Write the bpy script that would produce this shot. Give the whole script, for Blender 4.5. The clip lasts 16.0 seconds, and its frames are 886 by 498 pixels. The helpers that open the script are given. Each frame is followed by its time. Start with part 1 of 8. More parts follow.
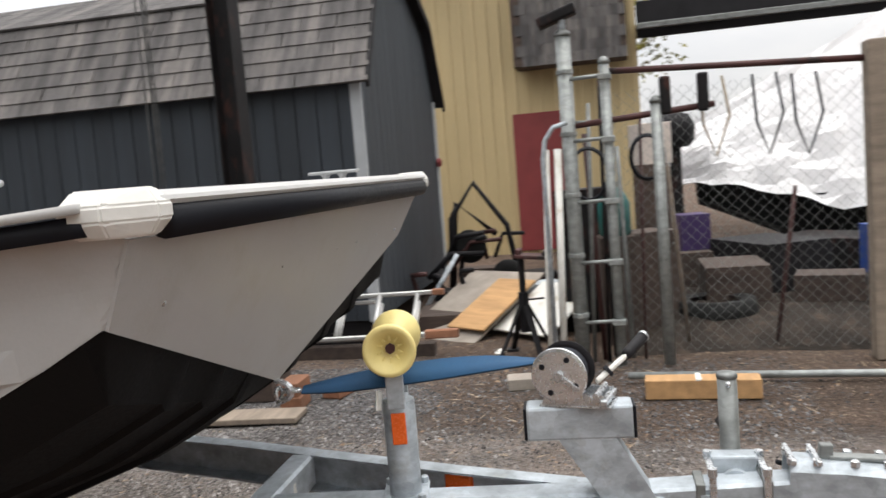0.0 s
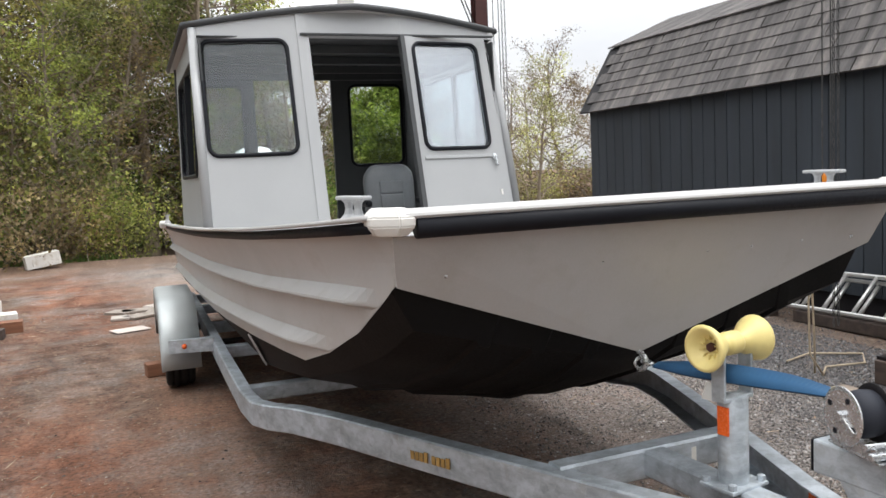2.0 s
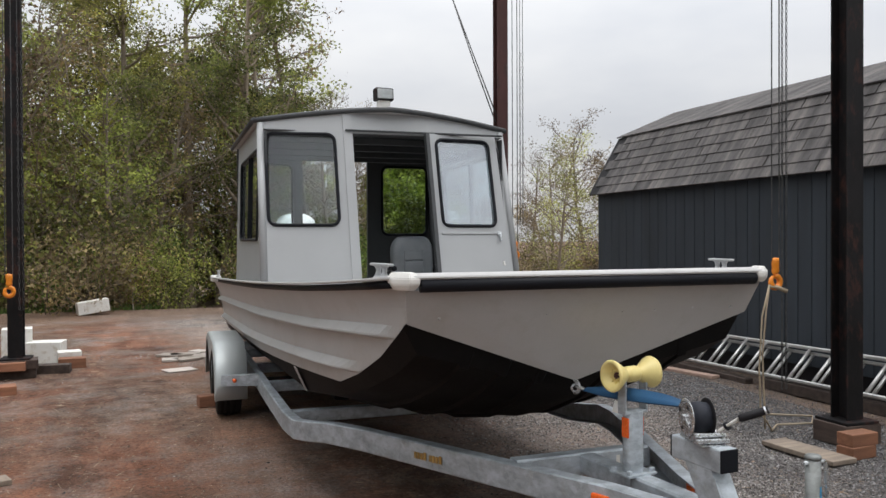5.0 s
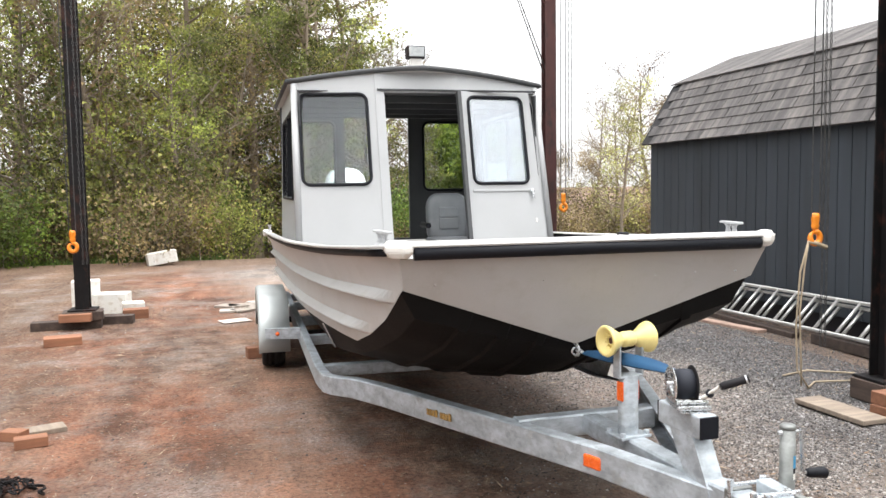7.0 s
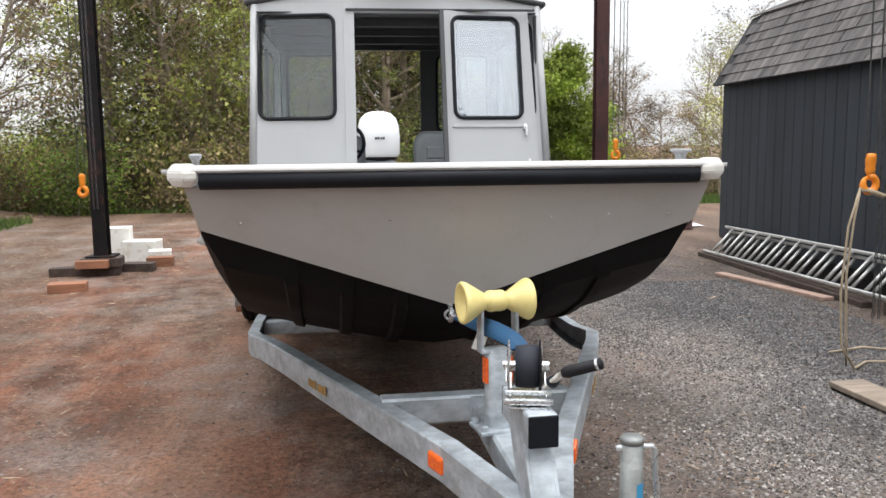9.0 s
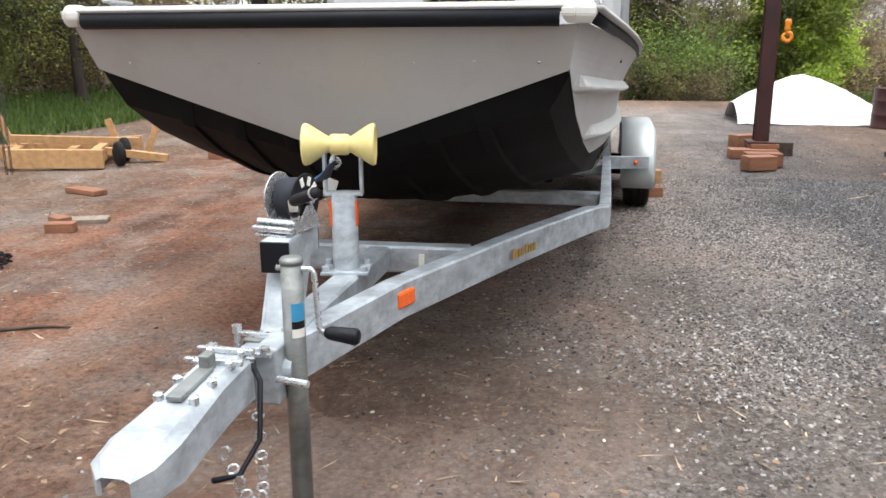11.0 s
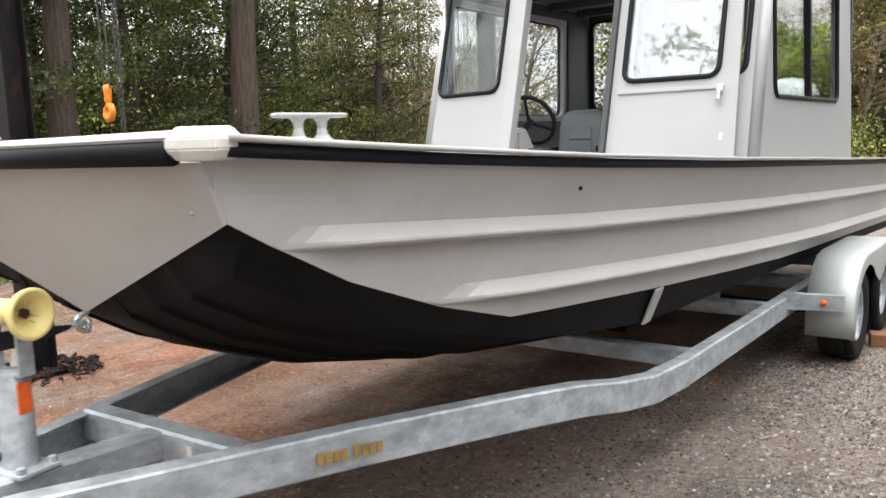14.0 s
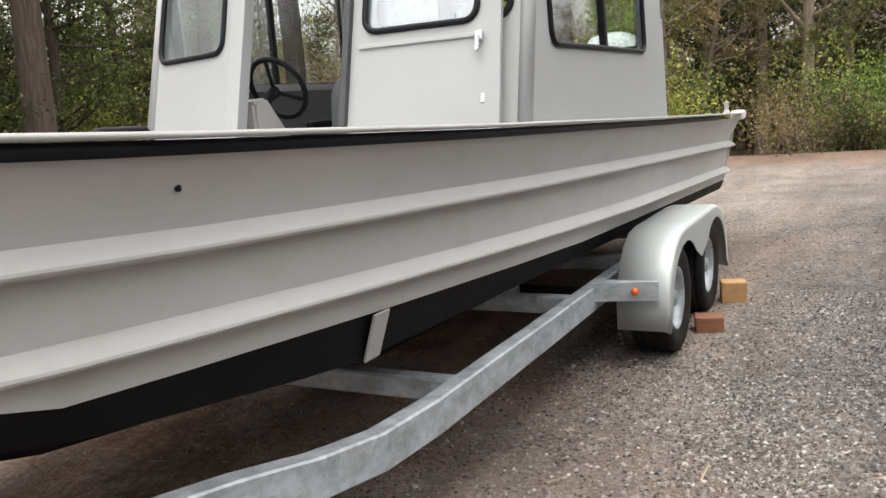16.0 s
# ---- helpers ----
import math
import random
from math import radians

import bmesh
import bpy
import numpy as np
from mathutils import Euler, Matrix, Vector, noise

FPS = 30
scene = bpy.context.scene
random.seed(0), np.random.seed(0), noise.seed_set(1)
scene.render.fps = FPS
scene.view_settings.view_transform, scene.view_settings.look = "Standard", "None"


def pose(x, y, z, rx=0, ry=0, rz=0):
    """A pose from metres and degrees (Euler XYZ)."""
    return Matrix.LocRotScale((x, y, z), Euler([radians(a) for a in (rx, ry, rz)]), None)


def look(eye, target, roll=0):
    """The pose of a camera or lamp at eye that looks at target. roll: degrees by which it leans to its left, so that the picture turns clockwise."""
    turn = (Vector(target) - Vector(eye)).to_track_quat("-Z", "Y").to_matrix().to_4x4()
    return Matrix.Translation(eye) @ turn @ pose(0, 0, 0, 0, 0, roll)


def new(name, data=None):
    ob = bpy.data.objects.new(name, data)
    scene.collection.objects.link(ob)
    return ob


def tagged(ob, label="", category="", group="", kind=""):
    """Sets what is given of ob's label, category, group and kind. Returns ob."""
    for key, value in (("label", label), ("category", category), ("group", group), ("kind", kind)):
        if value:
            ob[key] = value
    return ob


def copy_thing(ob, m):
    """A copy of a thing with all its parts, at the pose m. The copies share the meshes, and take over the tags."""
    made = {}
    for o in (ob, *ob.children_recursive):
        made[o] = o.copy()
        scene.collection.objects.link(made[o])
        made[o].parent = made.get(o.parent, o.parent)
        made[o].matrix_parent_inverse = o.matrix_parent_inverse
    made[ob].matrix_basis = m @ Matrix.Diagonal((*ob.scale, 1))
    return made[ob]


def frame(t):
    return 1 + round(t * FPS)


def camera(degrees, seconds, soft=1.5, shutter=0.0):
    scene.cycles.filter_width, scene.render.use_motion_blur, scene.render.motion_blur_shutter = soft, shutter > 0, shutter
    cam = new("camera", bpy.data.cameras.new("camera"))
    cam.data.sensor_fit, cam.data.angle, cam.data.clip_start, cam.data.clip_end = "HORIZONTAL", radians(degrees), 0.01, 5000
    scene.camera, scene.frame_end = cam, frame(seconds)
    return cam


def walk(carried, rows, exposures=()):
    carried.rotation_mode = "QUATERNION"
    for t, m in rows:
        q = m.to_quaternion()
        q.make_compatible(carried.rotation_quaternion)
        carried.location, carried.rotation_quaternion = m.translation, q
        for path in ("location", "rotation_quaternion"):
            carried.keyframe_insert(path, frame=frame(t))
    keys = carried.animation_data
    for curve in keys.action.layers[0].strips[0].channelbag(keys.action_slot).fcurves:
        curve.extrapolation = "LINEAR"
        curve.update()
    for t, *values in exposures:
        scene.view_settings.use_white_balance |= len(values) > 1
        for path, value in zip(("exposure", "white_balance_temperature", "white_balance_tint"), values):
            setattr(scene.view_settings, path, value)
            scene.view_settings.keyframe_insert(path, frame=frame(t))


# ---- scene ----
# ---- camera and its walk ----
cam = camera(57.3, 16.0, 1.5, 0.25)
PATH = [
    (0, (-1.811, -0.643, 1.352), (0.132, -0.206, 1.171), -4.7),
    (0.5, (-1.747, -1.047, 1.385), (-0.019, -0.064, 1.169), -3.2),
    (1, (-1.625, -1.398, 1.394), (-0.288, 0.067, 1.137), -3.1),
    (1.5, (-1.472, -1.614, 1.43), (-0.505, 0.125, 1.222), -2.4),
    (2, (-1.384, -1.833, 1.448), (-0.682, 0.03, 1.261), -2.7),
    (2.5, (-1.451, -2.048, 1.474), (-0.785, -0.169, 1.321), -1.7),
    (3, (-1.654, -2.245, 1.454), (-0.95, -0.376, 1.35), -1.6),
    (3.5, (-1.717, -2.426, 1.476), (-1.006, -0.558, 1.411), -0.3),
    (4, (-1.657, -2.634, 1.474), (-0.994, -0.747, 1.437), -0.4),
    (4.2, (-1.637, -2.695, 1.478), (-0.993, -0.802, 1.439), -0.7),
    (6.3, (-1.718, -3.15, 1.52), (-1.081, -1.254, 1.535), 1.2),
    (6.5, (-1.646, -3.167, 1.532), (-1.059, -1.256, 1.495), 1.0),
    (7, (-1.402, -3.061, 1.576), (-0.923, -1.126, 1.424), -0.8),
    (7.5, (-1.063, -2.834, 1.637), (-0.611, -0.894, 1.458), -0.3),
    (8, (-0.717, -2.701, 1.601), (-0.348, -0.746, 1.396), 0.2),
    (8.5, (-0.454, -2.563, 1.502), (-0.186, -0.597, 1.251), -0.5),
    (9, (-0.293, -2.455, 1.415), (-0.092, -0.481, 1.163), -0.6),
    (9.5, (-0.002, -2.515, 1.299), (0.039, -0.555, 0.904), 2.5),
    (9.7, (0.131, -2.567, 1.243), (0.138, -0.621, 0.783), 3.8),
    (11.8, (1.306, -2.197, 1.274), (0.607, -0.383, 0.801), -4.1),
    (12, (1.404, -2.114, 1.285), (0.627, -0.332, 0.817), -4.1),
    (12.5, (1.717, -1.869, 1.27), (0.786, -0.156, 0.823), -2.9),
    (13, (1.929, -1.578, 1.254), (0.967, 0.125, 0.837), -2.9),
    (13.5, (2.059, -1.284, 1.28), (0.992, 0.373, 0.941), -2.5),
    (14, (2.159, -0.966, 1.32), (0.958, 0.612, 1.062), -2.0),
    (14.5, (2.111, -0.635, 1.314), (1.003, 1.014, 1.08), -3.1),
    (15, (2.133, -0.41, 1.313), (1.124, 1.297, 1.056), -3.3),
    (15.5, (2.236, -0.087, 1.299), (1.283, 1.645, 0.996), -4.0),
    (16, (2.186, 0.188, 1.275), (1.227, 1.91, 0.938), -4.7),
]
EXPOSURE = [(0, 0.04, 6550, 10), (0.5, 0.40, 6450, 10), (1.5, 0.36, 6500, 10), (2.2, 0.1, 6350, 10), (3.0, 0.12, 6250, 10), (3.5, 0.12, 6250, 10), (4.2, -0.26, 6250, 10), (6.3, -0.42, 6550, 10),
            (6.6, -0.22, 6550, 10), (7.0, 0.7, 6500, 10), (7.5, 0.62, 6150, 10), (8.0, 0.2, 6350, 10), (8.6, 0.20, 6300, 10), (9.5, 0.34, 6450, 10), (11.8, 0.55, 6250, 10),
            (12.5, 0.7, 6300, 10), (13.5, 0.76, 6500, 10), (14.5, 0.62, 6700, 10), (15.2, 0.52, 6750, 10), (16, 0.50, 6750, 10)]
walk(cam, [(t, look(eye, aim, roll)) for t, eye, aim, roll in PATH], EXPOSURE)

# ---- sky and light: bright overcast afternoon ----
world = bpy.data.worlds.new("overcast_sky")
scene.world = world
world.use_nodes = True
wn, wl = world.node_tree.nodes, world.node_tree.links
wn.clear()
w_out = wn.new("ShaderNodeOutputWorld")
w_bg = wn.new("ShaderNodeBackground")
w_sky = wn.new("ShaderNodeTexSky")
w_sky.sky_type = "NISHITA"
w_sky.sun_disc = False
w_sky.sun_elevation, w_sky.sun_rotation = radians(80), radians(160)
w_sky.dust_density = 4.0
w_hsv = wn.new("ShaderNodeHueSaturation")
w_hsv.inputs["Saturation"].default_value = 0.25
w_hsv.inputs["Value"].default_value = 0.10
w_coord = wn.new("ShaderNodeTexCoord")
w_map = wn.new("ShaderNodeMapping")
w_map.inputs["Scale"].default_value = (1.2, 1.2, 3.5)
w_noise = wn.new("ShaderNodeTexNoise")
w_noise.inputs["Scale"].default_value = 2.2
w_noise.inputs["Detail"].default_value = 5.0
w_ramp = wn.new("ShaderNodeValToRGB")
w_ramp.color_ramp.elements[0].position, w_ramp.color_ramp.elements[0].color = 0.30, (0.84, 0.86, 0.90, 1)
w_ramp.color_ramp.elements[1].position, w_ramp.color_ramp.elements[1].color = 0.70, (1.13, 1.12, 1.10, 1)
w_mix = wn.new("ShaderNodeMixRGB")
w_mix.inputs["Fac"].default_value = 0.85
wl.new(w_coord.outputs["Generated"], w_map.inputs["Vector"])
wl.new(w_map.outputs["Vector"], w_noise.inputs["Vector"])
wl.new(w_noise.outputs["Fac"], w_ramp.inputs["Fac"])
wl.new(w_sky.outputs["Color"], w_hsv.inputs["Color"])
wl.new(w_hsv.outputs["Color"], w_mix.inputs["Color1"])
wl.new(w_ramp.outputs["Color"], w_mix.inputs["Color2"])
# an overcast sky is about three times brighter overhead than at the horizon
w_sep = wn.new("ShaderNodeSeparateXYZ")
w_up = wn.new("ShaderNodeMapRange")
w_up.inputs["From Min"].default_value, w_up.inputs["From Max"].default_value = 0.0, 1.0
w_up.inputs["To Min"].default_value, w_up.inputs["To Max"].default_value = 0.38, 1.45
w_grad = wn.new("ShaderNodeMixRGB")
w_grad.blend_type = "MULTIPLY"
w_grad.inputs["Fac"].default_value = 1.0
wl.new(w_coord.outputs["Generated"], w_sep.inputs["Vector"])
wl.new(w_sep.outputs["Z"], w_up.inputs["Value"])
wl.new(w_mix.outputs["Color"], w_grad.inputs["Color1"])
wl.new(w_up.outputs["Result"], w_grad.inputs["Color2"])
wl.new(w_grad.outputs["Color"], w_bg.inputs["Color"])
w_bg.inputs["Strength"].default_value = 2.02
wl.new(w_bg.outputs["Background"], w_out.inputs["Surface"])

sun = new("sun", bpy.data.lights.new("sun", "SUN"))
sun.data.energy, sun.data.angle, sun.data.color = 1.4, radians(45), (1.0, 0.95, 0.88)
sun.matrix_world = look((1.5, -2.5, 26), (0, 2, 0))

# ---- building helpers ----
rng = np.random.default_rng(7)


def part(name, bm, material, parent=None, label="", smooth=False):
    """Links a bmesh as one mesh object under a thing or a part."""
    me = bpy.data.meshes.new(name)
    bm.to_mesh(me)
    bm.free()
    return mesh_part(name, me, material, parent, label, smooth)


def mesh_part(name, me, material, parent=None, label="", smooth=False):
    me.materials.append(material)
    if smooth:
        me.polygons.foreach_set("use_smooth", [True] * len(me.polygons))
    ob = new(name, me)
    if parent is not None:
        ob.parent = parent
    return tagged(ob, label)


def thing(name, label, category, at=(0, 0, 0), group="", kind="", rz=0):
    ob = new(name)
    ob.empty_display_size = 0.1
    ob.matrix_basis = pose(*at, 0, 0, rz)
    return tagged(ob, label, category, group, kind)


def box(bm, x0, x1, y0, y1, z0, z1, bevel=0.0, m=None):
    """Adds an axis-aligned box, bevelled, then moved by m."""
    one = bmesh.new()
    for v in bmesh.ops.create_cube(one, size=1.0)["verts"]:
        v.co = Vector(((x0 + x1) / 2 + v.co.x * (x1 - x0), (y0 + y1) / 2 + v.co.y * (y1 - y0), (z0 + z1) / 2 + v.co.z * (z1 - z0)))
    if bevel:
        bmesh.ops.bevel(one, geom=list(one.edges), offset=bevel, segments=2, affect="EDGES", profile=0.5)
    if m is not None:
        bmesh.ops.transform(one, matrix=m, verts=one.verts)
    me = bpy.data.meshes.new("box")
    one.to_mesh(me)
    one.free()
    bm.from_mesh(me)
    bpy.data.meshes.remove(me)
    return bm


def new_box(x0, x1, y0, y1, z0, z1, bevel=0.0, m=None):
    return box(bmesh.new(), x0, x1, y0, y1, z0, z1, bevel, m)


def tube(bm, points, radius, seg=10, caps=True, closed=False):
    """A round tube along points; radius a number or one per point."""
    pts = [Vector(p) for p in points]
    radii = radius if isinstance(radius, (list, tuple)) else [radius] * len(pts)
    rings, n = [], len(pts)
    side = None
    for i, p in enumerate(pts):
        a = pts[i - 1] if i or closed else p
        b = pts[(i + 1) % n] if i < n - 1 or closed else p
        d = (b - a).normalized()
        if side is None:
            side = d.orthogonal().normalized()
        side = (side - d * side.dot(d)).normalized()
        up = d.cross(side)
        rings.append([bm.verts.new(p + radii[i] * (math.cos(k * math.tau / seg) * side + math.sin(k * math.tau / seg) * up)) for k in range(seg)])
    pairs = list(zip(rings, rings[1:])) + ([(rings[-1], rings[0])] if closed else [])
    for r0, r1 in pairs:
        for k in range(seg):
            bm.faces.new((r0[k], r0[(k + 1) % seg], r1[(k + 1) % seg], r1[k]))
    if caps and not closed:
        bm.faces.new(rings[0][::-1])
        bm.faces.new(rings[-1])
    return bm


def new_tube(points, radius, seg=10, closed=False):
    return tube(bmesh.new(), points, radius, seg, closed=closed)


def lathe(bm, profile, m, seg=24, close=True):
    """A turned body: profile rows of (radius, height) about local z, placed by m."""
    rings = [[bm.verts.new(m @ Vector((r * math.cos(k * math.tau / seg), r * math.sin(k * math.tau / seg), h))) for k in range(seg)] for r, h in profile]
    for r0, r1 in zip(rings, rings[1:]):
        for k in range(seg):
            bm.faces.new((r0[k], r0[(k + 1) % seg], r1[(k + 1) % seg], r1[k]))
    if close:
        bm.faces.new(rings[0][::-1])
        bm.faces.new(rings[-1])
    return bm


def sweep(bm, path, profile):
    """A closed cross-section of (across, up) carried along a path that stays upright."""
    pts, rings = [Vector(p) for p in path], []
    for i, p in enumerate(pts):
        d0 = (p - pts[i - 1]).normalized() if i else (pts[1] - p).normalized()
        d1 = (pts[i + 1] - p).normalized() if i < len(pts) - 1 else d0
        d = (d0 + d1).normalized()
        across = Vector((d.y, -d.x, 0)).normalized()
        stretch = 1 / max(0.5, across.dot(Vector((d1.y, -d1.x, 0)).normalized()))
        rings.append([bm.verts.new(p + across * a * stretch + Vector((0, 0, u))) for a, u in profile])
    n = len(profile)
    for r0, r1 in zip(rings, rings[1:]):
        for k in range(n):
            bm.faces.new((r0[k], r0[(k + 1) % n], r1[(k + 1) % n], r1[k]))
    bm.faces.new(rings[0][::-1])
    bm.faces.new(rings[-1])
    bmesh.ops.recalc_face_normals(bm, faces=bm.faces)
    return bm


def rect_profile(w, h, r=0.006):
    a, b = w / 2, h / 2
    return [(-a + r, -b), (a - r, -b), (a, -b + r), (a, b - r), (a - r, b), (-a + r, b), (-a, b - r), (-a, -b + r)]


def rounded(x0, x1, z0, z1, r, n=5):
    """A rounded rectangle as a loop of 2D points."""
    out = []
    for cx, cz, a in ((x1 - r, z1 - r, 0), (x0 + r, z1 - r, 90), (x0 + r, z0 + r, 180), (x1 - r, z0 + r, 270)):
        for k in range(n + 1):
            t = radians(a + 90 * k / n)
            out.append((cx + r * math.cos(t), cz + r * math.sin(t)))
    return out


def panel(outer, holes, thick, m):
    """A flat plate in local x-z with holes, thick towards +y, placed by m."""
    bm = bmesh.new()
    edges = []
    for loop in (outer, *holes):
        vs = [bm.verts.new((x, 0, z)) for x, z in loop]
        edges += [bm.edges.new((vs[i], vs[(i + 1) % len(vs)])) for i in range(len(vs))]
    faces = [g for g in bmesh.ops.triangle_fill(bm, edges=edges, use_beauty=True)["geom"] if isinstance(g, bmesh.types.BMFace)]
    back = bmesh.ops.extrude_face_region(bm, geom=faces)["geom"]
    bmesh.ops.translate(bm, vec=(0, thick, 0), verts=[g for g in back if isinstance(g, bmesh.types.BMVert)])
    bmesh.ops.transform(bm, matrix=m, verts=bm.verts)
    bmesh.ops.recalc_face_normals(bm, faces=bm.faces)
    return bm


def plate(loop, thick, m):
    return panel(loop, (), thick, m)


def interp(rows, y):
    return float(np.interp(y, [r[0] for r in rows], [r[1] for r in rows]))


def from_arrays(name, verts, faces):
    me = bpy.data.meshes.new(name)
    verts, faces = np.asarray(verts, dtype=np.float32), np.asarray(faces, dtype=np.int32)
    n, k = faces.shape
    me.vertices.add(len(verts))
    me.vertices.foreach_set("co", verts.ravel())
    me.loops.add(n * k)
    me.loops.foreach_set("vertex_index", faces.ravel())
    me.polygons.add(n)
    me.polygons.foreach_set("loop_start", np.arange(0, n * k, k, dtype=np.int32))
    me.update(calc_edges=True)
    return me

# ---- materials ----
def shader(name):
    mat = bpy.data.materials.new(name)
    mat.use_nodes = True
    nt = mat.node_tree
    return mat, nt, nt.nodes["Principled BSDF"]


def node(nt, kind, **values):
    n = nt.nodes.new(kind)
    for key, value in values.items():
        n.inputs[key.replace("_", " ")].default_value = value
    return n


def ramp(nt, source, stops):
    r = nt.nodes.new("ShaderNodeValToRGB")
    el = r.color_ramp.elements
    while len(el) < len(stops):
        el.new(0.5)
    for e, (p, c) in zip(el, stops):
        e.position, e.color = p, (*c, 1)
    nt.links.new(source, r.inputs["Fac"])
    return r.outputs["Color"]


def coords(nt, scale=(1, 1, 1), world_space=False):
    m = nt.nodes.new("ShaderNodeMapping")
    m.inputs["Scale"].default_value = scale
    if world_space:
        src = nt.nodes.new("ShaderNodeNewGeometry").outputs["Position"]
    else:
        src = nt.nodes.new("ShaderNodeTexCoord").outputs["Object"]
    nt.links.new(src, m.inputs["Vector"])
    return m.outputs["Vector"]


def noise_tex(nt, vec, scale, detail=4.0, rough=0.55):
    n = node(nt, "ShaderNodeTexNoise", Scale=scale, Detail=detail, Roughness=rough)
    nt.links.new(vec, n.inputs["Vector"])
    return n.outputs["Fac"]


def bump(nt, bsdf, height, strength, distance):
    b = node(nt, "ShaderNodeBump", Strength=strength, Distance=distance)
    nt.links.new(height, b.inputs["Height"])
    nt.links.new(b.outputs["Normal"], bsdf.inputs["Normal"])


def mixed(nt, fac, a, b, mode="MIX"):
    n = nt.nodes.new("ShaderNodeMixRGB")
    n.blend_type = mode
    for sock, v in (("Fac", fac), ("Color1", a), ("Color2", b)):
        if isinstance(v, (int, float)):
            n.inputs[sock].default_value = v
        elif isinstance(v, tuple):
            n.inputs[sock].default_value = (*v, 1)
        else:
            nt.links.new(v, n.inputs[sock])
    return n.outputs["Color"]


def scaled(c, f):
    return tuple(min(1.0, x * f) for x in c)


def surface(name, colour, rough=0.5, metal=0.0, vary=0.12, scale=3.0, fine=60.0, bump_d=0.002, stretch=(1, 1, 1), random_tint=0.0, dirt=None, spec=0.5):
    """A painted, wooden, stone or metal surface with blotches, grain and fine relief."""
    mat, nt, b = shader(name)
    vec = coords(nt, stretch)
    big, small = noise_tex(nt, vec, scale, 5.0), noise_tex(nt, vec, fine, 3.0)
    col = ramp(nt, big, [(0.3, scaled(colour, 1 - vary)), (0.7, scaled(colour, 1 + vary))])
    grain = ramp(nt, small, [(0.3, (1 - vary * 0.7,) * 3), (0.7, (1.0, 1.0, 1.0))])
    col = mixed(nt, 1.0, col, grain, "MULTIPLY")
    if dirt is not None:
        spots = ramp(nt, noise_tex(nt, vec, scale * 2.3, 8.0, 0.7), [(0.52, (0, 0, 0)), (0.68, (1, 1, 1))])
        col = mixed(nt, spots, col, dirt)
    if random_tint:
        info = nt.nodes.new("ShaderNodeObjectInfo").outputs["Random"]
        col = mixed(nt, 1.0, col, ramp(nt, info, [(0.0, (1 - random_tint,) * 3), (1.0, (1 + random_tint * 0.3,) * 3)]), "MULTIPLY")
    nt.links.new(col, b.inputs["Base Color"])
    rr = ramp(nt, small, [(0.2, (max(0, rough - 0.08),) * 3), (0.8, (min(1, rough + 0.08),) * 3)])
    nt.links.new(rr, b.inputs["Roughness"])
    b.inputs["Metallic"].default_value = metal
    b.inputs["Specular IOR Level"].default_value = spec
    bump(nt, b, small, 0.5, bump_d)
    return mat


def galvanised(name, colour=(0.40, 0.44, 0.475), metal=0.35):
    mat, nt, b = shader(name)
    vec = coords(nt)
    v = node(nt, "ShaderNodeTexVoronoi", Scale=38.0)
    nt.links.new(vec, v.inputs["Vector"])
    spangle = ramp(nt, v.outputs["Color"], [(0.0, scaled(colour, 0.66)), (1.0, scaled(colour, 1.3))])
    streak = noise_tex(nt, coords(nt, (1, 1, 2)), 9.0, 7.0, 0.65)
    col = mixed(nt, 0.6, spangle, ramp(nt, streak, [(0.36, scaled(colour, 0.6)), (0.5, colour), (0.62, scaled(colour, 1.4))]))
    dirt = ramp(nt, noise_tex(nt, vec, 9.0, 8.0, 0.7), [(0.58, (0, 0, 0)), (0.75, (0.7, 0.7, 0.7))])
    col = mixed(nt, dirt, col, (0.30, 0.29, 0.26))
    nt.links.new(col, b.inputs["Base Color"])
    nt.links.new(ramp(nt, streak, [(0.2, (0.38,) * 3), (0.8, (0.62,) * 3)]), b.inputs["Roughness"])
    b.inputs["Metallic"].default_value = metal
    bump(nt, b, streak, 0.3, 0.002)
    return mat


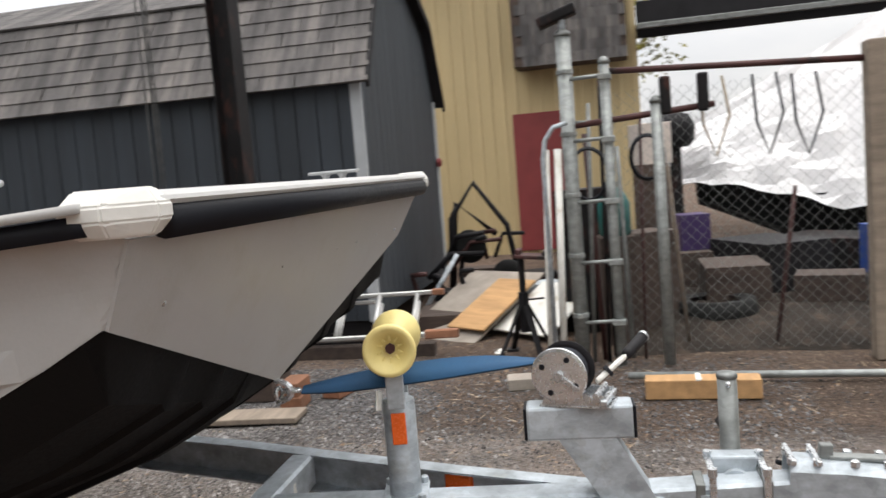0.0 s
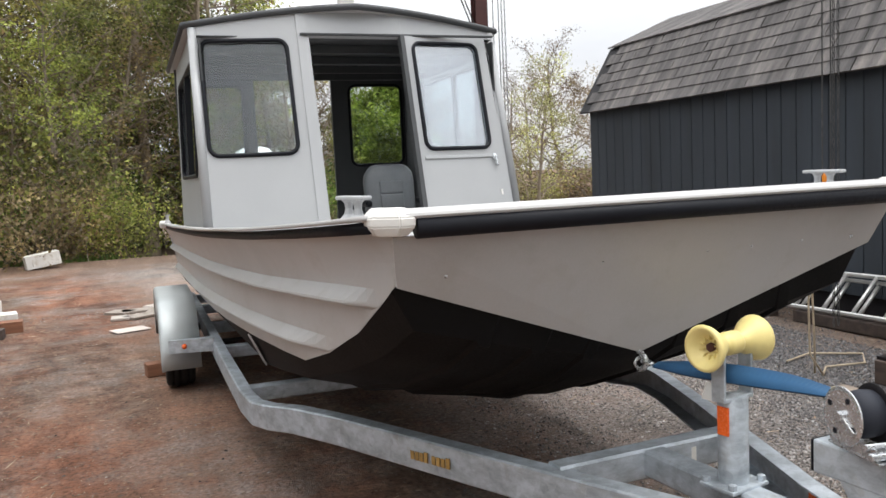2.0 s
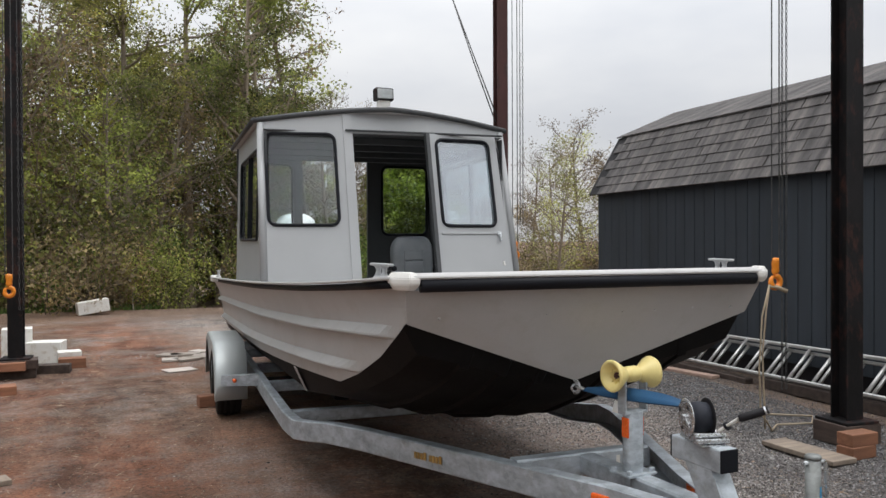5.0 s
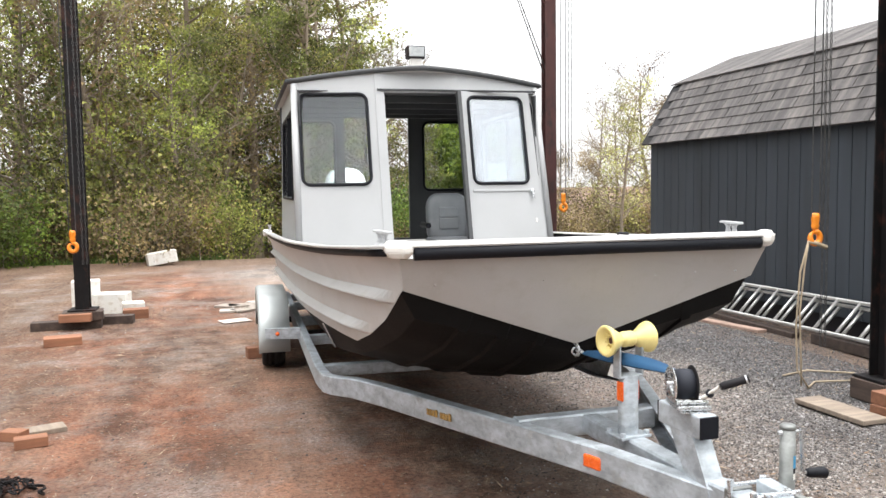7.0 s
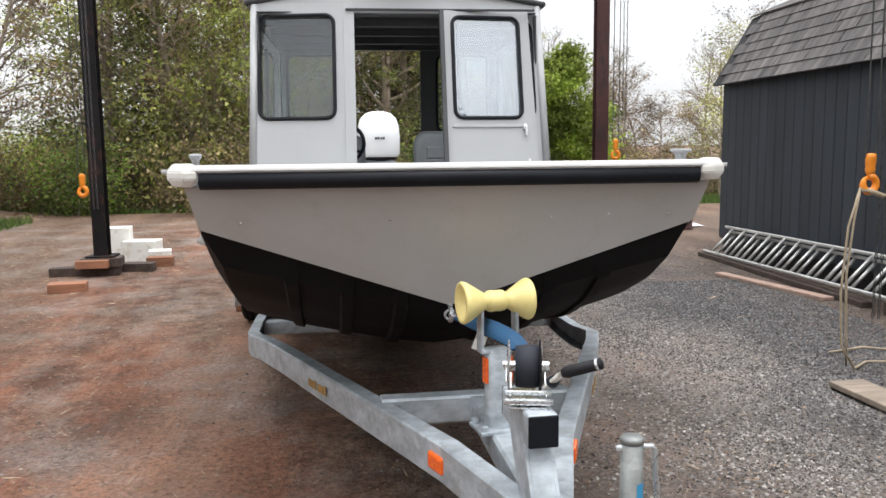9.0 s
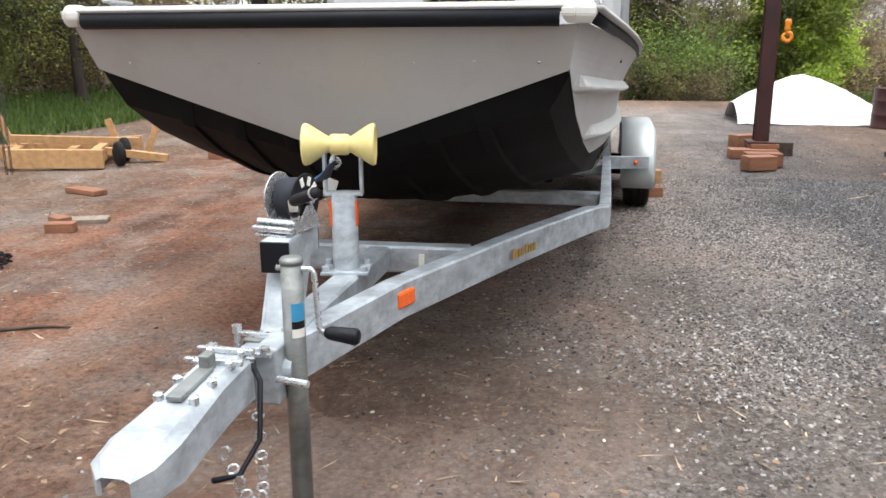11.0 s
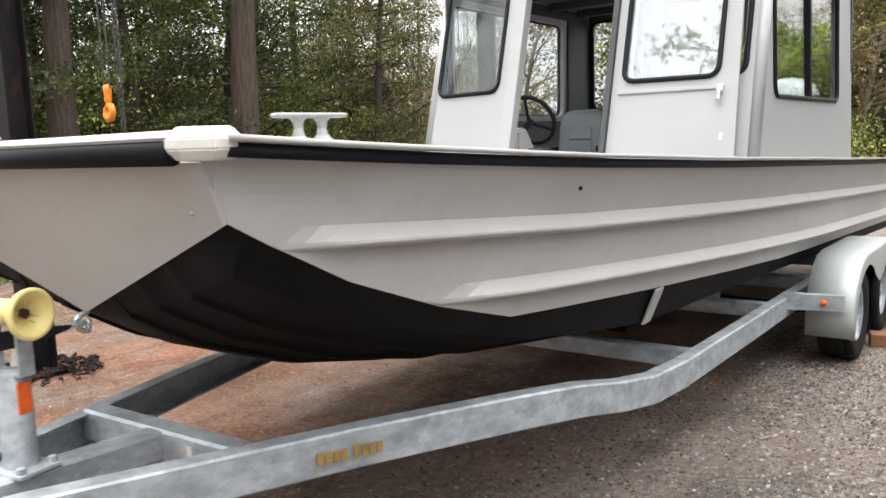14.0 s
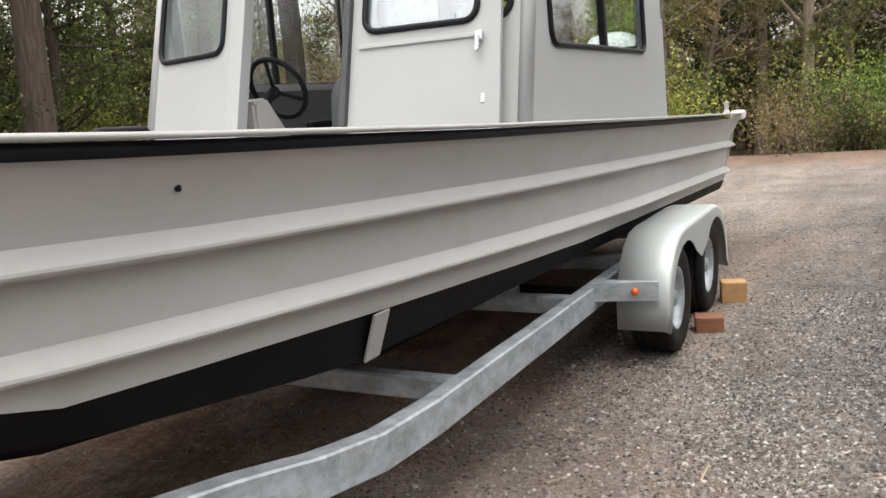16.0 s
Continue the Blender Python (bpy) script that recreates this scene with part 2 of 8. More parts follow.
def glass(name, tint=(0.86, 0.90, 0.90), mirror=0.04, haze=0.0):
    """A pane that lets light through and mirrors more the flatter it is seen; mirror is its share seen straight on."""
    mat = bpy.data.materials.new(name)
    mat.use_nodes = True
    nt = mat.node_tree
    nt.nodes.clear()
    out = nt.nodes.new("ShaderNodeOutputMaterial")
    clear = node(nt, "ShaderNodeBsdfTransparent", Color=(*tint, 1))
    shine = node(nt, "ShaderNodeBsdfGlossy", Color=(1, 1, 1, 1), Roughness=0.02)
    facing = node(nt, "ShaderNodeLayerWeight", Blend=0.5).outputs["Facing"]
    steep = node(nt, "ShaderNodeMath")
    steep.operation = "POWER"
    nt.links.new(facing, steep.inputs[0])
    steep.inputs[1].default_value = 5.0
    share = node(nt, "ShaderNodeMath")
    share.operation = "MULTIPLY_ADD"
    nt.links.new(steep.outputs[0], share.inputs[0])
    share.inputs[1].default_value, share.inputs[2].default_value = 1.0 - mirror, mirror
    mix = nt.nodes.new("ShaderNodeMixShader")
    nt.links.new(share.outputs[0], mix.inputs["Fac"])
    body = clear
    if haze:
        # a clouded sheet: part of the light scatters off its face
        film = node(nt, "ShaderNodeBsdfDiffuse", Color=(0.62, 0.70, 0.78, 1))
        body = nt.nodes.new("ShaderNodeMixShader")
        body.inputs["Fac"].default_value = haze
        nt.links.new(clear.outputs["BSDF"], body.inputs[1])
        nt.links.new(film.outputs["BSDF"], body.inputs[2])
    nt.links.new(body.outputs[0], mix.inputs[1])
    nt.links.new(shine.outputs["BSDF"], mix.inputs[2])
    nt.links.new(mix.outputs["Shader"], out.inputs["Surface"])
    return mat


def leafy(name, dark, light, translucent=0.35, foliage=False):
    mat, nt, b = shader(name)
    isl = nt.nodes.new("ShaderNodeNewGeometry").outputs["Random Per Island"]
    col = ramp(nt, isl, [(0.0, dark), (1.0, light)])
    info = nt.nodes.new("ShaderNodeObjectInfo").outputs["Random"]
    tones = [(0.0, (0.50, 0.54, 0.50)), (0.35, (1.0, 0.88, 0.78)), (0.65, (0.78, 0.84, 0.70)), (1.0, (1.38, 1.36, 1.2))] if foliage else [(0.0, (0.75, 0.78, 0.75)), (1.0, (1.1, 1.05, 1.0))]
    col = mixed(nt, 1.0, col, ramp(nt, info, tones), "MULTIPLY")
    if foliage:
        # noise makes the leaf colour darker and lighter in clumps
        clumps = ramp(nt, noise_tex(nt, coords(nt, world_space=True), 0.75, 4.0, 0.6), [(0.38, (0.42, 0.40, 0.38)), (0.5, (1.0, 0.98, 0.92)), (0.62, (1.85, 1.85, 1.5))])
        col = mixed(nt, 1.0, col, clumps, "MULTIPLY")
    nt.links.new(col, b.inputs["Base Color"])
    b.inputs["Roughness"].default_value = 0.65
    tr = nt.nodes.new("ShaderNodeBsdfTranslucent")
    nt.links.new(col, tr.inputs["Color"])
    mix = nt.nodes.new("ShaderNodeMixShader")
    mix.inputs["Fac"].default_value = translucent
    nt.links.new(b.outputs["BSDF"], mix.inputs[1])
    nt.links.new(tr.outputs["BSDF"], mix.inputs[2])
    nt.links.new(mix.outputs["Shader"], nt.nodes["Material Output"].inputs["Surface"])
    return mat


def stone_chips(name):
    """Loose crushed stone: each chip its own grey, pale on the driven side, darker towards the shed."""
    mat, nt, b = shader(name)
    isl = nt.nodes.new("ShaderNodeNewGeometry").outputs["Random Per Island"]
    col = ramp(nt, isl, [(0.0, (0.030, 0.027, 0.026)), (0.4, (0.115, 0.107, 0.104)), (0.75, (0.22, 0.208, 0.204)), (0.93, (0.36, 0.35, 0.345)), (1.0, (0.52, 0.51, 0.50))])
    vec = coords(nt, world_space=True)
    sep = nt.nodes.new("ShaderNodeSeparateXYZ")
    nt.links.new(vec, sep.inputs["Vector"])
    a = node(nt, "ShaderNodeMath")
    a.operation = "MULTIPLY_ADD"
    nt.links.new(noise_tex(nt, vec, 0.55, 5.0, 0.6), a.inputs[0])
    a.inputs[1].default_value = 3.4
    nt.links.new(sep.outputs["X"], a.inputs[2])
    tone = nt.nodes.new("ShaderNodeMapRange")
    tone.inputs["From Min"].default_value, tone.inputs["From Max"].default_value = 3.2, 4.4
    nt.links.new(a.outputs[0], tone.inputs["Value"])
    col = mixed(nt, 1.0, col, ramp(nt, tone.outputs["Result"], [(0.0, (0.98, 0.94, 0.90)), (1.0, (0.50, 0.51, 0.53))]), "MULTIPLY")
    col = mixed(nt, 0.7, col, ramp(nt, noise_tex(nt, vec, 160.0, 4.0), [(0.3, (0.6, 0.6, 0.6)), (0.7, (1.2, 1.2, 1.2))]), "MULTIPLY")
    nt.links.new(col, b.inputs["Base Color"])
    b.inputs["Roughness"].default_value = 0.85
    b.inputs["Specular IOR Level"].default_value = 0.3
    return mat


def shingle_material(name):
    """Asphalt shingles: mineral grain, each tab a little apart, long weather streaks down the slope."""
    mat, nt, b = shader(name)
    vec = coords(nt, world_space=True)
    grain = noise_tex(nt, vec, 190.0, 3.0)
    col = ramp(nt, grain, [(0.3, (0.082, 0.077, 0.077)), (0.7, (0.152, 0.144, 0.142))])
    info = nt.nodes.new("ShaderNodeObjectInfo").outputs["Random"]
    col = mixed(nt, 1.0, col, ramp(nt, info, [(0.0, (0.84, 0.84, 0.84)), (0.8, (1.05, 1.05, 1.05)), (1.0, (1.22, 1.2, 1.17))]), "MULTIPLY")
    streak = noise_tex(nt, coords(nt, (1.0, 7.0, 1.0), True), 1.1, 6.0, 0.62)
    col = mixed(nt, 1.0, col, ramp(nt, streak, [(0.36, (0.62, 0.62, 0.63)), (0.5, (1.0, 1.0, 1.0)), (0.66, (1.55, 1.5, 1.45))]), "MULTIPLY")
    nt.links.new(col, b.inputs["Base Color"])
    b.inputs["Roughness"].default_value = 0.93
    b.inputs["Specular IOR Level"].default_value = 0.2
    bump(nt, b, grain, 0.5, 0.003)
    return mat


def ground_material():
    """Red clay on one side, grey crushed stone on the other, with worn and muddy patches."""
    mat, nt, b = shader("dirt_and_gravel")
    vec = coords(nt, world_space=True)
    sep = nt.nodes.new("ShaderNodeSeparateXYZ")
    nt.links.new(vec, sep.inputs["Vector"])
    wob = noise_tex(nt, vec, 0.55, 5.0, 0.6)
    # gravel lies to the +x side and far back, clay to the -x side
    a = node(nt, "ShaderNodeMath")
    a.operation = "MULTIPLY_ADD"
    nt.links.new(wob, a.inputs[0])
    a.inputs[1].default_value = 3.4
    nt.links.new(sep.outputs["X"], a.inputs[2])
    far = nt.nodes.new("ShaderNodeMapRange")
    far.inputs["From Min"].default_value, far.inputs["From Max"].default_value = 7.0, 13.0
    far.inputs["To Min"].default_value, far.inputs["To Max"].default_value = 0.0, 3.0
    nt.links.new(sep.outputs["Y"], far.inputs["Value"])
    s = node(nt, "ShaderNodeMath")
    s.operation = "ADD"
    nt.links.new(a.outputs[0], s.inputs[0])
    nt.links.new(far.outputs["Result"], s.inputs[1])
    side = nt.nodes.new("ShaderNodeMapRange")
    side.inputs["From Min"].default_value, side.inputs["From Max"].default_value = 1.35, 3.3
    nt.links.new(s.outputs[0], side.inputs["Value"])
    clay_n = noise_tex(nt, vec, 0.8, 9.0, 0.68)
    clay = ramp(nt, clay_n, [(0.32, (0.095, 0.054, 0.039)), (0.43, (0.145, 0.074, 0.050)), (0.51, (0.225, 0.104, 0.064)), (0.60, (0.26, 0.134, 0.089)), (0.72, (0.33, 0.215, 0.16))])
    dirt_n = noise_tex(nt, coords(nt, (1.0, 0.45, 1.0), True), 0.62, 8.0, 0.66)
    brown = ramp(nt, noise_tex(nt, vec, 5.0, 8.0, 0.75), [(0.35, (0.09, 0.060, 0.045)), (0.5, (0.17, 0.111, 0.082)), (0.66, (0.31, 0.225, 0.172))])
    clay = mixed(nt, ramp(nt, dirt_n, [(0.43, (0.9, 0.9, 0.9)), (0.50, (0.45, 0.45, 0.45)), (0.57, (0.05, 0.05, 0.05))]), clay, brown)
    crumbs = ramp(nt, noise_tex(nt, vec, 34.0, 9.0, 0.8), [(0.36, (0.22, 0.21, 0.20)), (0.47, (0.85, 0.85, 0.85)), (0.64, (1.5, 1.42, 1.35))])
    clay = mixed(nt, 0.85, clay, crumbs, "MULTIPLY")
    damp = ramp(nt, noise_tex(nt, coords(nt, (1.3, 0.7, 1.0), True), 2.6, 8.0, 0.7), [(0.38, (0.50, 0.47, 0.45)), (0.48, (0.96, 0.96, 0.96)), (0.62, (1.22, 1.2, 1.18))])
    clay = mixed(nt, 0.6, clay, damp, "MULTIPLY")
    # pale dusty wheel track beside the trailer
    off = node(nt, "ShaderNodeMath")
    off.operation = "MULTIPLY_ADD"
    nt.links.new(noise_tex(nt, coords(nt, (1.0, 0.4, 1.0), True), 1.1, 5.0, 0.6), off.inputs[0])
    off.inputs[1].default_value = 0.9
    nt.links.new(sep.outputs["X"], off.inputs[2])
    shift = nt.nodes.new("ShaderNodeMapRange")
    shift.inputs["From Min"].default_value, shift.inputs["From Max"].default_value = -1.45, 0.05
    nt.links.new(off.outputs[0], shift.inputs["Value"])
    track = ramp(nt, shift.outputs["Result"], [(0.12, (0, 0, 0)), (0.42, (0.34, 0.34, 0.34)), (0.58, (0.34, 0.34, 0.34)), (0.9, (0, 0, 0))])
    clay = mixed(nt, track, clay, mixed(nt, 0.8, (0.34, 0.222, 0.160), crumbs, "MULTIPLY"))
    # brown leaf mould along the wood's edge
    edge = nt.nodes.new("ShaderNodeMapRange")
    edge.inputs["From Min"].default_value, edge.inputs["From Max"].default_value = -1.0, -2.5
    nt.links.new(a.outputs[0], edge.inputs["Value"])
    mould = ramp(nt, noise_tex(nt, vec, 26.0, 8.0, 0.8), [(0.34, (0.042, 0.027, 0.020)), (0.5, (0.155, 0.098, 0.068)), (0.64, (0.32, 0.225, 0.162))])
    clay = mixed(nt, edge.outputs["Result"], clay, mould)
    grit = node(nt, "ShaderNodeTexVoronoi", Scale=70.0)
    nt.links.new(vec, grit.inputs["Vector"])
    grit_col = ramp(nt, grit.outputs["Color"], [(0.0, (0.10, 0.09, 0.085)), (1.0, (0.46, 0.42, 0.39))])
    grit_at = ramp(nt, noise_tex(nt, vec, 1.3, 6.0, 0.7), [(0.47, (0, 0, 0)), (0.64, (0.55, 0.55, 0.55))])
    clay = mixed(nt, grit_at, clay, grit_col)
    vor = node(nt, "ShaderNodeTexVoronoi", Scale=46.0, Randomness=1.0)
    nt.links.new(vec, vor.inputs["Vector"])
    stones = ramp(nt, vor.outputs["Color"], [(0.0, (0.13, 0.126, 0.123)), (0.55, (0.295, 0.278, 0.268)), (1.0, (0.58, 0.56, 0.55))])
    fine = node(nt, "ShaderNodeTexVoronoi", Scale=118.0, Randomness=1.0)
    nt.links.new(vec, fine.inputs["Vector"])
    fines = ramp(nt, fine.outputs["Color"], [(0.0, (0.09, 0.085, 0.081)), (0.6, (0.285, 0.265, 0.252)), (1.0, (0.68, 0.65, 0.63))])
    stones = mixed(nt, ramp(nt, noise_tex(nt, vec, 7.0, 6.0, 0.7), [(0.42, (0.15, 0.15, 0.15)), (0.60, (0.9, 0.9, 0.9))]), stones, fines)
    gaps = ramp(nt, vor.outputs["Distance"], [(0.0, (1, 1, 1)), (0.55, (0.85, 0.85, 0.85)), (0.8, (0.45, 0.44, 0.43))])
    stones = mixed(nt, 1.0, stones, gaps, "MULTIPLY")
    dust = ramp(nt, noise_tex(nt, vec, 0.9, 7.0, 0.62), [(0.36, (0.72, 0.69, 0.67)), (0.64, (1.35, 1.32, 1.3))])
    stones = mixed(nt, 0.9, stones, dust, "MULTIPLY")
    patches = ramp(nt, noise_tex(nt, vec, 1.7, 6.0, 0.6), [(0.42, (0, 0, 0)), (0.60, (0.55, 0.55, 0.55))])
    soil = mixed(nt, 0.9, ramp(nt, noise_tex(nt, vec, 55.0, 8.0, 0.8), [(0.34, (0.3, 0.3, 0.3)), (0.62, (1.5, 1.45, 1.4))]), (0.25, 0.195, 0.165), "MULTIPLY")
    stones = mixed(nt, patches, stones, soil)
    # stone colour goes from pale on the driven side to darker towards the shed
    tone = nt.nodes.new("ShaderNodeMapRange")
    tone.inputs["From Min"].default_value, tone.inputs["From Max"].default_value = 3.2, 4.4
    nt.links.new(a.outputs[0], tone.inputs["Value"])
    stones = mixed(nt, 1.0, stones, ramp(nt, tone.outputs["Result"], [(0.0, (0.94, 0.91, 0.88)), (1.0, (0.46, 0.47, 0.49))]), "MULTIPLY")
    # trodden soil and litter beside the shed
    shed_side = nt.nodes.new("ShaderNodeMapRange")
    shed_side.inputs["From Min"].default_value, shed_side.inputs["From Max"].default_value = 4.4, 5.9
    shed_side.inputs["To Max"].default_value = 0.7
    nt.links.new(a.outputs[0], shed_side.inputs["Value"])
    stones = mixed(nt, shed_side.outputs["Result"], stones, mould)
    # brown soil full of litter ahead of the bow and along the fence
    ahead = node(nt, "ShaderNodeMath")
    ahead.operation = "MULTIPLY_ADD"
    nt.links.new(noise_tex(nt, vec, 1.1, 6.0, 0.65), ahead.inputs[0])
    ahead.inputs[1].default_value = -2.2
    nt.links.new(sep.outputs["Y"], ahead.inputs[2])
    front = nt.nodes.new("ShaderNodeMapRange")
    front.inputs["From Min"].default_value, front.inputs["From Max"].default_value = 0.25, -0.85
    front.inputs["To Max"].default_value = 0.9
    nt.links.new(ahead.outputs[0], front.inputs["Value"])
    across = nt.nodes.new("ShaderNodeMapRange")
    across.inputs["From Min"].default_value, across.inputs["From Max"].default_value = 1.0, 5.0
    nt.links.new(a.outputs[0], across.inputs["Value"])
    belt = ramp(nt, across.outputs["Result"], [(0.0, (0, 0, 0)), (0.12, (0.4, 0.4, 0.4)), (0.36, (0.4, 0.4, 0.4)), (0.52, (0.12, 0.12, 0.12)), (0.68, (0.12, 0.12, 0.12)), (0.84, (1, 1, 1))])
    where = node(nt, "ShaderNodeMath")
    where.operation = "MULTIPLY"
    nt.links.new(front.outputs["Result"], where.inputs[0])
    nt.links.new(belt, where.inputs[1])
    litter = ramp(nt, noise_tex(nt, vec, 38.0, 9.0, 0.8), [(0.34, (0.030, 0.020, 0.015)), (0.5, (0.095, 0.064, 0.047)), (0.64, (0.21, 0.150, 0.110))])
    col = mixed(nt, where.outputs[0], mixed(nt, side.outputs["Result"], clay, stones), litter)
    # brown litter along the far edge of the yard
    rim = node(nt, "ShaderNodeMath")
    rim.operation = "MULTIPLY_ADD"
    nt.links.new(noise_tex(nt, vec, 0.9, 6.0, 0.65), rim.inputs[0])
    rim.inputs[1].default_value = 5.0
    nt.links.new(sep.outputs["Y"], rim.inputs[2])
    far_rim = nt.nodes.new("ShaderNodeMapRange")
    far_rim.inputs["From Min"].default_value, far_rim.inputs["From Max"].default_value = 15.4, 17.2
    far_rim.inputs["To Max"].default_value = 0.85
    nt.links.new(rim.outputs[0], far_rim.inputs["Value"])
    col = mixed(nt, far_rim.outputs["Result"], col, mould)
    # worn wheel tracks and dusty drifts run along the yard
    drift = ramp(nt, noise_tex(nt, coords(nt, (1.7, 0.32, 1.0), True), 1.0, 6.0, 0.6), [(0.34, (0.76, 0.75, 0.74)), (0.5, (1.0, 1.0, 1.0)), (0.66, (1.35, 1.34, 1.33))])
    col = mixed(nt, 0.85, col, drift, "MULTIPLY")
    nt.links.new(col, b.inputs["Base Color"])
    b.inputs["Roughness"].default_value = 0.92
    b.inputs["Specular IOR Level"].default_value = 0.25
    h = mixed(nt, side.outputs["Result"], noise_tex(nt, vec, 30.0, 8.0, 0.75), noise_tex(nt, vec, 48.0, 9.0, 0.8))
    bump(nt, b, h, 1.0, 0.03)
    return mat


HULL_GREY = surface("grey_hull_paint", (0.45, 0.445, 0.44), 0.42, 0.0, 0.05, 2.5, 140.0, 0.0006, dirt=(0.41, 0.40, 0.385))
CABIN_GREY = surface("grey_cabin_paint", (0.38, 0.39, 0.40), 0.40, 0.0, 0.04, 2.0, 160.0, 0.0005)
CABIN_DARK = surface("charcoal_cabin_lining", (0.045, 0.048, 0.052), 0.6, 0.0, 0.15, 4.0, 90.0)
BOTTOM_BLACK = surface("black_hull_coating", (0.0065, 0.0065, 0.007), 0.65, 0.0, 0.25, 5.0, 120.0, 0.001, spec=0.12)
RUBBER = surface("black_rubber", (0.008, 0.009, 0.013), 0.5, 0.0, 0.2, 6.0, 100.0, 0.0006, spec=0.2)
TYRE = surface("tyre_rubber", (0.014, 0.014, 0.014), 0.8, 0.0, 0.3, 8.0, 120.0, spec=0.25)
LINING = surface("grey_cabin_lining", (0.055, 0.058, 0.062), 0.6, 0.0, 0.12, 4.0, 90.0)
WHITE_CAP = surface("white_moulded_plastic", (0.70, 0.69, 0.66), 0.45, 0.0, 0.06, 6.0, 80.0, 0.0006)
GALV = galvanised("galvanised_steel")
GALV_OLD = galvanised("dull_old_galvanising", (0.20, 0.21, 0.205), 0.5)
GALV_FENCE = galvanised("weathered_fence_pipe", (0.27, 0.285, 0.28), 0.4)
# leaf soil, darkened further to carry the shade behind the fence
SHADED_SOIL = surface("shaded_leaf_soil", (0.030, 0.024, 0.020), 0.95, 0.0, 0.45, 3.0, 30.0, 0.02, dirt=(0.065, 0.048, 0.037), spec=0.15)
GALV_FENDER = surface("pale_green_grey_metal", (0.49, 0.525, 0.53), 0.45, 0.35, 0.06, 3.0, 90.0, 0.0006)
ZINC = surface("bright_zinc_plate", (0.58, 0.60, 0.62), 0.28, 0.75, 0.1, 9.0, 90.0, 0.0001)
ROLLER = surface("yellow_polyurethane", (0.79, 0.66, 0.27), 0.42, 0.0, 0.08, 7.0, 60.0, 0.0008)
STRAP = surface("blue_webbing", (0.012, 0.068, 0.155), 0.75, 0.0, 0.2, 5.0, 300.0, 0.0008)
STRAP_DARK = surface("dark_webbing", (0.012, 0.015, 0.025), 0.75, 0.0, 0.2, 5.0, 300.0, 0.0008)
ORANGE = surface("orange_reflector", (0.80, 0.13, 0.02), 0.25, 0.0, 0.08, 30.0, 220.0, 0.0008)
HOOK_ORANGE = surface("orange_hook_paint", (0.85, 0.27, 0.02), 0.4, 0.0, 0.12, 12.0, 90.0)
STEEL_DARK = surface("old_dark_steel", (0.013, 0.012, 0.013), 0.65, 0.1, 0.45, 4.0, 60.0, 0.003, (1, 1, 0.5), dirt=(0.060, 0.026, 0.020), spec=0.2)
STEEL_RED = surface("rust_red_steel", (0.075, 0.028, 0.026), 0.6, 0.2, 0.35, 2.5, 60.0, 0.002, (1, 1, 0.4), dirt=(0.02, 0.018, 0.018))
RUST = surface("rust_orange_sheet", (0.34, 0.12, 0.045), 0.8, 0.1, 0.3, 2.0, 50.0, 0.002, dirt=(0.16, 0.06, 0.035))
CHAIN = surface("chain_steel", (0.10, 0.10, 0.10), 0.5, 0.7, 0.3, 20.0, 90.0)
ROPE = surface("tan_rope", (0.42, 0.34, 0.24), 0.9, 0.0, 0.2, 20.0, 200.0)
SIDING = surface("blue_black_board_siding", (0.031, 0.039, 0.050), 0.65, 0.0, 0.22, 1.5, 70.0, 0.0015, (3, 3, 0.35), 0.16)
SHINGLE = shingle_material("grey_asphalt_shingle")
TRIM_GREY = surface("pale_grey_trim", (0.40, 0.42, 0.44), 0.6, 0.0, 0.1, 4.0, 70.0)
TRIM_DARK = surface("dark_trim", (0.014, 0.013, 0.015), 0.6, 0.0, 0.3, 4.0, 70.0, spec=0.2)
ALUMINIUM = surface("weathered_aluminium", (0.58, 0.58, 0.57), 0.42, 0.75, 0.12, 6.0, 80.0, 0.0008)
WOOD_RED = surface("reddish_timber", (0.30, 0.135, 0.075), 0.8, 0.0, 0.25, 3.0, 50.0, 0.002, (1, 6, 6), 0.25)
WOOD_RAW = surface("fresh_lumber", (0.50, 0.29, 0.13), 0.75, 0.0, 0.2, 3.0, 50.0, 0.0015, (6, 1, 6), 0.2)
WOOD_DARK = surface("old_dark_timber", (0.075, 0.052, 0.042), 0.85, 0.0, 0.35, 3.0, 40.0, 0.003, (6, 1, 6), 0.3)
WOOD_PINK = surface("sun_bleached_red_plank", (0.36, 0.25, 0.20), 0.85, 0.0, 0.2, 3.0, 50.0, 0.002, (6, 1, 6), 0.2)
WOOD_GREY = surface("weathered_plank", (0.26, 0.21, 0.165), 0.85, 0.0, 0.25, 3.0, 50.0, 0.002, (6, 1, 6), 0.2)
FOAM = surface("white_foam", (0.78, 0.77, 0.73), 0.8, 0.0, 0.06, 5.0, 60.0, 0.002, dirt=(0.55, 0.50, 0.42))
PALE_SLAB = surface("pale_dusty_slab", (0.46, 0.42, 0.38), 0.9, 0.0, 0.15, 5.0, 60.0, 0.003)
SLAB = surface("concrete_slab", (0.33, 0.29, 0.25), 0.9, 0.0, 0.2, 5.0, 60.0, 0.004)
SEAT_GREY = surface("grey_vinyl", (0.22, 0.23, 0.245), 0.5, 0.0, 0.1, 8.0, 120.0, 0.001)
COWL_WHITE = surface("glossy_white_cowling", (0.78, 0.79, 0.80), 0.22, 0.0, 0.03, 3.0, 60.0, 0.0003)
GOLD = surface("faded_gold_lettering", (0.38, 0.23, 0.07), 0.6, 0.1, 0.35, 25.0, 120.0)
CLEAR_GLASS = glass("window_glass", (0.88, 0.92, 0.92), 0.04)
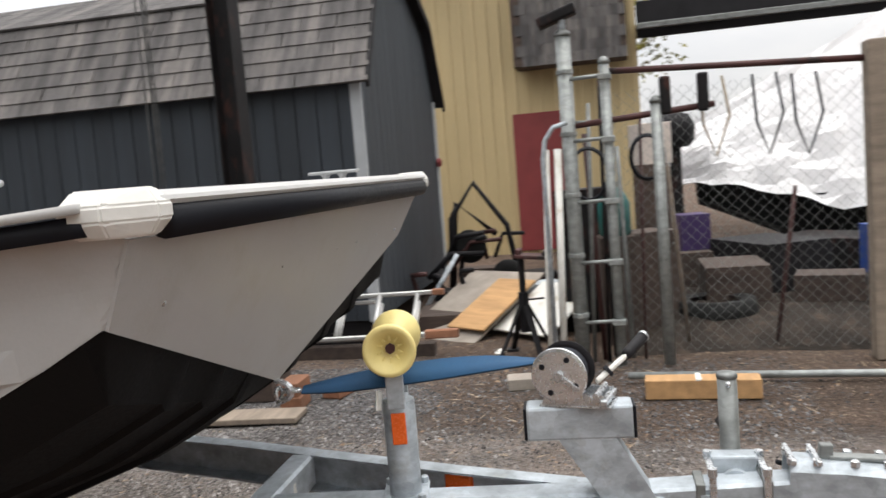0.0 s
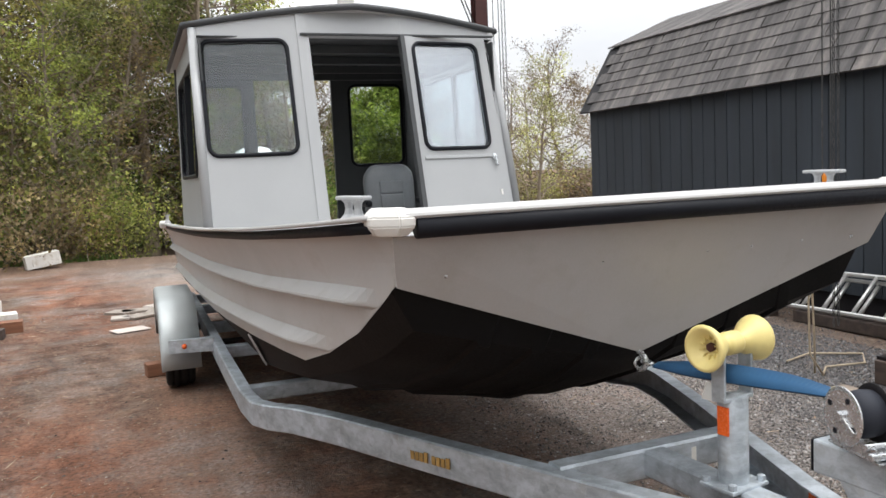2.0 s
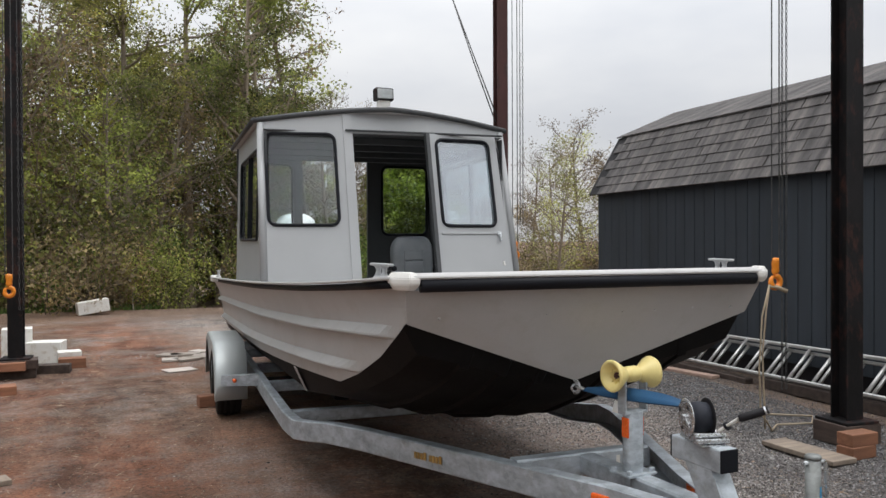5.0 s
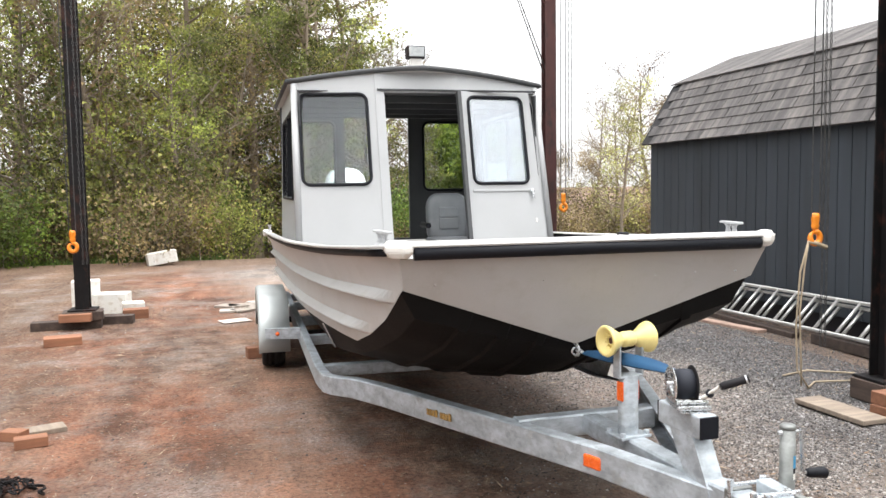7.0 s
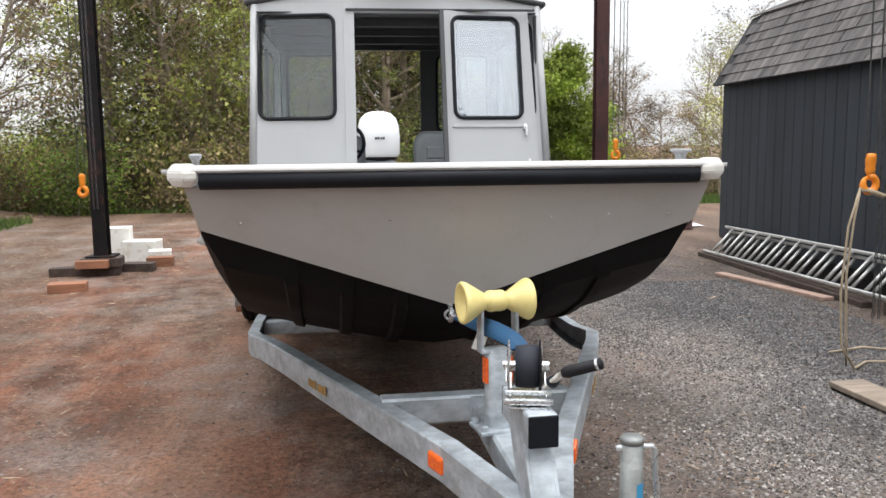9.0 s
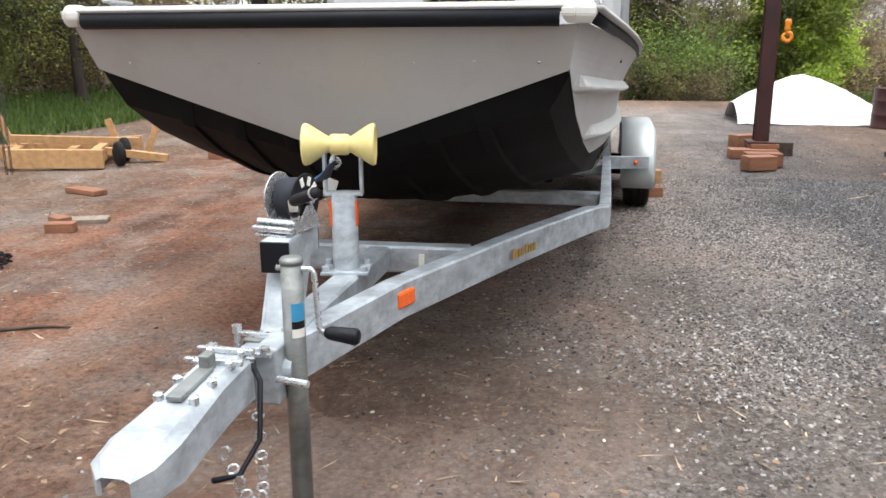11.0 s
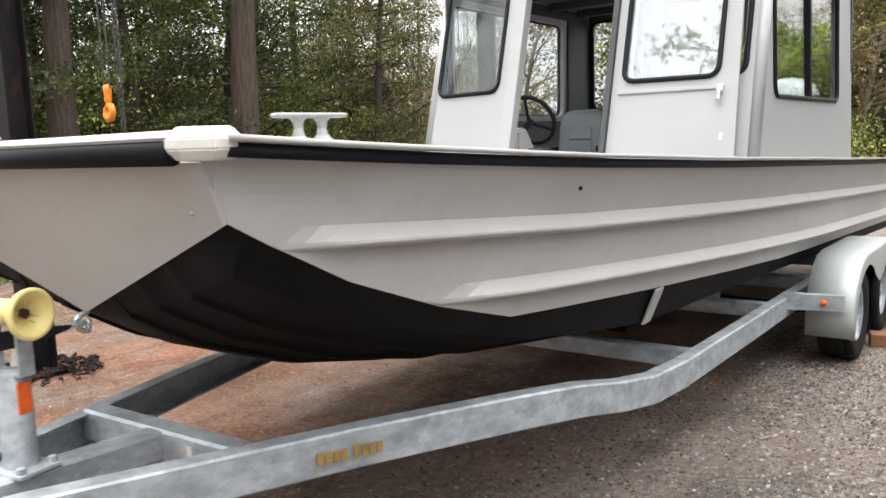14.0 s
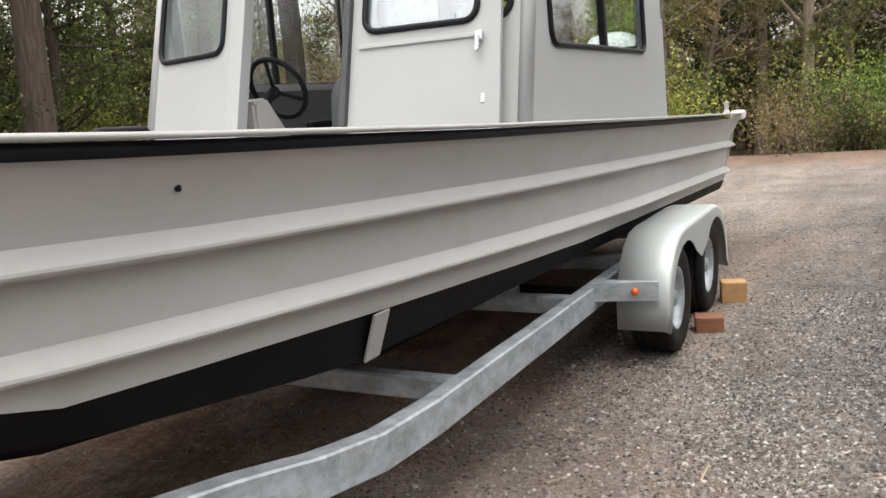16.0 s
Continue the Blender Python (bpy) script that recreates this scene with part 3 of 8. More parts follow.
SIDE_GLASS = glass("side_window_glass", (0.84, 0.87, 0.87), 0.05)
MILKY_GLASS = glass("door_glass", (0.84, 0.88, 0.92), 0.16, 0.13)
CHROME = surface("polished_zinc_disc", (0.66, 0.67, 0.68), 0.24, 0.75, 0.06, 9.0, 90.0, 0.0001)
LENS_GLASS = surface("lamp_lens", (0.55, 0.58, 0.60), 0.15, 0.3, 0.2, 30.0, 90.0)
LABEL_BLUE = surface("blue_jack_label", (0.05, 0.30, 0.55), 0.5, 0.0, 0.05, 20.0, 90.0)
TEAL = surface("teal_plastic", (0.012, 0.11, 0.10), 0.5, 0.0, 0.1, 6.0, 60.0)
PAPER = surface("wet_paper", (0.62, 0.55, 0.50), 0.8, 0.0, 0.1, 10.0, 90.0)
YELLOW_WALL = surface("cream_metal_siding", (0.56, 0.44, 0.24), 0.55, 0.0, 0.08, 1.2, 40.0, 0.001, (1, 1, 0.3), 0.06)
RED_DOOR = surface("dull_red_door_paint", (0.22, 0.035, 0.035), 0.6, 0.0, 0.12, 3.0, 60.0)
TARP = surface("white_tarpaulin", (0.74, 0.73, 0.74), 0.55, 0.0, 0.06, 2.0, 30.0, 0.006)
BLUE_BOX = surface("blue_plastic", (0.02, 0.06, 0.25), 0.5, 0.0, 0.1, 6.0, 60.0)
PURPLE = surface("purple_plastic", (0.035, 0.014, 0.085), 0.5, 0.0, 0.1, 6.0, 60.0)
BARK = surface("tree_bark", (0.25, 0.20, 0.16), 0.95, 0.0, 0.4, 5.0, 45.0, 0.012, (3, 3, 0.6), 0.3)
BARK_DARK = surface("dark_furrowed_bark", (0.085, 0.064, 0.050), 0.95, 0.0, 0.5, 6.0, 40.0, 0.02, (5, 5, 0.5), 0.3, dirt=(0.045, 0.036, 0.028))
BARK_PALE = surface("pale_tree_bark", (0.31, 0.25, 0.19), 0.95, 0.0, 0.3, 5.0, 45.0, 0.008, (3, 3, 0.6), 0.3)
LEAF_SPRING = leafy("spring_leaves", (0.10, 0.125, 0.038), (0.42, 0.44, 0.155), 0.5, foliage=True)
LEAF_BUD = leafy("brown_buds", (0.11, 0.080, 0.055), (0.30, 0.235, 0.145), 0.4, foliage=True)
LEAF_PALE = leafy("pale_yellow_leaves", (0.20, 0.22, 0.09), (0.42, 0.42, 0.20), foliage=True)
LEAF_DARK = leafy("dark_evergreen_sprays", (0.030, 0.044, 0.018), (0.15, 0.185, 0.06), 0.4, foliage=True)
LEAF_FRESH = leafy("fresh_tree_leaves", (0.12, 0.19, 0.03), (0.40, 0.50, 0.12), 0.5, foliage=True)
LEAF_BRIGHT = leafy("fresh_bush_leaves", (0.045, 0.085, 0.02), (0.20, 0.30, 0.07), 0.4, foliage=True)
GRASS = leafy("grass_blades", (0.035, 0.075, 0.014), (0.14, 0.22, 0.045))
LITTER = leafy("dry_leaf_litter", (0.075, 0.042, 0.026), (0.34, 0.22, 0.14), 0.1)
STONE_CHIPS = stone_chips("crushed_stone")
TWIG = leafy("dead_twigs", (0.04, 0.028, 0.020), (0.46, 0.36, 0.26), 0.0)
GROUND = ground_material()

# ---- ground: one sheet to the horizon ----
def ground_height(x, y):
    """Low humps near the camera's way, a slight bank along the woods."""
    h = 0.018 * noise.noise((x * 0.6, y * 0.6, 0.0)) + 0.007 * noise.noise((x * 3.1, y * 3.1, 4.0))
    dip = max(0.0, 1.0 - ((x - 1.25) / 1.3) ** 2) * max(0.0, 1.0 - ((y - 3.9) / 3.2) ** 2)
    h -= 0.055 * dip
    near = max(0.0, 1.0 - max(abs(x), abs(y - 3)) / 14.0)
    bank = -0.75 * min(1.0, max(0.0, (y - 16.0) / 9.0)) + 0.30 * min(1.0, max(0.0, (-6.5 - x) / 4.0))
    return h * min(1.0, near * 3) + bank


def build_ground():
    xs = np.unique(np.concatenate([np.linspace(-8, 8, 129), np.linspace(-30, 30, 61), [-900, -300, -120, -60, 60, 120, 300, 900]]))
    ys = np.unique(np.concatenate([np.linspace(-4, 11, 121), np.linspace(-25, 35, 61), [-900, -300, -120, -60, 60, 120, 300, 900]]))
    verts = [(x, y, ground_height(x, y)) for y in ys for x in xs]
    n = len(xs)
    faces = [(j * n + i, j * n + i + 1, (j + 1) * n + i + 1, (j + 1) * n + i) for j in range(len(ys) - 1) for i in range(n - 1)]
    ob = mesh_part("ground", from_arrays("ground", verts, faces), GROUND, None, "", True)
    tagged(ob, "yard ground of red clay and grey crushed stone", "ground", "", "structure")


build_ground()


def scatter_chips(name, count, area, size, flat, material, label, category, keep, aspect=0.75):
    """Loose chips lying on the ground: many small irregular octahedra in one mesh."""
    x0, x1, y0, y1 = area
    px, py = rng.uniform(x0, x1, count), rng.uniform(y0, y1, count)
    ok = np.array([keep(a, b) for a, b in zip(px, py)])
    px, py = px[ok], py[ok]
    n = len(px)
    pz = np.array([ground_height(a, b) for a, b in zip(px, py)])
    s = size[0] + (size[1] - size[0]) * rng.random(n) ** 2.5
    base = np.array([(1, 0, -0.25), (0.25, 1, -0.25), (-1, 0.1, -0.25), (-0.2, -1, -0.25), (0.25, 0.1, 0.9)])
    v = base[None] * rng.uniform(0.6, 1.35, (n, 5, 1)) * s[:, None, None] * np.array([1, aspect, flat])
    a = rng.uniform(0, math.tau, n)
    tilt = rng.normal(0, 0.25, n)
    x = v[..., 0] * np.cos(a)[:, None] - v[..., 1] * np.sin(a)[:, None]
    y = v[..., 0] * np.sin(a)[:, None] + v[..., 1] * np.cos(a)[:, None]
    z = v[..., 2] + v[..., 0] * np.sin(tilt)[:, None]
    verts = np.stack([x + px[:, None], y + py[:, None], z + (pz + 0.15 * s * flat)[:, None]], -1).reshape(-1, 3)
    tri = np.array([(0, 1, 4), (1, 2, 4), (2, 3, 4), (3, 0, 4)])
    faces = (tri[None] + 5 * np.arange(n)[:, None, None]).reshape(-1, 3)
    tagged(mesh_part(name, from_arrays(name, verts, faces), material), label, category, "", "stuff")


def gravel_here(x, y):
    if x < 0.2 + 0.9 * noise.noise((x * 0.5, y * 0.5, 2.0)) and y < 8:
        return rng.random() < 0.035
    if y < 0.75 + 0.8 * noise.noise((x * 0.8, y * 0.8, 5.0)):
        return rng.random() < 0.25
    if noise.noise((x * 0.9, y * 0.9, 6.0)) < -0.05 or (x < 1.7 and y < 1.5):
        return rng.random() < 0.72
    d = math.hypot(x - 2.2, y - 0.5)
    return rng.random() < 1.2 - 0.13 * d


scatter_chips("gravel", 130000, (-4.5, 6.5, -2.2, 8.5), (0.0035, 0.0145), 0.6, STONE_CHIPS, "loose grey crushed stone lying on the yard", "gravel", gravel_here)
scatter_chips("gravel", 300000, (0.5, 3.7, -1.6, 5.6), (0.0030, 0.0150), 0.6, STONE_CHIPS, "dense grey crushed stone on the driven side of the yard", "gravel",
              lambda x, y: rng.random() < (0.08 + 0.7 * min(1.0, max(0.0, x - 1.0 + 0.9 * noise.noise((x * 0.7, y * 0.7, 2.0))))) * (0.55 + 0.9 * max(0.0, 0.5 + noise.noise((x * 1.6, y * 1.6, 8.0)))) * (0.3 if y < 0.6 + 0.8 * noise.noise((x * 0.8, y * 0.8, 5.0)) else 1.0))
scatter_chips("leaf_litter", 26000, (-7.5, 5.0, -2.8, 15.0), (0.006, 0.024), 0.16, LITTER, "dry brown leaves and wood chips on the ground", "leaf litter",
              lambda x, y: rng.random() < (0.9 if x < -2.2 or y < 1.0 else 0.3))
scatter_chips("wood_chips", 34000, (-4.6, 4.2, -2.6, 4.6), (0.004, 0.019), 0.22, TWIG, "splinters and small wood chips strewn on the ground", "wood chips",
              lambda x, y: rng.random() < 0.55 + 0.45 * noise.noise((x * 0.8, y * 0.8, 3.0)), 0.28)
scatter_chips("twig_litter", 11000, (-6.5, 4.5, -2.8, 11.0), (0.018, 0.085), 0.05, TWIG, "thin dead twigs strewn over the ground", "twigs",
              lambda x, y: rng.random() < (0.9 if x < -2.0 or y < 1.2 else 0.45), 0.055)

# ---- the aluminium work boat ----
SHEER = [(0.0, 1.335), (0.5, 1.30), (1.27, 1.255), (2.5, 1.20), (4.7, 1.12), (7.4, 1.03)]
HALF = [(0.0, 0.835), (0.3, 0.875), (0.7, 0.925), (1.3, 0.985), (2.0, 1.03), (3.0, 1.07), (4.5, 1.09), (7.4, 1.10)]
LOWER = [(0.10, 1.17), (0.2, 1.115), (0.44, 0.995), (0.77, 0.875), (1.1, 0.785), (2.06, 0.722), (3.75, 0.62), (7.4, 0.50)]
RIB_1 = [(0.1, 1.112), (0.58, 1.085), (1.43, 1.033), (3.0, 0.962), (7.4, 0.785)]
RIB_2 = [(0.5, 0.905), (1.18, 0.862), (2.42, 0.787), (4.19, 0.687), (7.4, 0.57)]
KEEL = [(0.23, 0.880), (0.45, 0.745), (0.8, 0.61), (1.2, 0.535), (2.0, 0.49), (7.4, 0.40)]
BILGE_X = [(0.2, 0.725), (0.45, 0.745), (0.8, 0.775), (1.2, 0.81), (2.0, 0.84), (7.4, 0.93)]
BILGE_Z = [(0.2, 1.075), (0.45, 0.935), (0.8, 0.80), (1.2, 0.69), (2.0, 0.575), (7.4, 0.42)]
BILGE_BEND = [(0.2, 1.15), (0.8, 1.4), (2.0, 2.0), (7.4, 2.0)]
STERN_Y = 7.4


def hull_x(y, z):
    """Half-breadth of the topsides, which lean outwards and flare hollow under the gunwale aft of the bow."""
    d = interp(SHEER, y) - z
    aft = min(1.0, max(0.0, (y - 0.1) / 0.7))
    return interp(HALF, y) - 0.032 - 0.014 * aft - 0.165 * d + (0.026 + 0.045 * aft) * max(0.0, 1.0 - d / (0.10 + 0.14 * aft)) ** (1.7 + 0.3 * aft)


def side_row(y):
    top, low = interp(SHEER, y) - 0.02, interp(LOWER, y)
    out = [(hull_x(y, top - dz), top - dz) for dz in (0.0, 0.010, 0.022, 0.038, 0.055, 0.078)]
    for dz in (0.10, 0.125, 0.155):
        z = max(top - dz, interp(RIB_1, y) + 0.047, low + 0.003)
        z = min(z, out[-1][1] - 0.0005)
        out.append((hull_x(y, z), z))
    for ribs, first in ((RIB_1, 0.14), (RIB_2, 0.55)):
        zr = interp(ribs, y)
        grow = min(1.0, max(0.0, (y - first + 0.1) / 0.45))
        swell = 0.048 * min(1.0, max(0.0, (zr - low - 0.005) / 0.07)) * grow * grow * (3 - 2 * grow)
        for dz, b in ((0.044, 0.0), (0.007, 0.95), (0.0, 1.0), (-0.006, 0.93), (-0.017, 0.0)):
            z = min(max(zr + dz, low + 0.001), out[-1][1] - 0.0003)
            out.append((hull_x(y, z) + b * swell, z))
    out.append((hull_x(y, low), low))
    return out


def loft(bm, rows, flip=False):
    vs = [[bm.verts.new(p) for p in row] for row in rows]
    for a, b in zip(vs, vs[1:]):
        for i in range(len(a) - 1):
            q = (a[i], a[i + 1], b[i + 1], b[i])
            bm.faces.new(q[::-1] if flip else q)
    return vs


def thicken(bm, d):
    bmesh.ops.remove_doubles(bm, verts=bm.verts, dist=0.0004)
    bmesh.ops.recalc_face_normals(bm, faces=bm.faces)
    bmesh.ops.solidify(bm, geom=list(bm.faces), thickness=d)


def rail_path(side, y0, y1, out=0.0, up=0.0, steps=24):
    return [(side * (interp(HALF, y) + out), y, interp(SHEER, y) + up) for y in np.linspace(y0, y1, steps)]


def strip(path, across, up):
    """A bar of rounded section along a rail."""
    a, u = across / 2, up / 2
    prof = [(-a, -u), (a * 0.2, -u), (a * 0.62, -u * 0.8), (a * 0.92, -u * 0.42), (a, 0.0), (a * 0.92, u * 0.42), (a * 0.62, u * 0.8), (a * 0.2, u), (-a, u)]
    return sweep(bmesh.new(), path, prof)


def build_hull(boat):
    ys = [0.02, 0.06, 0.10, 0.13, 0.16, 0.20, 0.24, 0.29, 0.34, 0.39, 0.44, 0.52, 0.6, 0.68, 0.77, 0.86, 0.95, 1.03, 1.1, 1.4, 1.8, 2.06, 2.5, 3.0, 3.75, 4.5, 5.5, 6.5, STERN_Y]
    for s, nm in ((1, "port_side"), (-1, "starboard_side")):
        bm, rows = bmesh.new(), []
        for k, y in enumerate(ys):
            rows.append([(s * x, max(y, 0.030 + 0.505 * max(0.0, 1.30 - z)), z) for x, z in side_row(y)])
        loft(bm, rows, s > 0)
        loft(bm, [[(x - s * 0.008, y + 0.004, z) for x, y, z in row] for row in rows], s < 0)
        part(nm, bm, HULL_GREY, boat)
    # bottom: swept-up flat bow with lengthwise strakes
    ss = [0.0]
    for c in (0.2, 0.42, 0.64):
        ss += [c - 0.03, c - 0.022, c + 0.022, c + 0.03]
    ss += [0.8, 0.9, 1.0]
    bm = bmesh.new()
    rows = []
    for j, y in enumerate([0.23, 0.26, 0.30, 0.34, 0.38, 0.42, 0.47, 0.53, 0.6, 0.67, 0.75, 0.82, 0.9, 1.0, 1.1, 1.2, 1.3, 1.45, 1.6, 1.8, 2.06, 2.5, 3.0, 4.5, 6.0, STERN_Y]):
        row = []
        for k, q in enumerate(ss):
            lead = Vector((0.784 * q, 0.214 - 0.114 * q, 0.889 + 0.280 * q))
            fade = max(0.0, 1.0 - (y - 0.23) / 0.75)
            yy = y - 0.130 * q * fade
            if q < 1.0:
                f = q / 0.9
                x, z = interp(BILGE_X, y) * f, interp(KEEL, y) + (interp(BILGE_Z, y) - interp(KEEL, y)) * f ** interp(BILGE_BEND, y)
                raised = k in (2, 3, 6, 7, 10, 11) and j > 0
                p = Vector((x, yy, z - (0.014 if raised else 0.0)))
            else:
                zl = interp(LOWER, max(yy, 0.1))
                p = Vector((hull_x(yy, zl) - 0.002, yy, zl))
            p = lead if j == 0 else p
            row.append(p)
        full = [Vector((-p.x, p.y, p.z)) for p in row[:0:-1]] + row
        rows.append(full)
    loft(bm, rows)
    thicken(bm, 0.006)
    bottom = part("bottom", bm, BOTTOM_BLACK, boat, "matt black coated bottom with lengthwise strakes", True)
    bottom.data.set_sharp_from_angle(angle=radians(24))
    # bow plate
    bm = bmesh.new()
    loop = [(-0.812, 0.030, 1.30), (0.812, 0.030, 1.30), (0.787, 0.0965, 1.168), (0.0, 0.212, 0.887), (-0.787, 0.0965, 1.168)]
    mid = bm.verts.new((0, 0.030, 1.30))
    vs = [bm.verts.new(p) for p in loop]
    for f in ((vs[0], mid, vs[3], vs[4]), (mid, vs[1], vs[2], vs[3])):
        bm.faces.new(f)
    thicken(bm, 0.006)
    plate_ob = part("bow_plate", bm, HULL_GREY, boat)
    for x in (-0.66, -0.40, -0.20, 0.0, 0.15, 0.31, 0.50, 0.70):
        m = Matrix.Translation((x, 0.080, 1.19 + 0.004 * math.sin(x * 40))) @ Euler((radians(60), 0, 0)).to_matrix().to_4x4()
        one = bmesh.new()
        lathe(one, [(0.006, -0.004), (0.006, 0.003), (0.004, 0.006), (0.001, 0.007)], m, 8)
        me = bpy.data.meshes.new("rivet")
        one.to_mesh(me)
        one.free()
        mesh_part("rivet", me, ZINC, plate_ob, "", True)
    # transom
    top = interp(SHEER, STERN_Y) - 0.12
    loop = [(hull_x(STERN_Y, top), top), (hull_x(STERN_Y, 0.50), 0.50), (0.90, 0.42), (-0.90, 0.42), (-hull_x(STERN_Y, 0.50), 0.50), (-hull_x(STERN_Y, top), top)]
    part("transom", plate(loop, 0.05, Matrix.Translation((0, STERN_Y - 0.05, 0))), HULL_GREY, boat)
    # inner deck
    bm = bmesh.new()
    rows = [[(-(hull_x(y, 0.70) - 0.05), y, 0.80 - 0.012 * y), (hull_x(y, 0.70) - 0.05, y, 0.80 - 0.012 * y)] for y in np.linspace(1.3, STERN_Y - 0.08, 9)]
    loft(bm, rows)
    thicken(bm, 0.01)
    part("deck", bm, HULL_GREY, boat)
    bm = bmesh.new()
    rows = [[(-(hull_x(y, 1.2) - 0.05), y, 1.20), (hull_x(y, 1.2) - 0.05, y, 1.20)] for y in np.linspace(0.12, 1.5, 6)]
    rows.append([(-0.86, 1.52, 0.80), (0.86, 1.52, 0.80)])
    loft(bm, rows)
    thicken(bm, 0.008)
    part("bow_deck", bm, HULL_GREY, boat)
    # gunwales: grey cap with a black rubber strip under it
    for s, nm in ((1, "port"), (-1, "starboard")):
        part("gunwale", strip(rail_path(s, 0.06, STERN_Y, 0.000, 0.016)[:: 1 if s < 0 else -1], 0.080, 0.013), HULL_GREY, boat, "", True)
        part("rub_strip", strip(rail_path(s, 0.06, 6.4, 0.004, -0.008)[:: 1 if s < 0 else -1], 0.034, 0.030), RUBBER, boat, "black rubber rubbing strip", True)
    bm = new_tube([(-0.76, -0.002, 1.320), (0.76, -0.002, 1.320)], 0.027, 14)
    part("bow_bumper", bm, RUBBER, boat, "black rubber bow bumper", True)
    bm = strip([(-0.79, 0.022, 1.350), (0.79, 0.022, 1.350)], 0.085, 0.030)
    part("bow_rail", bm, HULL_GREY, boat)
    # moulded corner caps, faceted all round
    for s in (1, -1):
        bm = bmesh.new()
        waist = [(0.766, -0.022), (0.806, -0.024), (0.862, 0.030), (0.868, 0.094), (0.818, 0.094), (0.770, 0.046)]
        crown = [(0.782, -0.006), (0.806, -0.008), (0.845, 0.032), (0.850, 0.080), (0.824, 0.080), (0.784, 0.040)]
        for ring, dz in ((waist, 0.011), (waist, -0.011), (crown, 0.034), (crown, -0.034)):
            for x, y in ring:
                bm.verts.new((s * x, y, 1.336 + dz))
        bmesh.ops.convex_hull(bm, input=bm.verts)
        bmesh.ops.dissolve_limit(bm, angle_limit=radians(3), verts=bm.verts, edges=bm.edges)
        bmesh.ops.recalc_face_normals(bm, faces=bm.faces)
        bmesh.ops.bevel(bm, geom=list(bm.edges), offset=0.003, segments=2, affect="EDGES")
        part("corner_cap", bm, WHITE_CAP, boat, "white moulded faceted corner cap")
    # cleats on the gunwale near the bow and at the stern
    for x, y in ((-0.83, 0.31), (0.83, 0.31)):
        bm = bmesh.new()
        z = interp(SHEER, y) + 0.022
        turn = pose(x, y, z, 0, 0, -8 if x > 0 else 8)
        for dy in (-0.032, 0.032):
            lathe(bm, [(0.026, 0.0), (0.014, 0.012), (0.010, 0.028), (0.012, 0.042), (0.021, 0.053)], turn @ Matrix.Translation((0, dy, 0)), 14)
        box(bm, -0.016, 0.016, -0.094, 0.094, 0.051, 0.062, 0.0045, turn)
        part("bow_cleat", bm, CABIN_GREY, boat, "pale grey cast deck cleat")
    for s in (1, -1):
        bm = bmesh.new()
        y = 6.9
        z = interp(SHEER, y) + 0.022
        lathe(bm, [(0.03, 0), (0.016, 0.03), (0.016, 0.07), (0.03, 0.085)], Matrix.Translation((s * 1.08, y, z)), 12)
        part("stern_bollard", bm, HULL_GREY, boat)
    # stern corner casting, seen over the far gunwale
    for s in (1, -1):
        bm = new_box(s * 1.10 - 0.05, s * 1.10 + 0.05, STERN_Y - 0.16, STERN_Y + 0.02, 1.00, 1.075, 0.02)
        part("stern_cap", bm, WHITE_CAP, boat)
    # black lifting handle inside the port gunwale
    bm = new_tube([(0.80, 1.28, 1.205), (0.80, 1.285, 1.275), (0.80, 1.30, 1.288), (0.80, 1.42, 1.286), (0.80, 1.435, 1.272), (0.80, 1.44, 1.205)], 0.008, 8)
    part("grab_handle", bm, RUBBER, boat, "black grab handle", True)
    # drain hole and strap bracket on the topsides
    for s in (1, -1):
        m = Matrix.Translation((s * (hull_x(1.342, 1.165) + 0.001), 1.342, 1.165)) @ Euler((0, radians(90), 0)).to_matrix().to_4x4()
        if s > 0:
            part("drain_hole", lathe(bmesh.new(), [(0.007, -0.003), (0.007, 0.003)], m, 12), RUBBER, boat)
        a = Vector((s * 0.918, 2.07, 0.722))
        b = Vector((s * 0.846, 2.10, 0.570))
        bm = bmesh.new()
        q = Vector((0, 0.040, 0))
        n = Vector((s * 0.006, 0, -0.004))
        vs = [bm.verts.new(p) for p in (a - q, a + q, b + q, b - q, a - q + n, a + q + n, b + q + n, b - q + n)]
        for f in ((0, 1, 2, 3), (4, 7, 6, 5), (0, 4, 5, 1), (1, 5, 6, 2), (2, 6, 7, 3), (3, 7, 4, 0)):
            bm.faces.new([vs[i] for i in f])
        part("keel_strap", bm, HULL_GREY, boat)
    # bow eye with shackle
    bm = bmesh.new()
    tube(bm, [(0, 0.222 - 0.05 * math.sin(a), 0.870 + 0.028 * math.cos(a) - 0.012) for a in np.linspace(0.2, math.pi - 0.2, 9)], 0.008, 8)
    part("bow_eye", bm, ZINC, boat, "bright steel bow eye")
    return boat


LEAN = 0.27


def front_y(z, back=0.0):
    return 2.90 + back + LEAN * (z - 1.19)


def window(parent, loop, m, pane_mat=None, name="window"):
    """A black rubber gasket round a pane set in a wall; loop in local x-z."""
    bm = new_tube([m @ Vector((x, -0.004, z)) for x, z in loop], 0.013, 8, closed=True)
    gasket = part(name, bm, RUBBER, parent, "black rubber framed window", True)
    pane = part("pane", plate(loop, 0.005, m @ Matrix.Translation((0, 0.008, 0))), pane_mat or CLEAR_GLASS, gasket, "clear glass pane")
    pane.visible_shadow = False
    return gasket


def frame_m(origin, right, up):
    """A pose whose x runs along right, z along up."""
    x, z = Vector(right).normalized(), Vector(up).normalized()
    y = z.cross(x).normalized()
    m = Matrix((x, y, z)).transposed().to_4x4()
    return Matrix.Translation(origin) @ m


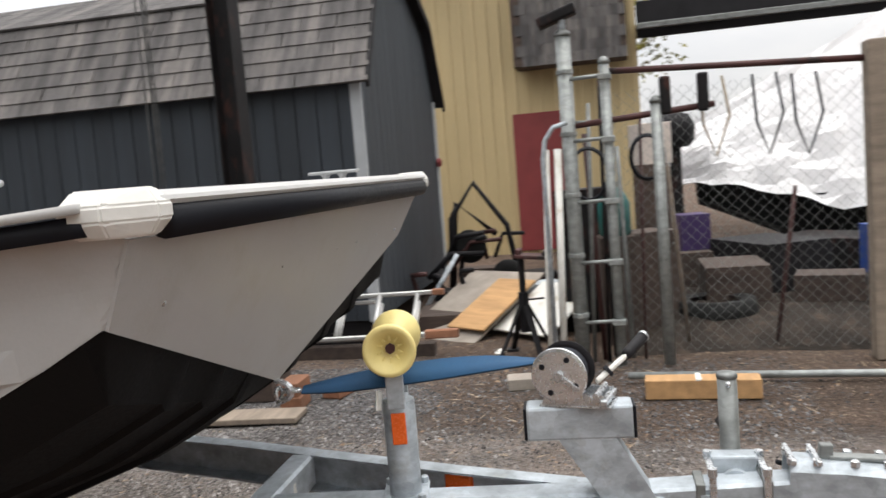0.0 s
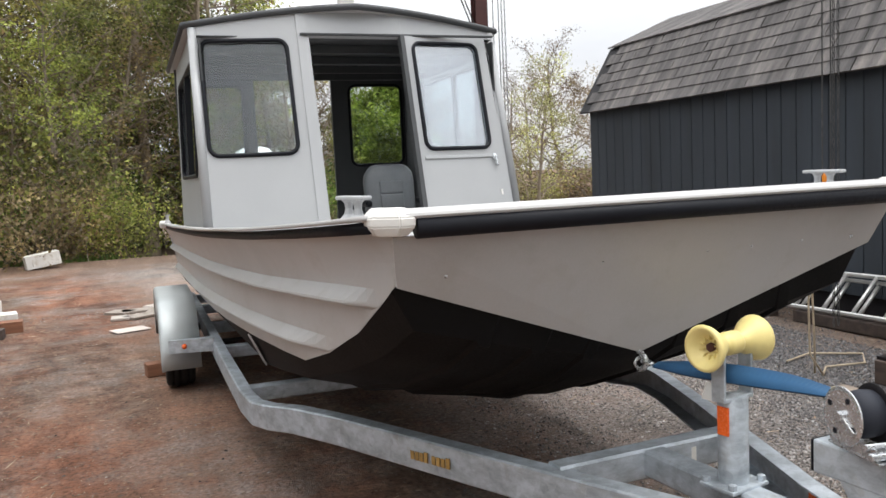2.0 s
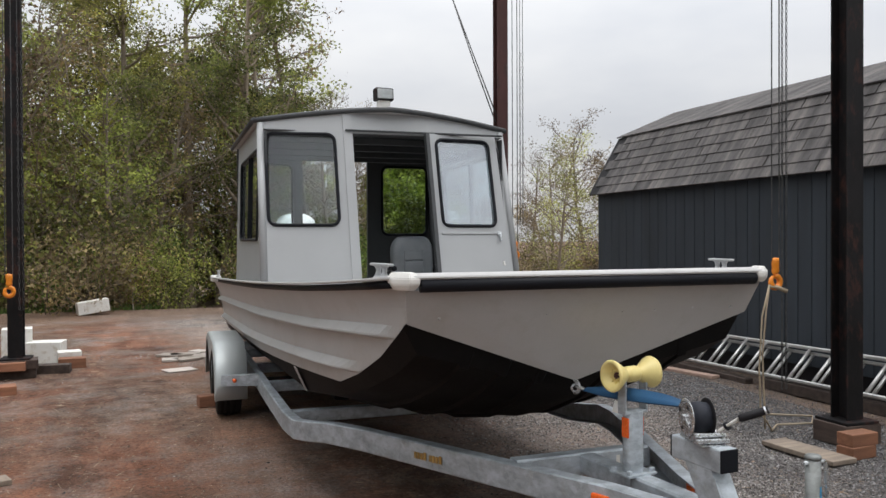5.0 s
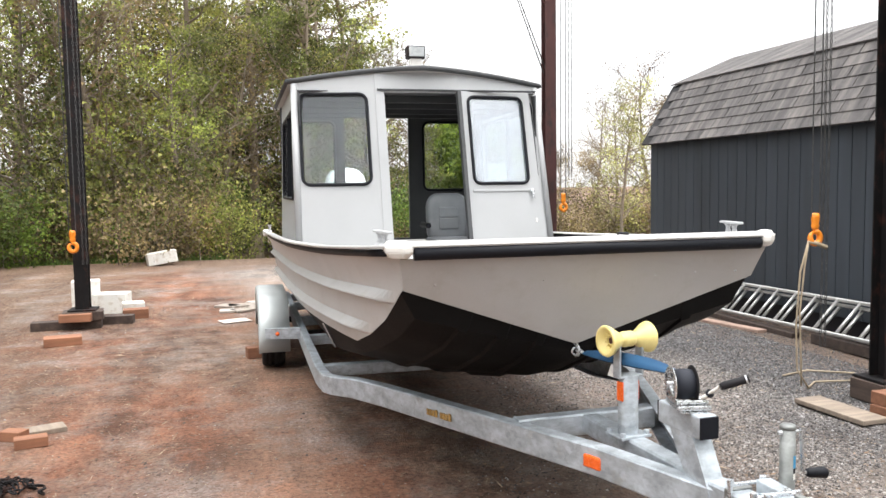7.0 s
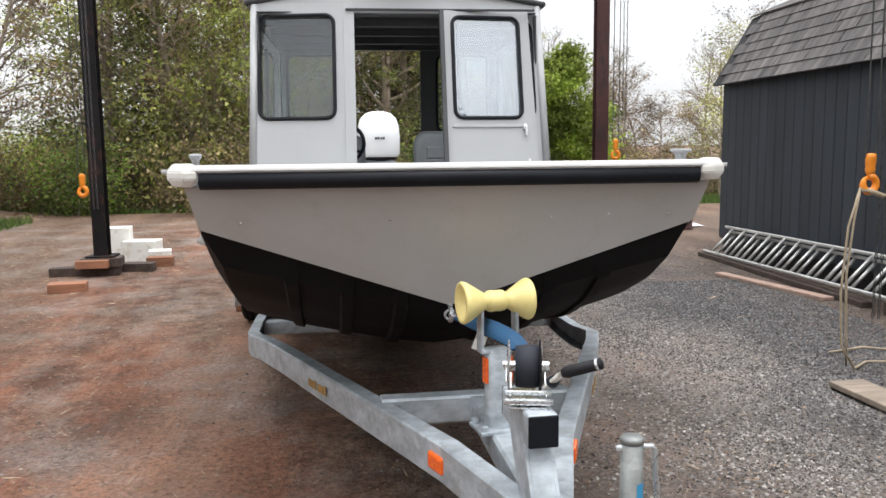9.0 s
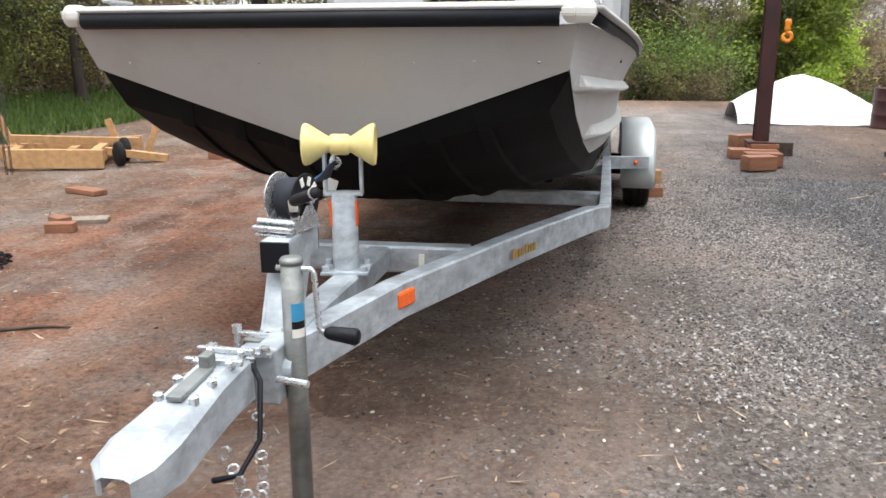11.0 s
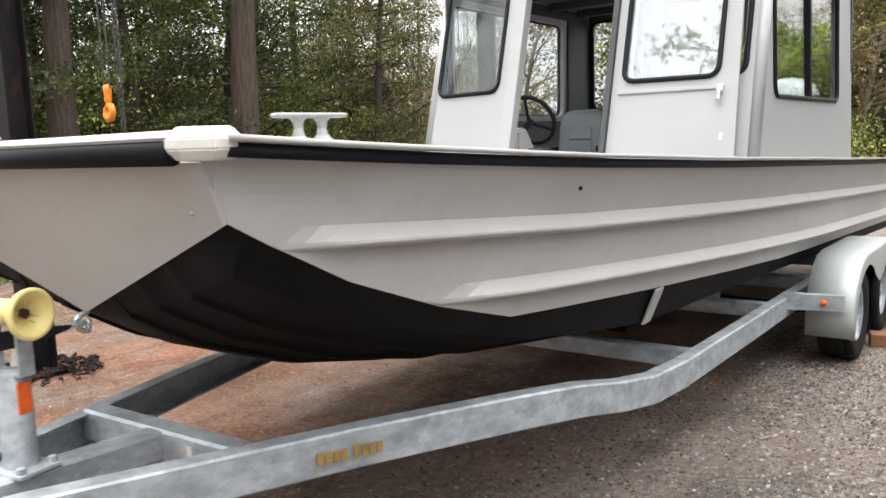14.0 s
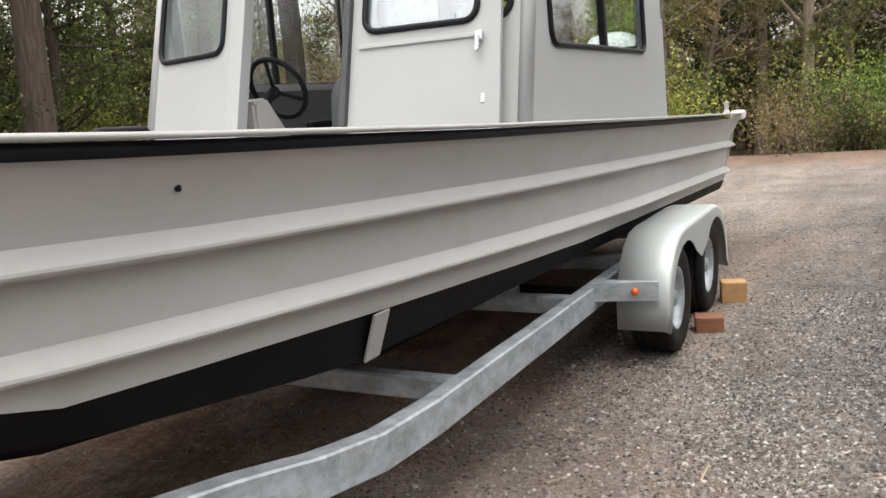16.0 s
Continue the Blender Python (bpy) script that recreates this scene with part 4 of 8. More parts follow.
def build_cabin(boat):
    roof_z = lambda x: 2.497 - 0.10 * (abs(x) / 1.03) ** 1.7
    base = 1.04
    floor = 0.76
    up = (0, LEAN, 1)
    k = math.sqrt(1 + LEAN * LEAN)
    t = 0.035
    # front wall, starboard half, slightly swept back
    a, b = Vector((-1.005, front_y(base, 0.13), base)), Vector((-0.375, front_y(base, 0.0), base))
    m = frame_m(a, b - a, up)
    w = (b - a).length
    h0, h1 = (roof_z(-1.0) - base) * k, (roof_z(-0.37) - base) * k
    loop = rounded(0.060, 0.575, (1.605 - base) * k, (2.30 - base) * k, 0.06)
    part("front_panel", panel([(0, 0), (w, 0), (w, h1), (0, h0)], [loop], t, m), CABIN_GREY, boat)
    window(boat, loop, m)
    # jamb post beside the doorway
    a2, b2 = Vector((-0.375, front_y(base, -0.012), base)), Vector((-0.305, front_y(base, -0.012), base))
    m2 = frame_m(a2, b2 - a2, up)
    part("door_jamb", panel([(0, 0), (0.07, 0), (0.07, h1 - 0.01), (0, h1 - 0.01)], [], 0.06, m2), CABIN_GREY, boat)
    # header over the doorway
    m3 = frame_m(Vector((-0.305, front_y(2.325, -0.004), 2.325)), (1, 0, 0), up)
    hh = [(x, (roof_z(x - 0.305) - 2.325) * k) for x in np.linspace(0.60, 0.0, 7)]
    part("door_header", panel([(0, 0), (0.60, 0)] + hh, [], t, m3), CABIN_GREY, boat)
    part("door_track", new_box(-0.36, 0.93, front_y(2.335) - 0.030, front_y(2.335) - 0.006, 2.326, 2.340, 0.003), CABIN_DARK, boat)
    # front wall, port half, behind the sliding door
    a, b = Vector((0.295, front_y(base, 0.0), base)), Vector((0.99, front_y(base, 0.13), base))
    mp = frame_m(a, b - a, up)
    w = (b - a).length
    loop = rounded(0.10, 0.64, (1.605 - base) * k, (2.27 - base) * k, 0.06)
    h2, h3 = (roof_z(0.295) - base) * k, (roof_z(0.99) - base) * k
    part("front_panel", panel([(0, 0), (w, 0), (w, h3), (0, h2)], [loop], t, mp), CABIN_GREY, boat)
    window(boat, loop, mp)
    # sliding door pushed in front of it
    a = Vector((0.300, front_y(base, -0.036), base))
    md = frame_m(a, (1, 0.14, 0), up)
    loop = rounded(0.055, 0.525, (1.60 - base) * k, (2.285 - base) * k, 0.055)
    outer = [(0, 0), (0.635, 0), (0.600, (2.33 - base) * k), (0, (2.33 - base) * k)]
    door = part("sliding_door", panel(outer, [loop], 0.03, md), CABIN_GREY, boat, "grey sliding door pushed open")
    window(door, loop, md, MILKY_GLASS)
    bm = bmesh.new()
    box(bm, 0.035, 0.545, -0.010, 0.002, (1.535 - base) * k, (1.553 - base) * k, 0.003, md)
    part("door_rail", bm, CABIN_GREY, door)
    bm = bmesh.new()
    zz = (1.525 - base) * k
    box(bm, 0.525, 0.555, -0.02, 0.0, zz - 0.008, zz + 0.030, 0.004, md)
    box(bm, 0.532, 0.548, -0.036, -0.015, zz - 0.055, zz + 0.012, 0.005, md)
    part("latch", bm, ZINC, door, "bright metal door latch")
    part("lock_plate", new_box(0.555, 0.571, -0.004, 0.002, (1.29 - base) * k, (1.325 - base) * k, 0.002, md), WHITE_CAP, door)
    # jamb strip on the port side of the doorway
    m4 = frame_m(Vector((0.270, front_y(base, -0.06), base)), (1, 0, 0), up)
    part("door_jamb", panel([(0, 0), (0.028, 0), (0.028, (2.33 - base) * k), (0, (2.33 - base) * k)], [], 0.06, m4), LINING, boat, "dark rubber-edged jamb strip")
    for s in (1, -1):
        part("corner_post", new_tube([(s * 0.992, front_y(1.15, 0.140), 1.15), (s * 0.978, front_y(2.380, 0.140), 2.380)], 0.030, 12), CABIN_GREY, boat, "", True)
    # side walls with long sliding windows
    back_y = 5.22
    for s in (1, -1):
        x0, x1 = s * 1.015, s * 0.985
        y0 = front_y(base, 0.135)
        tilt = (x1 - x0) / (2.36 - base)
        ms = Matrix(((0, -s, tilt, x0), (1, 0, 0, 0), (0, 0, 1, base), (0, 0, 0, 1)))
        top = 2.382 - base
        loop = rounded(3.33, 4.76, 1.50 - base, 2.19 - base, 0.06)
        outer = [(y0 + 0.03, 0.105), (back_y, 0.02), (back_y, top), (front_y(2.382, 0.135), top)]
        part("side_wall", panel(outer, [loop], t, ms), CABIN_GREY, boat)
        win = window(boat, loop, ms, SIDE_GLASS)
        bm = bmesh.new()
        box(bm, 4.03, 4.065, -0.012, 0.022, 1.50 - base, 2.19 - base, 0.003, ms)
        part("mullion", bm, RUBBER, win)
    # rear wall with open doorway and two windows
    outer = [(-1.0, 0), (1.0, 0)] + [(x, roof_z(x) - 0.02 - base) for x in np.linspace(1.0, -1.0, 13)]
    doorway = [(-0.37, 0.02), (0.29, 0.02), (0.29, 2.30 - base), (-0.37, 2.30 - base)]
    right_w, left_w = rounded(0.445, 0.92, 1.55 - base, 2.245 - base, 0.06), rounded(-0.92, -0.47, 1.55 - base, 2.245 - base, 0.06)
    mr = Matrix.Translation((0, back_y - t, base))
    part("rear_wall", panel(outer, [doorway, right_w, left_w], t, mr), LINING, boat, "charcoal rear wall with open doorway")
    for lp in (right_w, left_w):
        window(boat, lp, mr)
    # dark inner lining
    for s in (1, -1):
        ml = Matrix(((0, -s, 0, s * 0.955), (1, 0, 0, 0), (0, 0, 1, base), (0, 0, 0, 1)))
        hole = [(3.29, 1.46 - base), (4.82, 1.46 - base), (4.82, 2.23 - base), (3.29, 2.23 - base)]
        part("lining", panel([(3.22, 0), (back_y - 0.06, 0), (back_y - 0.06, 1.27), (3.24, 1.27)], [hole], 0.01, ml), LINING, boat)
    # roof: crowned sheet with overhang
    bm = bmesh.new()
    xs = np.linspace(-1.03, 1.03, 19)
    rows = [[(x, y + 0.19 * abs(x) * f, roof_z(x) + 0.012) for x in xs] for y, f in ((front_y(2.45, -0.07), 1.0), (3.6, 0.0), (4.5, 0.0), (back_y + 0.16, 0.0))]
    loft(bm, rows)
    bmesh.ops.recalc_face_normals(bm, faces=bm.faces)
    bmesh.ops.solidify(bm, geom=list(bm.faces), thickness=0.032)
    part("roof", bm, HULL_GREY, boat)
    bm = bmesh.new()
    tube(bm, [(x, front_y(2.45, -0.075) + 0.19 * abs(x), roof_z(x) + 0.004) for x in xs], 0.021, 10)
    for s in (1, -1):
        tube(bm, [(s * 1.03, front_y(2.45, -0.07) + 0.196, roof_z(1.03) + 0.006), (s * 1.03, back_y + 0.16, roof_z(1.03) + 0.006)], 0.021, 10)
    part("roof_edge", bm, LINING, boat, "dark grey rolled roof edging", True)
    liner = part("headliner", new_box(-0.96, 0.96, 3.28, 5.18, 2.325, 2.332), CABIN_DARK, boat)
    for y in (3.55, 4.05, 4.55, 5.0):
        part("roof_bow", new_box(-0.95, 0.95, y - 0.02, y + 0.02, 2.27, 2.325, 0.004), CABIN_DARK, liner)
    # flood light on the roof
    bm = bmesh.new()
    mlamp = pose(-0.028, 3.32, 2.640, -4, 0, 4)
    box(bm, -0.075, 0.075, -0.045, 0.04, -0.05, 0.05, 0.012, mlamp)
    lamp = part("flood_light", bm, STEEL_DARK, boat, "small rectangular flood light on the roof")
    part("lens", new_box(-0.062, 0.062, -0.052, -0.044, -0.038, 0.038, 0.003, mlamp), LENS_GLASS, lamp)
    part("bracket", new_box(-0.075, 0.025, 3.29, 3.36, 2.500, 2.60, 0.012), WHITE_CAP, lamp)
    # console and wheel
    bm = bmesh.new()
    prof = [(3.10, floor), (3.40, floor), (3.36, 1.20), (3.20, 1.40), (3.10, 1.38)]
    vs0 = [bm.verts.new((-0.93, y, z)) for y, z in prof]
    vs1 = [bm.verts.new((-0.36, y, z)) for y, z in prof]
    bm.faces.new(vs0)
    bm.faces.new(vs1[::-1])
    for i in range(5):
        bm.faces.new((vs0[i], vs1[i], vs1[(i + 1) % 5], vs0[(i + 1) % 5]))
    bmesh.ops.recalc_face_normals(bm, faces=bm.faces)
    bmesh.ops.bevel(bm, geom=list(bm.edges), offset=0.015, segments=2, affect="EDGES")
    part("console", bm, HULL_GREY, boat)
    mw = Matrix.Translation((-0.41, 3.34, 1.44)) @ Euler((radians(-62), 0, 0)).to_matrix().to_4x4()
    bm = bmesh.new()
    tube(bm, [mw @ Vector((0.155 * math.cos(a), 0.155 * math.sin(a), 0)) for a in np.linspace(0, math.tau, 28, endpoint=False)], 0.014, 8, closed=True)
    for a in (0.5, 2.6, 4.7):
        tube(bm, [mw @ Vector((0, 0, -0.03)), mw @ Vector((0.15 * math.cos(a), 0.15 * math.sin(a), 0))], 0.010, 6)
    tube(bm, [mw @ Vector((0, 0, -0.02)), mw @ Vector((0, 0, -0.16))], 0.028, 10)
    part("steering_wheel", bm, RUBBER, boat, "black steering wheel", True)


def build_seat(at):
    seat = thing("helm_seat", "grey vinyl helm seat on a pedestal inside the cabin", "seat", at)
    seat.scale = (0.88, 0.92, 0.97)
    lean = pose(0, 0.0, 0.57, -8, 0, 0)
    bm = bmesh.new()
    rings = []
    for y, w, h in ((-0.065, 0.150, 0.165), (-0.060, 0.185, 0.200), (-0.02, 0.205, 0.222), (0.03, 0.200, 0.215), (0.05, 0.165, 0.180)):
        rings.append([bm.verts.new(lean @ Vector((x, y, z))) for x, z in rounded(-w, w, -h, h, 0.11, 6)])
    for r0, r1 in zip(rings, rings[1:]):
        for k in range(len(r0)):
            bm.faces.new((r0[k], r1[k], r1[(k + 1) % len(r0)], r0[(k + 1) % len(r0)]))
    bm.faces.new(rings[0])
    bm.faces.new(rings[-1][::-1])
    bmesh.ops.recalc_face_normals(bm, faces=bm.faces)
    back = part("backrest", bm, SEAT_GREY, seat, "", True)
    for z0, z1 in ((-0.10, 0.0), (0.005, 0.095)):
        part("back_pad", new_box(-0.095, 0.095, -0.078, -0.05, z0, z1, 0.010, lean), SEAT_GREY, back)
    part("cushion", new_box(-0.21, 0.21, -0.40, 0.05, 0.30, 0.42, 0.04), SEAT_GREY, seat)
    for s in (1, -1):
        part("armrest", new_box(s * 0.235 - 0.025, s * 0.235 + 0.025, -0.24, 0.06, 0.50, 0.545, 0.018), RUBBER, seat)
    part("pedestal", lathe(bmesh.new(), [(0.16, 0.0), (0.15, 0.02), (0.04, 0.05), (0.04, 0.30)], Matrix.Translation((0, -0.15, 0)), 16), STEEL_DARK, seat)
    return seat


def build_outboard(at):
    motor = thing("outboard_motor", "large white outboard motor on the boat transom", "outboard motor", at)
    bm = bmesh.new()
    rings = []
    for z, w, d, yo in ((0.09, 0.235, 0.33, 0.0), (0.13, 0.258, 0.37, 0.0), (0.34, 0.262, 0.38, 0.0), (0.46, 0.250, 0.36, 0.01), (0.55, 0.222, 0.32, 0.015), (0.615, 0.165, 0.25, 0.02), (0.645, 0.09, 0.15, 0.03)):
        loop = rounded(-w, w, -d, d, min(w, d) * 0.62, 5)
        rings.append([bm.verts.new((x, y + yo, z)) for x, y in loop])
    n = len(rings[0])
    for r0, r1 in zip(rings, rings[1:]):
        for k in range(n):
            bm.faces.new((r0[k], r0[(k + 1) % n], r1[(k + 1) % n], r1[k]))
    bm.faces.new(rings[0][::-1])
    bm.faces.new(rings[-1])
    bmesh.ops.transform(bm, matrix=Matrix.Translation((0, 0, 0.52)), verts=bm.verts)
    cowl = part("cowling", bm, COWL_WHITE, motor, "glossy white rounded cowling", True)
    bm = bmesh.new()
    for x in (-0.045, -0.015, 0.02, 0.05):
        box(bm, x, x + 0.02, -0.388, -0.378, 0.82, 0.85)
    part("badge", bm, STEEL_DARK, cowl)
    part("trim_band", lathe(bmesh.new(), [(0.19, 0), (0.235, 0.015), (0.235, 0.035), (0.19, 0.05)], Matrix.Translation((0, 0, 0.565)) @ Matrix.Diagonal((1, 1.4, 1, 1)), 20), STEEL_DARK, motor)
    part("lower_cowling", new_box(-0.235, 0.235, -0.34, 0.34, 0.42, 0.575, 0.08), SEAT_GREY, motor, "grey lower cowling")
    part("midsection", new_box(-0.11, 0.11, -0.16, 0.18, -0.35, 0.50, 0.05), STEEL_DARK, motor)
    part("clamp_bracket", new_box(-0.16, 0.16, -0.36, -0.12, 0.05, 0.40, 0.03), STEEL_DARK, motor)
    part("lower_unit", new_box(-0.05, 0.05, -0.20, 0.34, -0.62, -0.34, 0.04), STEEL_DARK, motor)
    return motor


boat = thing("work_boat", "grey aluminium work boat with cabin and black bottom on a trailer", "boat", (0, 0, 0.40))
for builder in (build_hull, build_cabin):
    builder(boat)
for child in boat.children:
    child.matrix_parent_inverse = Matrix.Translation((0, 0, -0.40))
build_seat((0.29, 3.62, 0.757))
build_seat((-0.42, 4.05, 0.745))
build_outboard((-0.05, 7.78, 0.68))

# ---- the galvanised boat trailer ----
def build_wheel(parent, x, y, s):
    m = Matrix.Translation((x, y, 0.279 if s < 0 else 0.229)) @ Euler((0, radians(90 * s), 0)).to_matrix().to_4x4() @ Matrix.Diagonal((0.86, 0.86, 1, 1))
    tyre = part("tyre", lathe(bmesh.new(), [(0.19, -0.085), (0.24, -0.1), (0.295, -0.098), (0.312, -0.088), (0.318, -0.070), (0.318, -0.056), (0.312, -0.053), (0.312, -0.045), (0.323, -0.042), (0.324, -0.012), (0.316, -0.009), (0.316, 0.009), (0.324, 0.012), (0.323, 0.042), (0.312, 0.045), (0.312, 0.053), (0.318, 0.056), (0.318, 0.070), (0.312, 0.088), (0.295, 0.098), (0.24, 0.1), (0.19, 0.085)], m, 32, False), TYRE, parent, "black trailer tyre", True)
    rim = part("rim", lathe(bmesh.new(), [(0.19, -0.08), (0.192, 0.083), (0.18, 0.085), (0.165, 0.06), (0.15, 0.03), (0.10, 0.022), (0.06, 0.045), (0.045, 0.075), (0.001, 0.08)], m, 28), GALV, tyre, "silver-grey steel rim", True)
    for k in range(5):
        a = k * math.tau / 5
        bm = lathe(bmesh.new(), [(0.011, 0.022), (0.011, 0.045), (0.006, 0.048)], m @ Matrix.Translation((0.085 * math.cos(a), 0.085 * math.sin(a), 0)), 6)
        part("lug_nut", bm, ZINC, rim)


def build_fender(parent, s):
    """A tandem fender: one flat top skin with two wheel arches in its outer skirt."""
    x_in, x_out = s * 1.03, s * 1.295
    lift = 0.02 if s < 0 else -0.02
    shape = [(3.955, 0.165), (3.962, 0.29), (3.985, 0.385), (4.04, 0.475), (4.12, 0.55), (4.22, 0.598), (4.34, 0.615), (5.10, 0.615), (5.26, 0.600), (5.38, 0.55), (5.47, 0.46), (5.53, 0.34), (5.55, 0.165)]
    outline = [(y, z + lift) for y, z in shape]
    bm = bmesh.new()
    rows = [[(x_in, y, z) for y, z in outline], [(s * 1.265, y, z) for y, z in outline], [(s * 1.286, y, z - 0.010) for y, z in outline], [(x_out, y + (0.012 if y < 4.7 else -0.012), z - 0.030) for y, z in outline]]
    rows[3][0], rows[3][-1] = (x_out, 3.955, 0.165 + lift), (x_out, 5.55, 0.165 + lift)
    loft(bm, rows, s < 0)
    bmesh.ops.recalc_face_normals(bm, faces=bm.faces)
    bmesh.ops.solidify(bm, geom=list(bm.faces), thickness=0.004)
    top = part("fender", bm, GALV_FENDER, parent, "pale galvanised tandem fender", True)
    arch = lambda c: [(c + 0.345 * math.cos(a), 0.215 + lift + 0.325 * math.sin(a)) for a in np.linspace(math.pi, 0, 13)]
    lower = [(3.957, 0.165 + lift)] + arch(4.335)[:-3] + [(4.72, 0.385 + lift)] + arch(5.135)[3:] + [(5.548, 0.165 + lift)]
    upper = [(y + (0.012 if y < 4.7 else -0.012), z - 0.028) for y, z in outline[1:-1]]
    loop = lower + upper[::-1]
    m = Matrix(((0, -s, 0, x_out), (1, 0, 0, 0), (0, 0, 1, 0), (0, 0, 0, 1)))
    part("skirt", plate(loop, 0.004, m), GALV_FENDER, top)


def beam(path, w, h):
    return sweep(bmesh.new(), path, rect_profile(w, h, 0.008))


def build_trailer():
    trailer = thing("boat_trailer", "galvanised tandem-axle boat trailer with winch post", "trailer", (0, 0, 0))
    right = [(0.122, -0.82, 0.500), (0.175, -0.62, 0.492), (0.300, -0.147, 0.490), (0.585, 0.644, 0.470), (0.78, 1.19, 0.445), (0.865, 1.48, 0.420), (0.905, 1.72, 0.375), (0.920, 1.98, 0.335), (0.922, 2.3, 0.318), (0.922, 3.2, 0.315), (0.922, 6.6, 0.315)]
    left = [(0.158, -0.78, 0.500), (0.105, -0.62, 0.492), (-0.050, -0.154, 0.485), (-0.455, 0.817, 0.448), (-0.66, 1.33, 0.425), (-0.79, 1.66, 0.400), (-0.865, 1.88, 0.365), (-0.905, 2.10, 0.332), (-0.920, 2.4, 0.318), (-0.922, 3.2, 0.315), (-0.922, 6.6, 0.315)]
    rails = []
    for path, s in ((right, 1), (left, -1)):
        # channel section, open towards the middle
        w, h, k = 0.031, 0.059, 0.006
        prof = [(-s * w, -h), (s * (w - 0.006), -h), (s * w, -h + 0.006), (s * w, h - 0.006), (s * (w - 0.006), h), (-s * w, h), (-s * w, h - k), (s * (w - k), h - k), (s * (w - k), -h + k), (-s * w, -h + k)]
        rails.append(part("side_rail", sweep(bmesh.new(), path, prof), GALV, trailer))
    # plain bars where the maker's lettering is, two on each rail
    for (p, d, s) in (((0.6165, 0.60, 0.470), Vector((0.285, 0.791, -0.02)), 1), ((-0.468, 0.79, 0.449), Vector((-0.405, 0.971, -0.037)), -1)):
        d.normalize()
        n = Vector((d.y, -d.x, 0)) * (1 if s > 0 else -1)
        for k, (u0, u1, h) in enumerate(((-0.10, 0.0, 0.020), (0.012, 0.115, 0.020))):
            m = frame_m(Vector(p), d, (0, 0, 1))
            bm = bmesh.new()
            for c in np.arange(u0, u1 - 0.015, 0.024):
                box(bm, c, c + 0.018, -0.0016 if s > 0 else -0.0016, 0.0016, -h * 0.8, h * (1.0 if c == u0 else 0.72), 0, m @ Matrix.Translation((0, 0, 0)))
            bmesh.ops.translate(bm, vec=n * (0.001 if s > 0 else 0.018), verts=bm.verts)
            part("lettering_bar", bm, GOLD, rails[0 if s > 0 else 1], "faded gold lettering bar")
    # tongue
    part("tongue", beam([(0.118, 0.33, 0.490), (0.14, -0.55, 0.520), (0.155, -1.12, 0.555)], 0.085, 0.085), GALV, trailer)
    # cross members
    part("front_crossmember", beam([(-0.235, 0.33, 0.487), (0.445, 0.36, 0.487)], 0.075, 0.10), GALV, trailer)
    for y in (2.55, 3.75, 4.75, 5.8, 6.5):
        part("crossmember", beam([(-0.90, y, 0.315), (0.90, y, 0.315)], 0.07, 0.085), GALV, trailer)
    for s in (1, -1):
        part("bunk", beam([(s * 0.55, 2.45, 0.445), (s * 0.58, 6.7, 0.375)], 0.10, 0.045), BOTTOM_BLACK, trailer)
        for y in (3.75, 4.75, 5.8):
            part("bunk_bracket", new_box(s * 0.52, s * 0.60, y - 0.03, y + 0.03, 0.355, 0.425, 0.004), GALV, trailer)
    for y in (4.30, 5.13):
        part("axle", new_tube([(-1.12, y, 0.279), (1.12, y, 0.229)], 0.03, 10), STEEL_DARK, trailer)
        for s in (1, -1):
            build_wheel(trailer, s * 1.165, y, s)
    for s in (1, -1):
        build_fender(trailer, s)
        # wedge bracket with a marker in front of the fender
        bm = bmesh.new()
        loop = [(s * 0.945, 3.86), (s * 0.945, 3.95), (s * 1.24, 3.955), (s * 1.24, 3.935)]
        v0 = [bm.verts.new((x, y, 0.305)) for x, y in loop]
        v1 = [bm.verts.new((x, y, 0.395)) for x, y in loop]
        bm.faces.new(v0)
        bm.faces.new(v1)
        for i in range(4):
            bm.faces.new((v0[i], v0[(i + 1) % 4], v1[(i + 1) % 4], v1[i]))
        bmesh.ops.recalc_face_normals(bm, faces=bm.faces)
        br = part("fender_bracket", bm, GALV, trailer)
        part("marker_lamp", lathe(bmesh.new(), [(0.017, 0), (0.017, 0.02), (0.010, 0.032)], Matrix.Translation((s * 1.14, 3.915, 0.352)) @ Euler((radians(90), 0, 0)).to_matrix().to_4x4(), 12), ORANGE, br, "small orange marker lamp", True)
    # side reflectors near the tongue
    for (x, y, z), (dx, dy), s in (((0.329, -0.155, 0.497), (0.285, 0.791), 1), ((-0.083, -0.154, 0.482), (-0.405, 0.971), -1)):
        d = Vector((dx, dy, 0)).normalized()
        m = frame_m(Vector((x, y, z)), d, (0, 0, 1))
        bm = new_box(-0.045, 0.045, -0.012 if s > 0 else -0.012, 0.012, -0.026, 0.026, 0.008, m)
        part("side_reflector", bm, ORANGE, trailer, "orange plastic side marker")
    # roller post
    post_x, post_y = 0.116, -0.062
    turn = pose(post_x, post_y, 0, 0, 0, 11)
    bm = bmesh.new()
    box(bm, -0.075, 0.075, -0.058, 0.058, 0.545, 0.557, 0.003, turn)
    for dx in (-0.06, 0.06):
        for dy in (-0.044, 0.044):
            lathe(bm, [(0.012, 0.557), (0.012, 0.572), (0.006, 0.574)], turn @ Matrix.Translation((dx, dy, 0)), 6)
    part("post_base", bm, GALV, trailer)
    part("roller_post", lathe(bmesh.new(), [(0.041, 0.50), (0.041, 0.797), (0.039, 0.800)], turn, 20), GALV, trailer, "", True).data.set_sharp_from_angle(angle=radians(40))
    bm = bmesh.new()
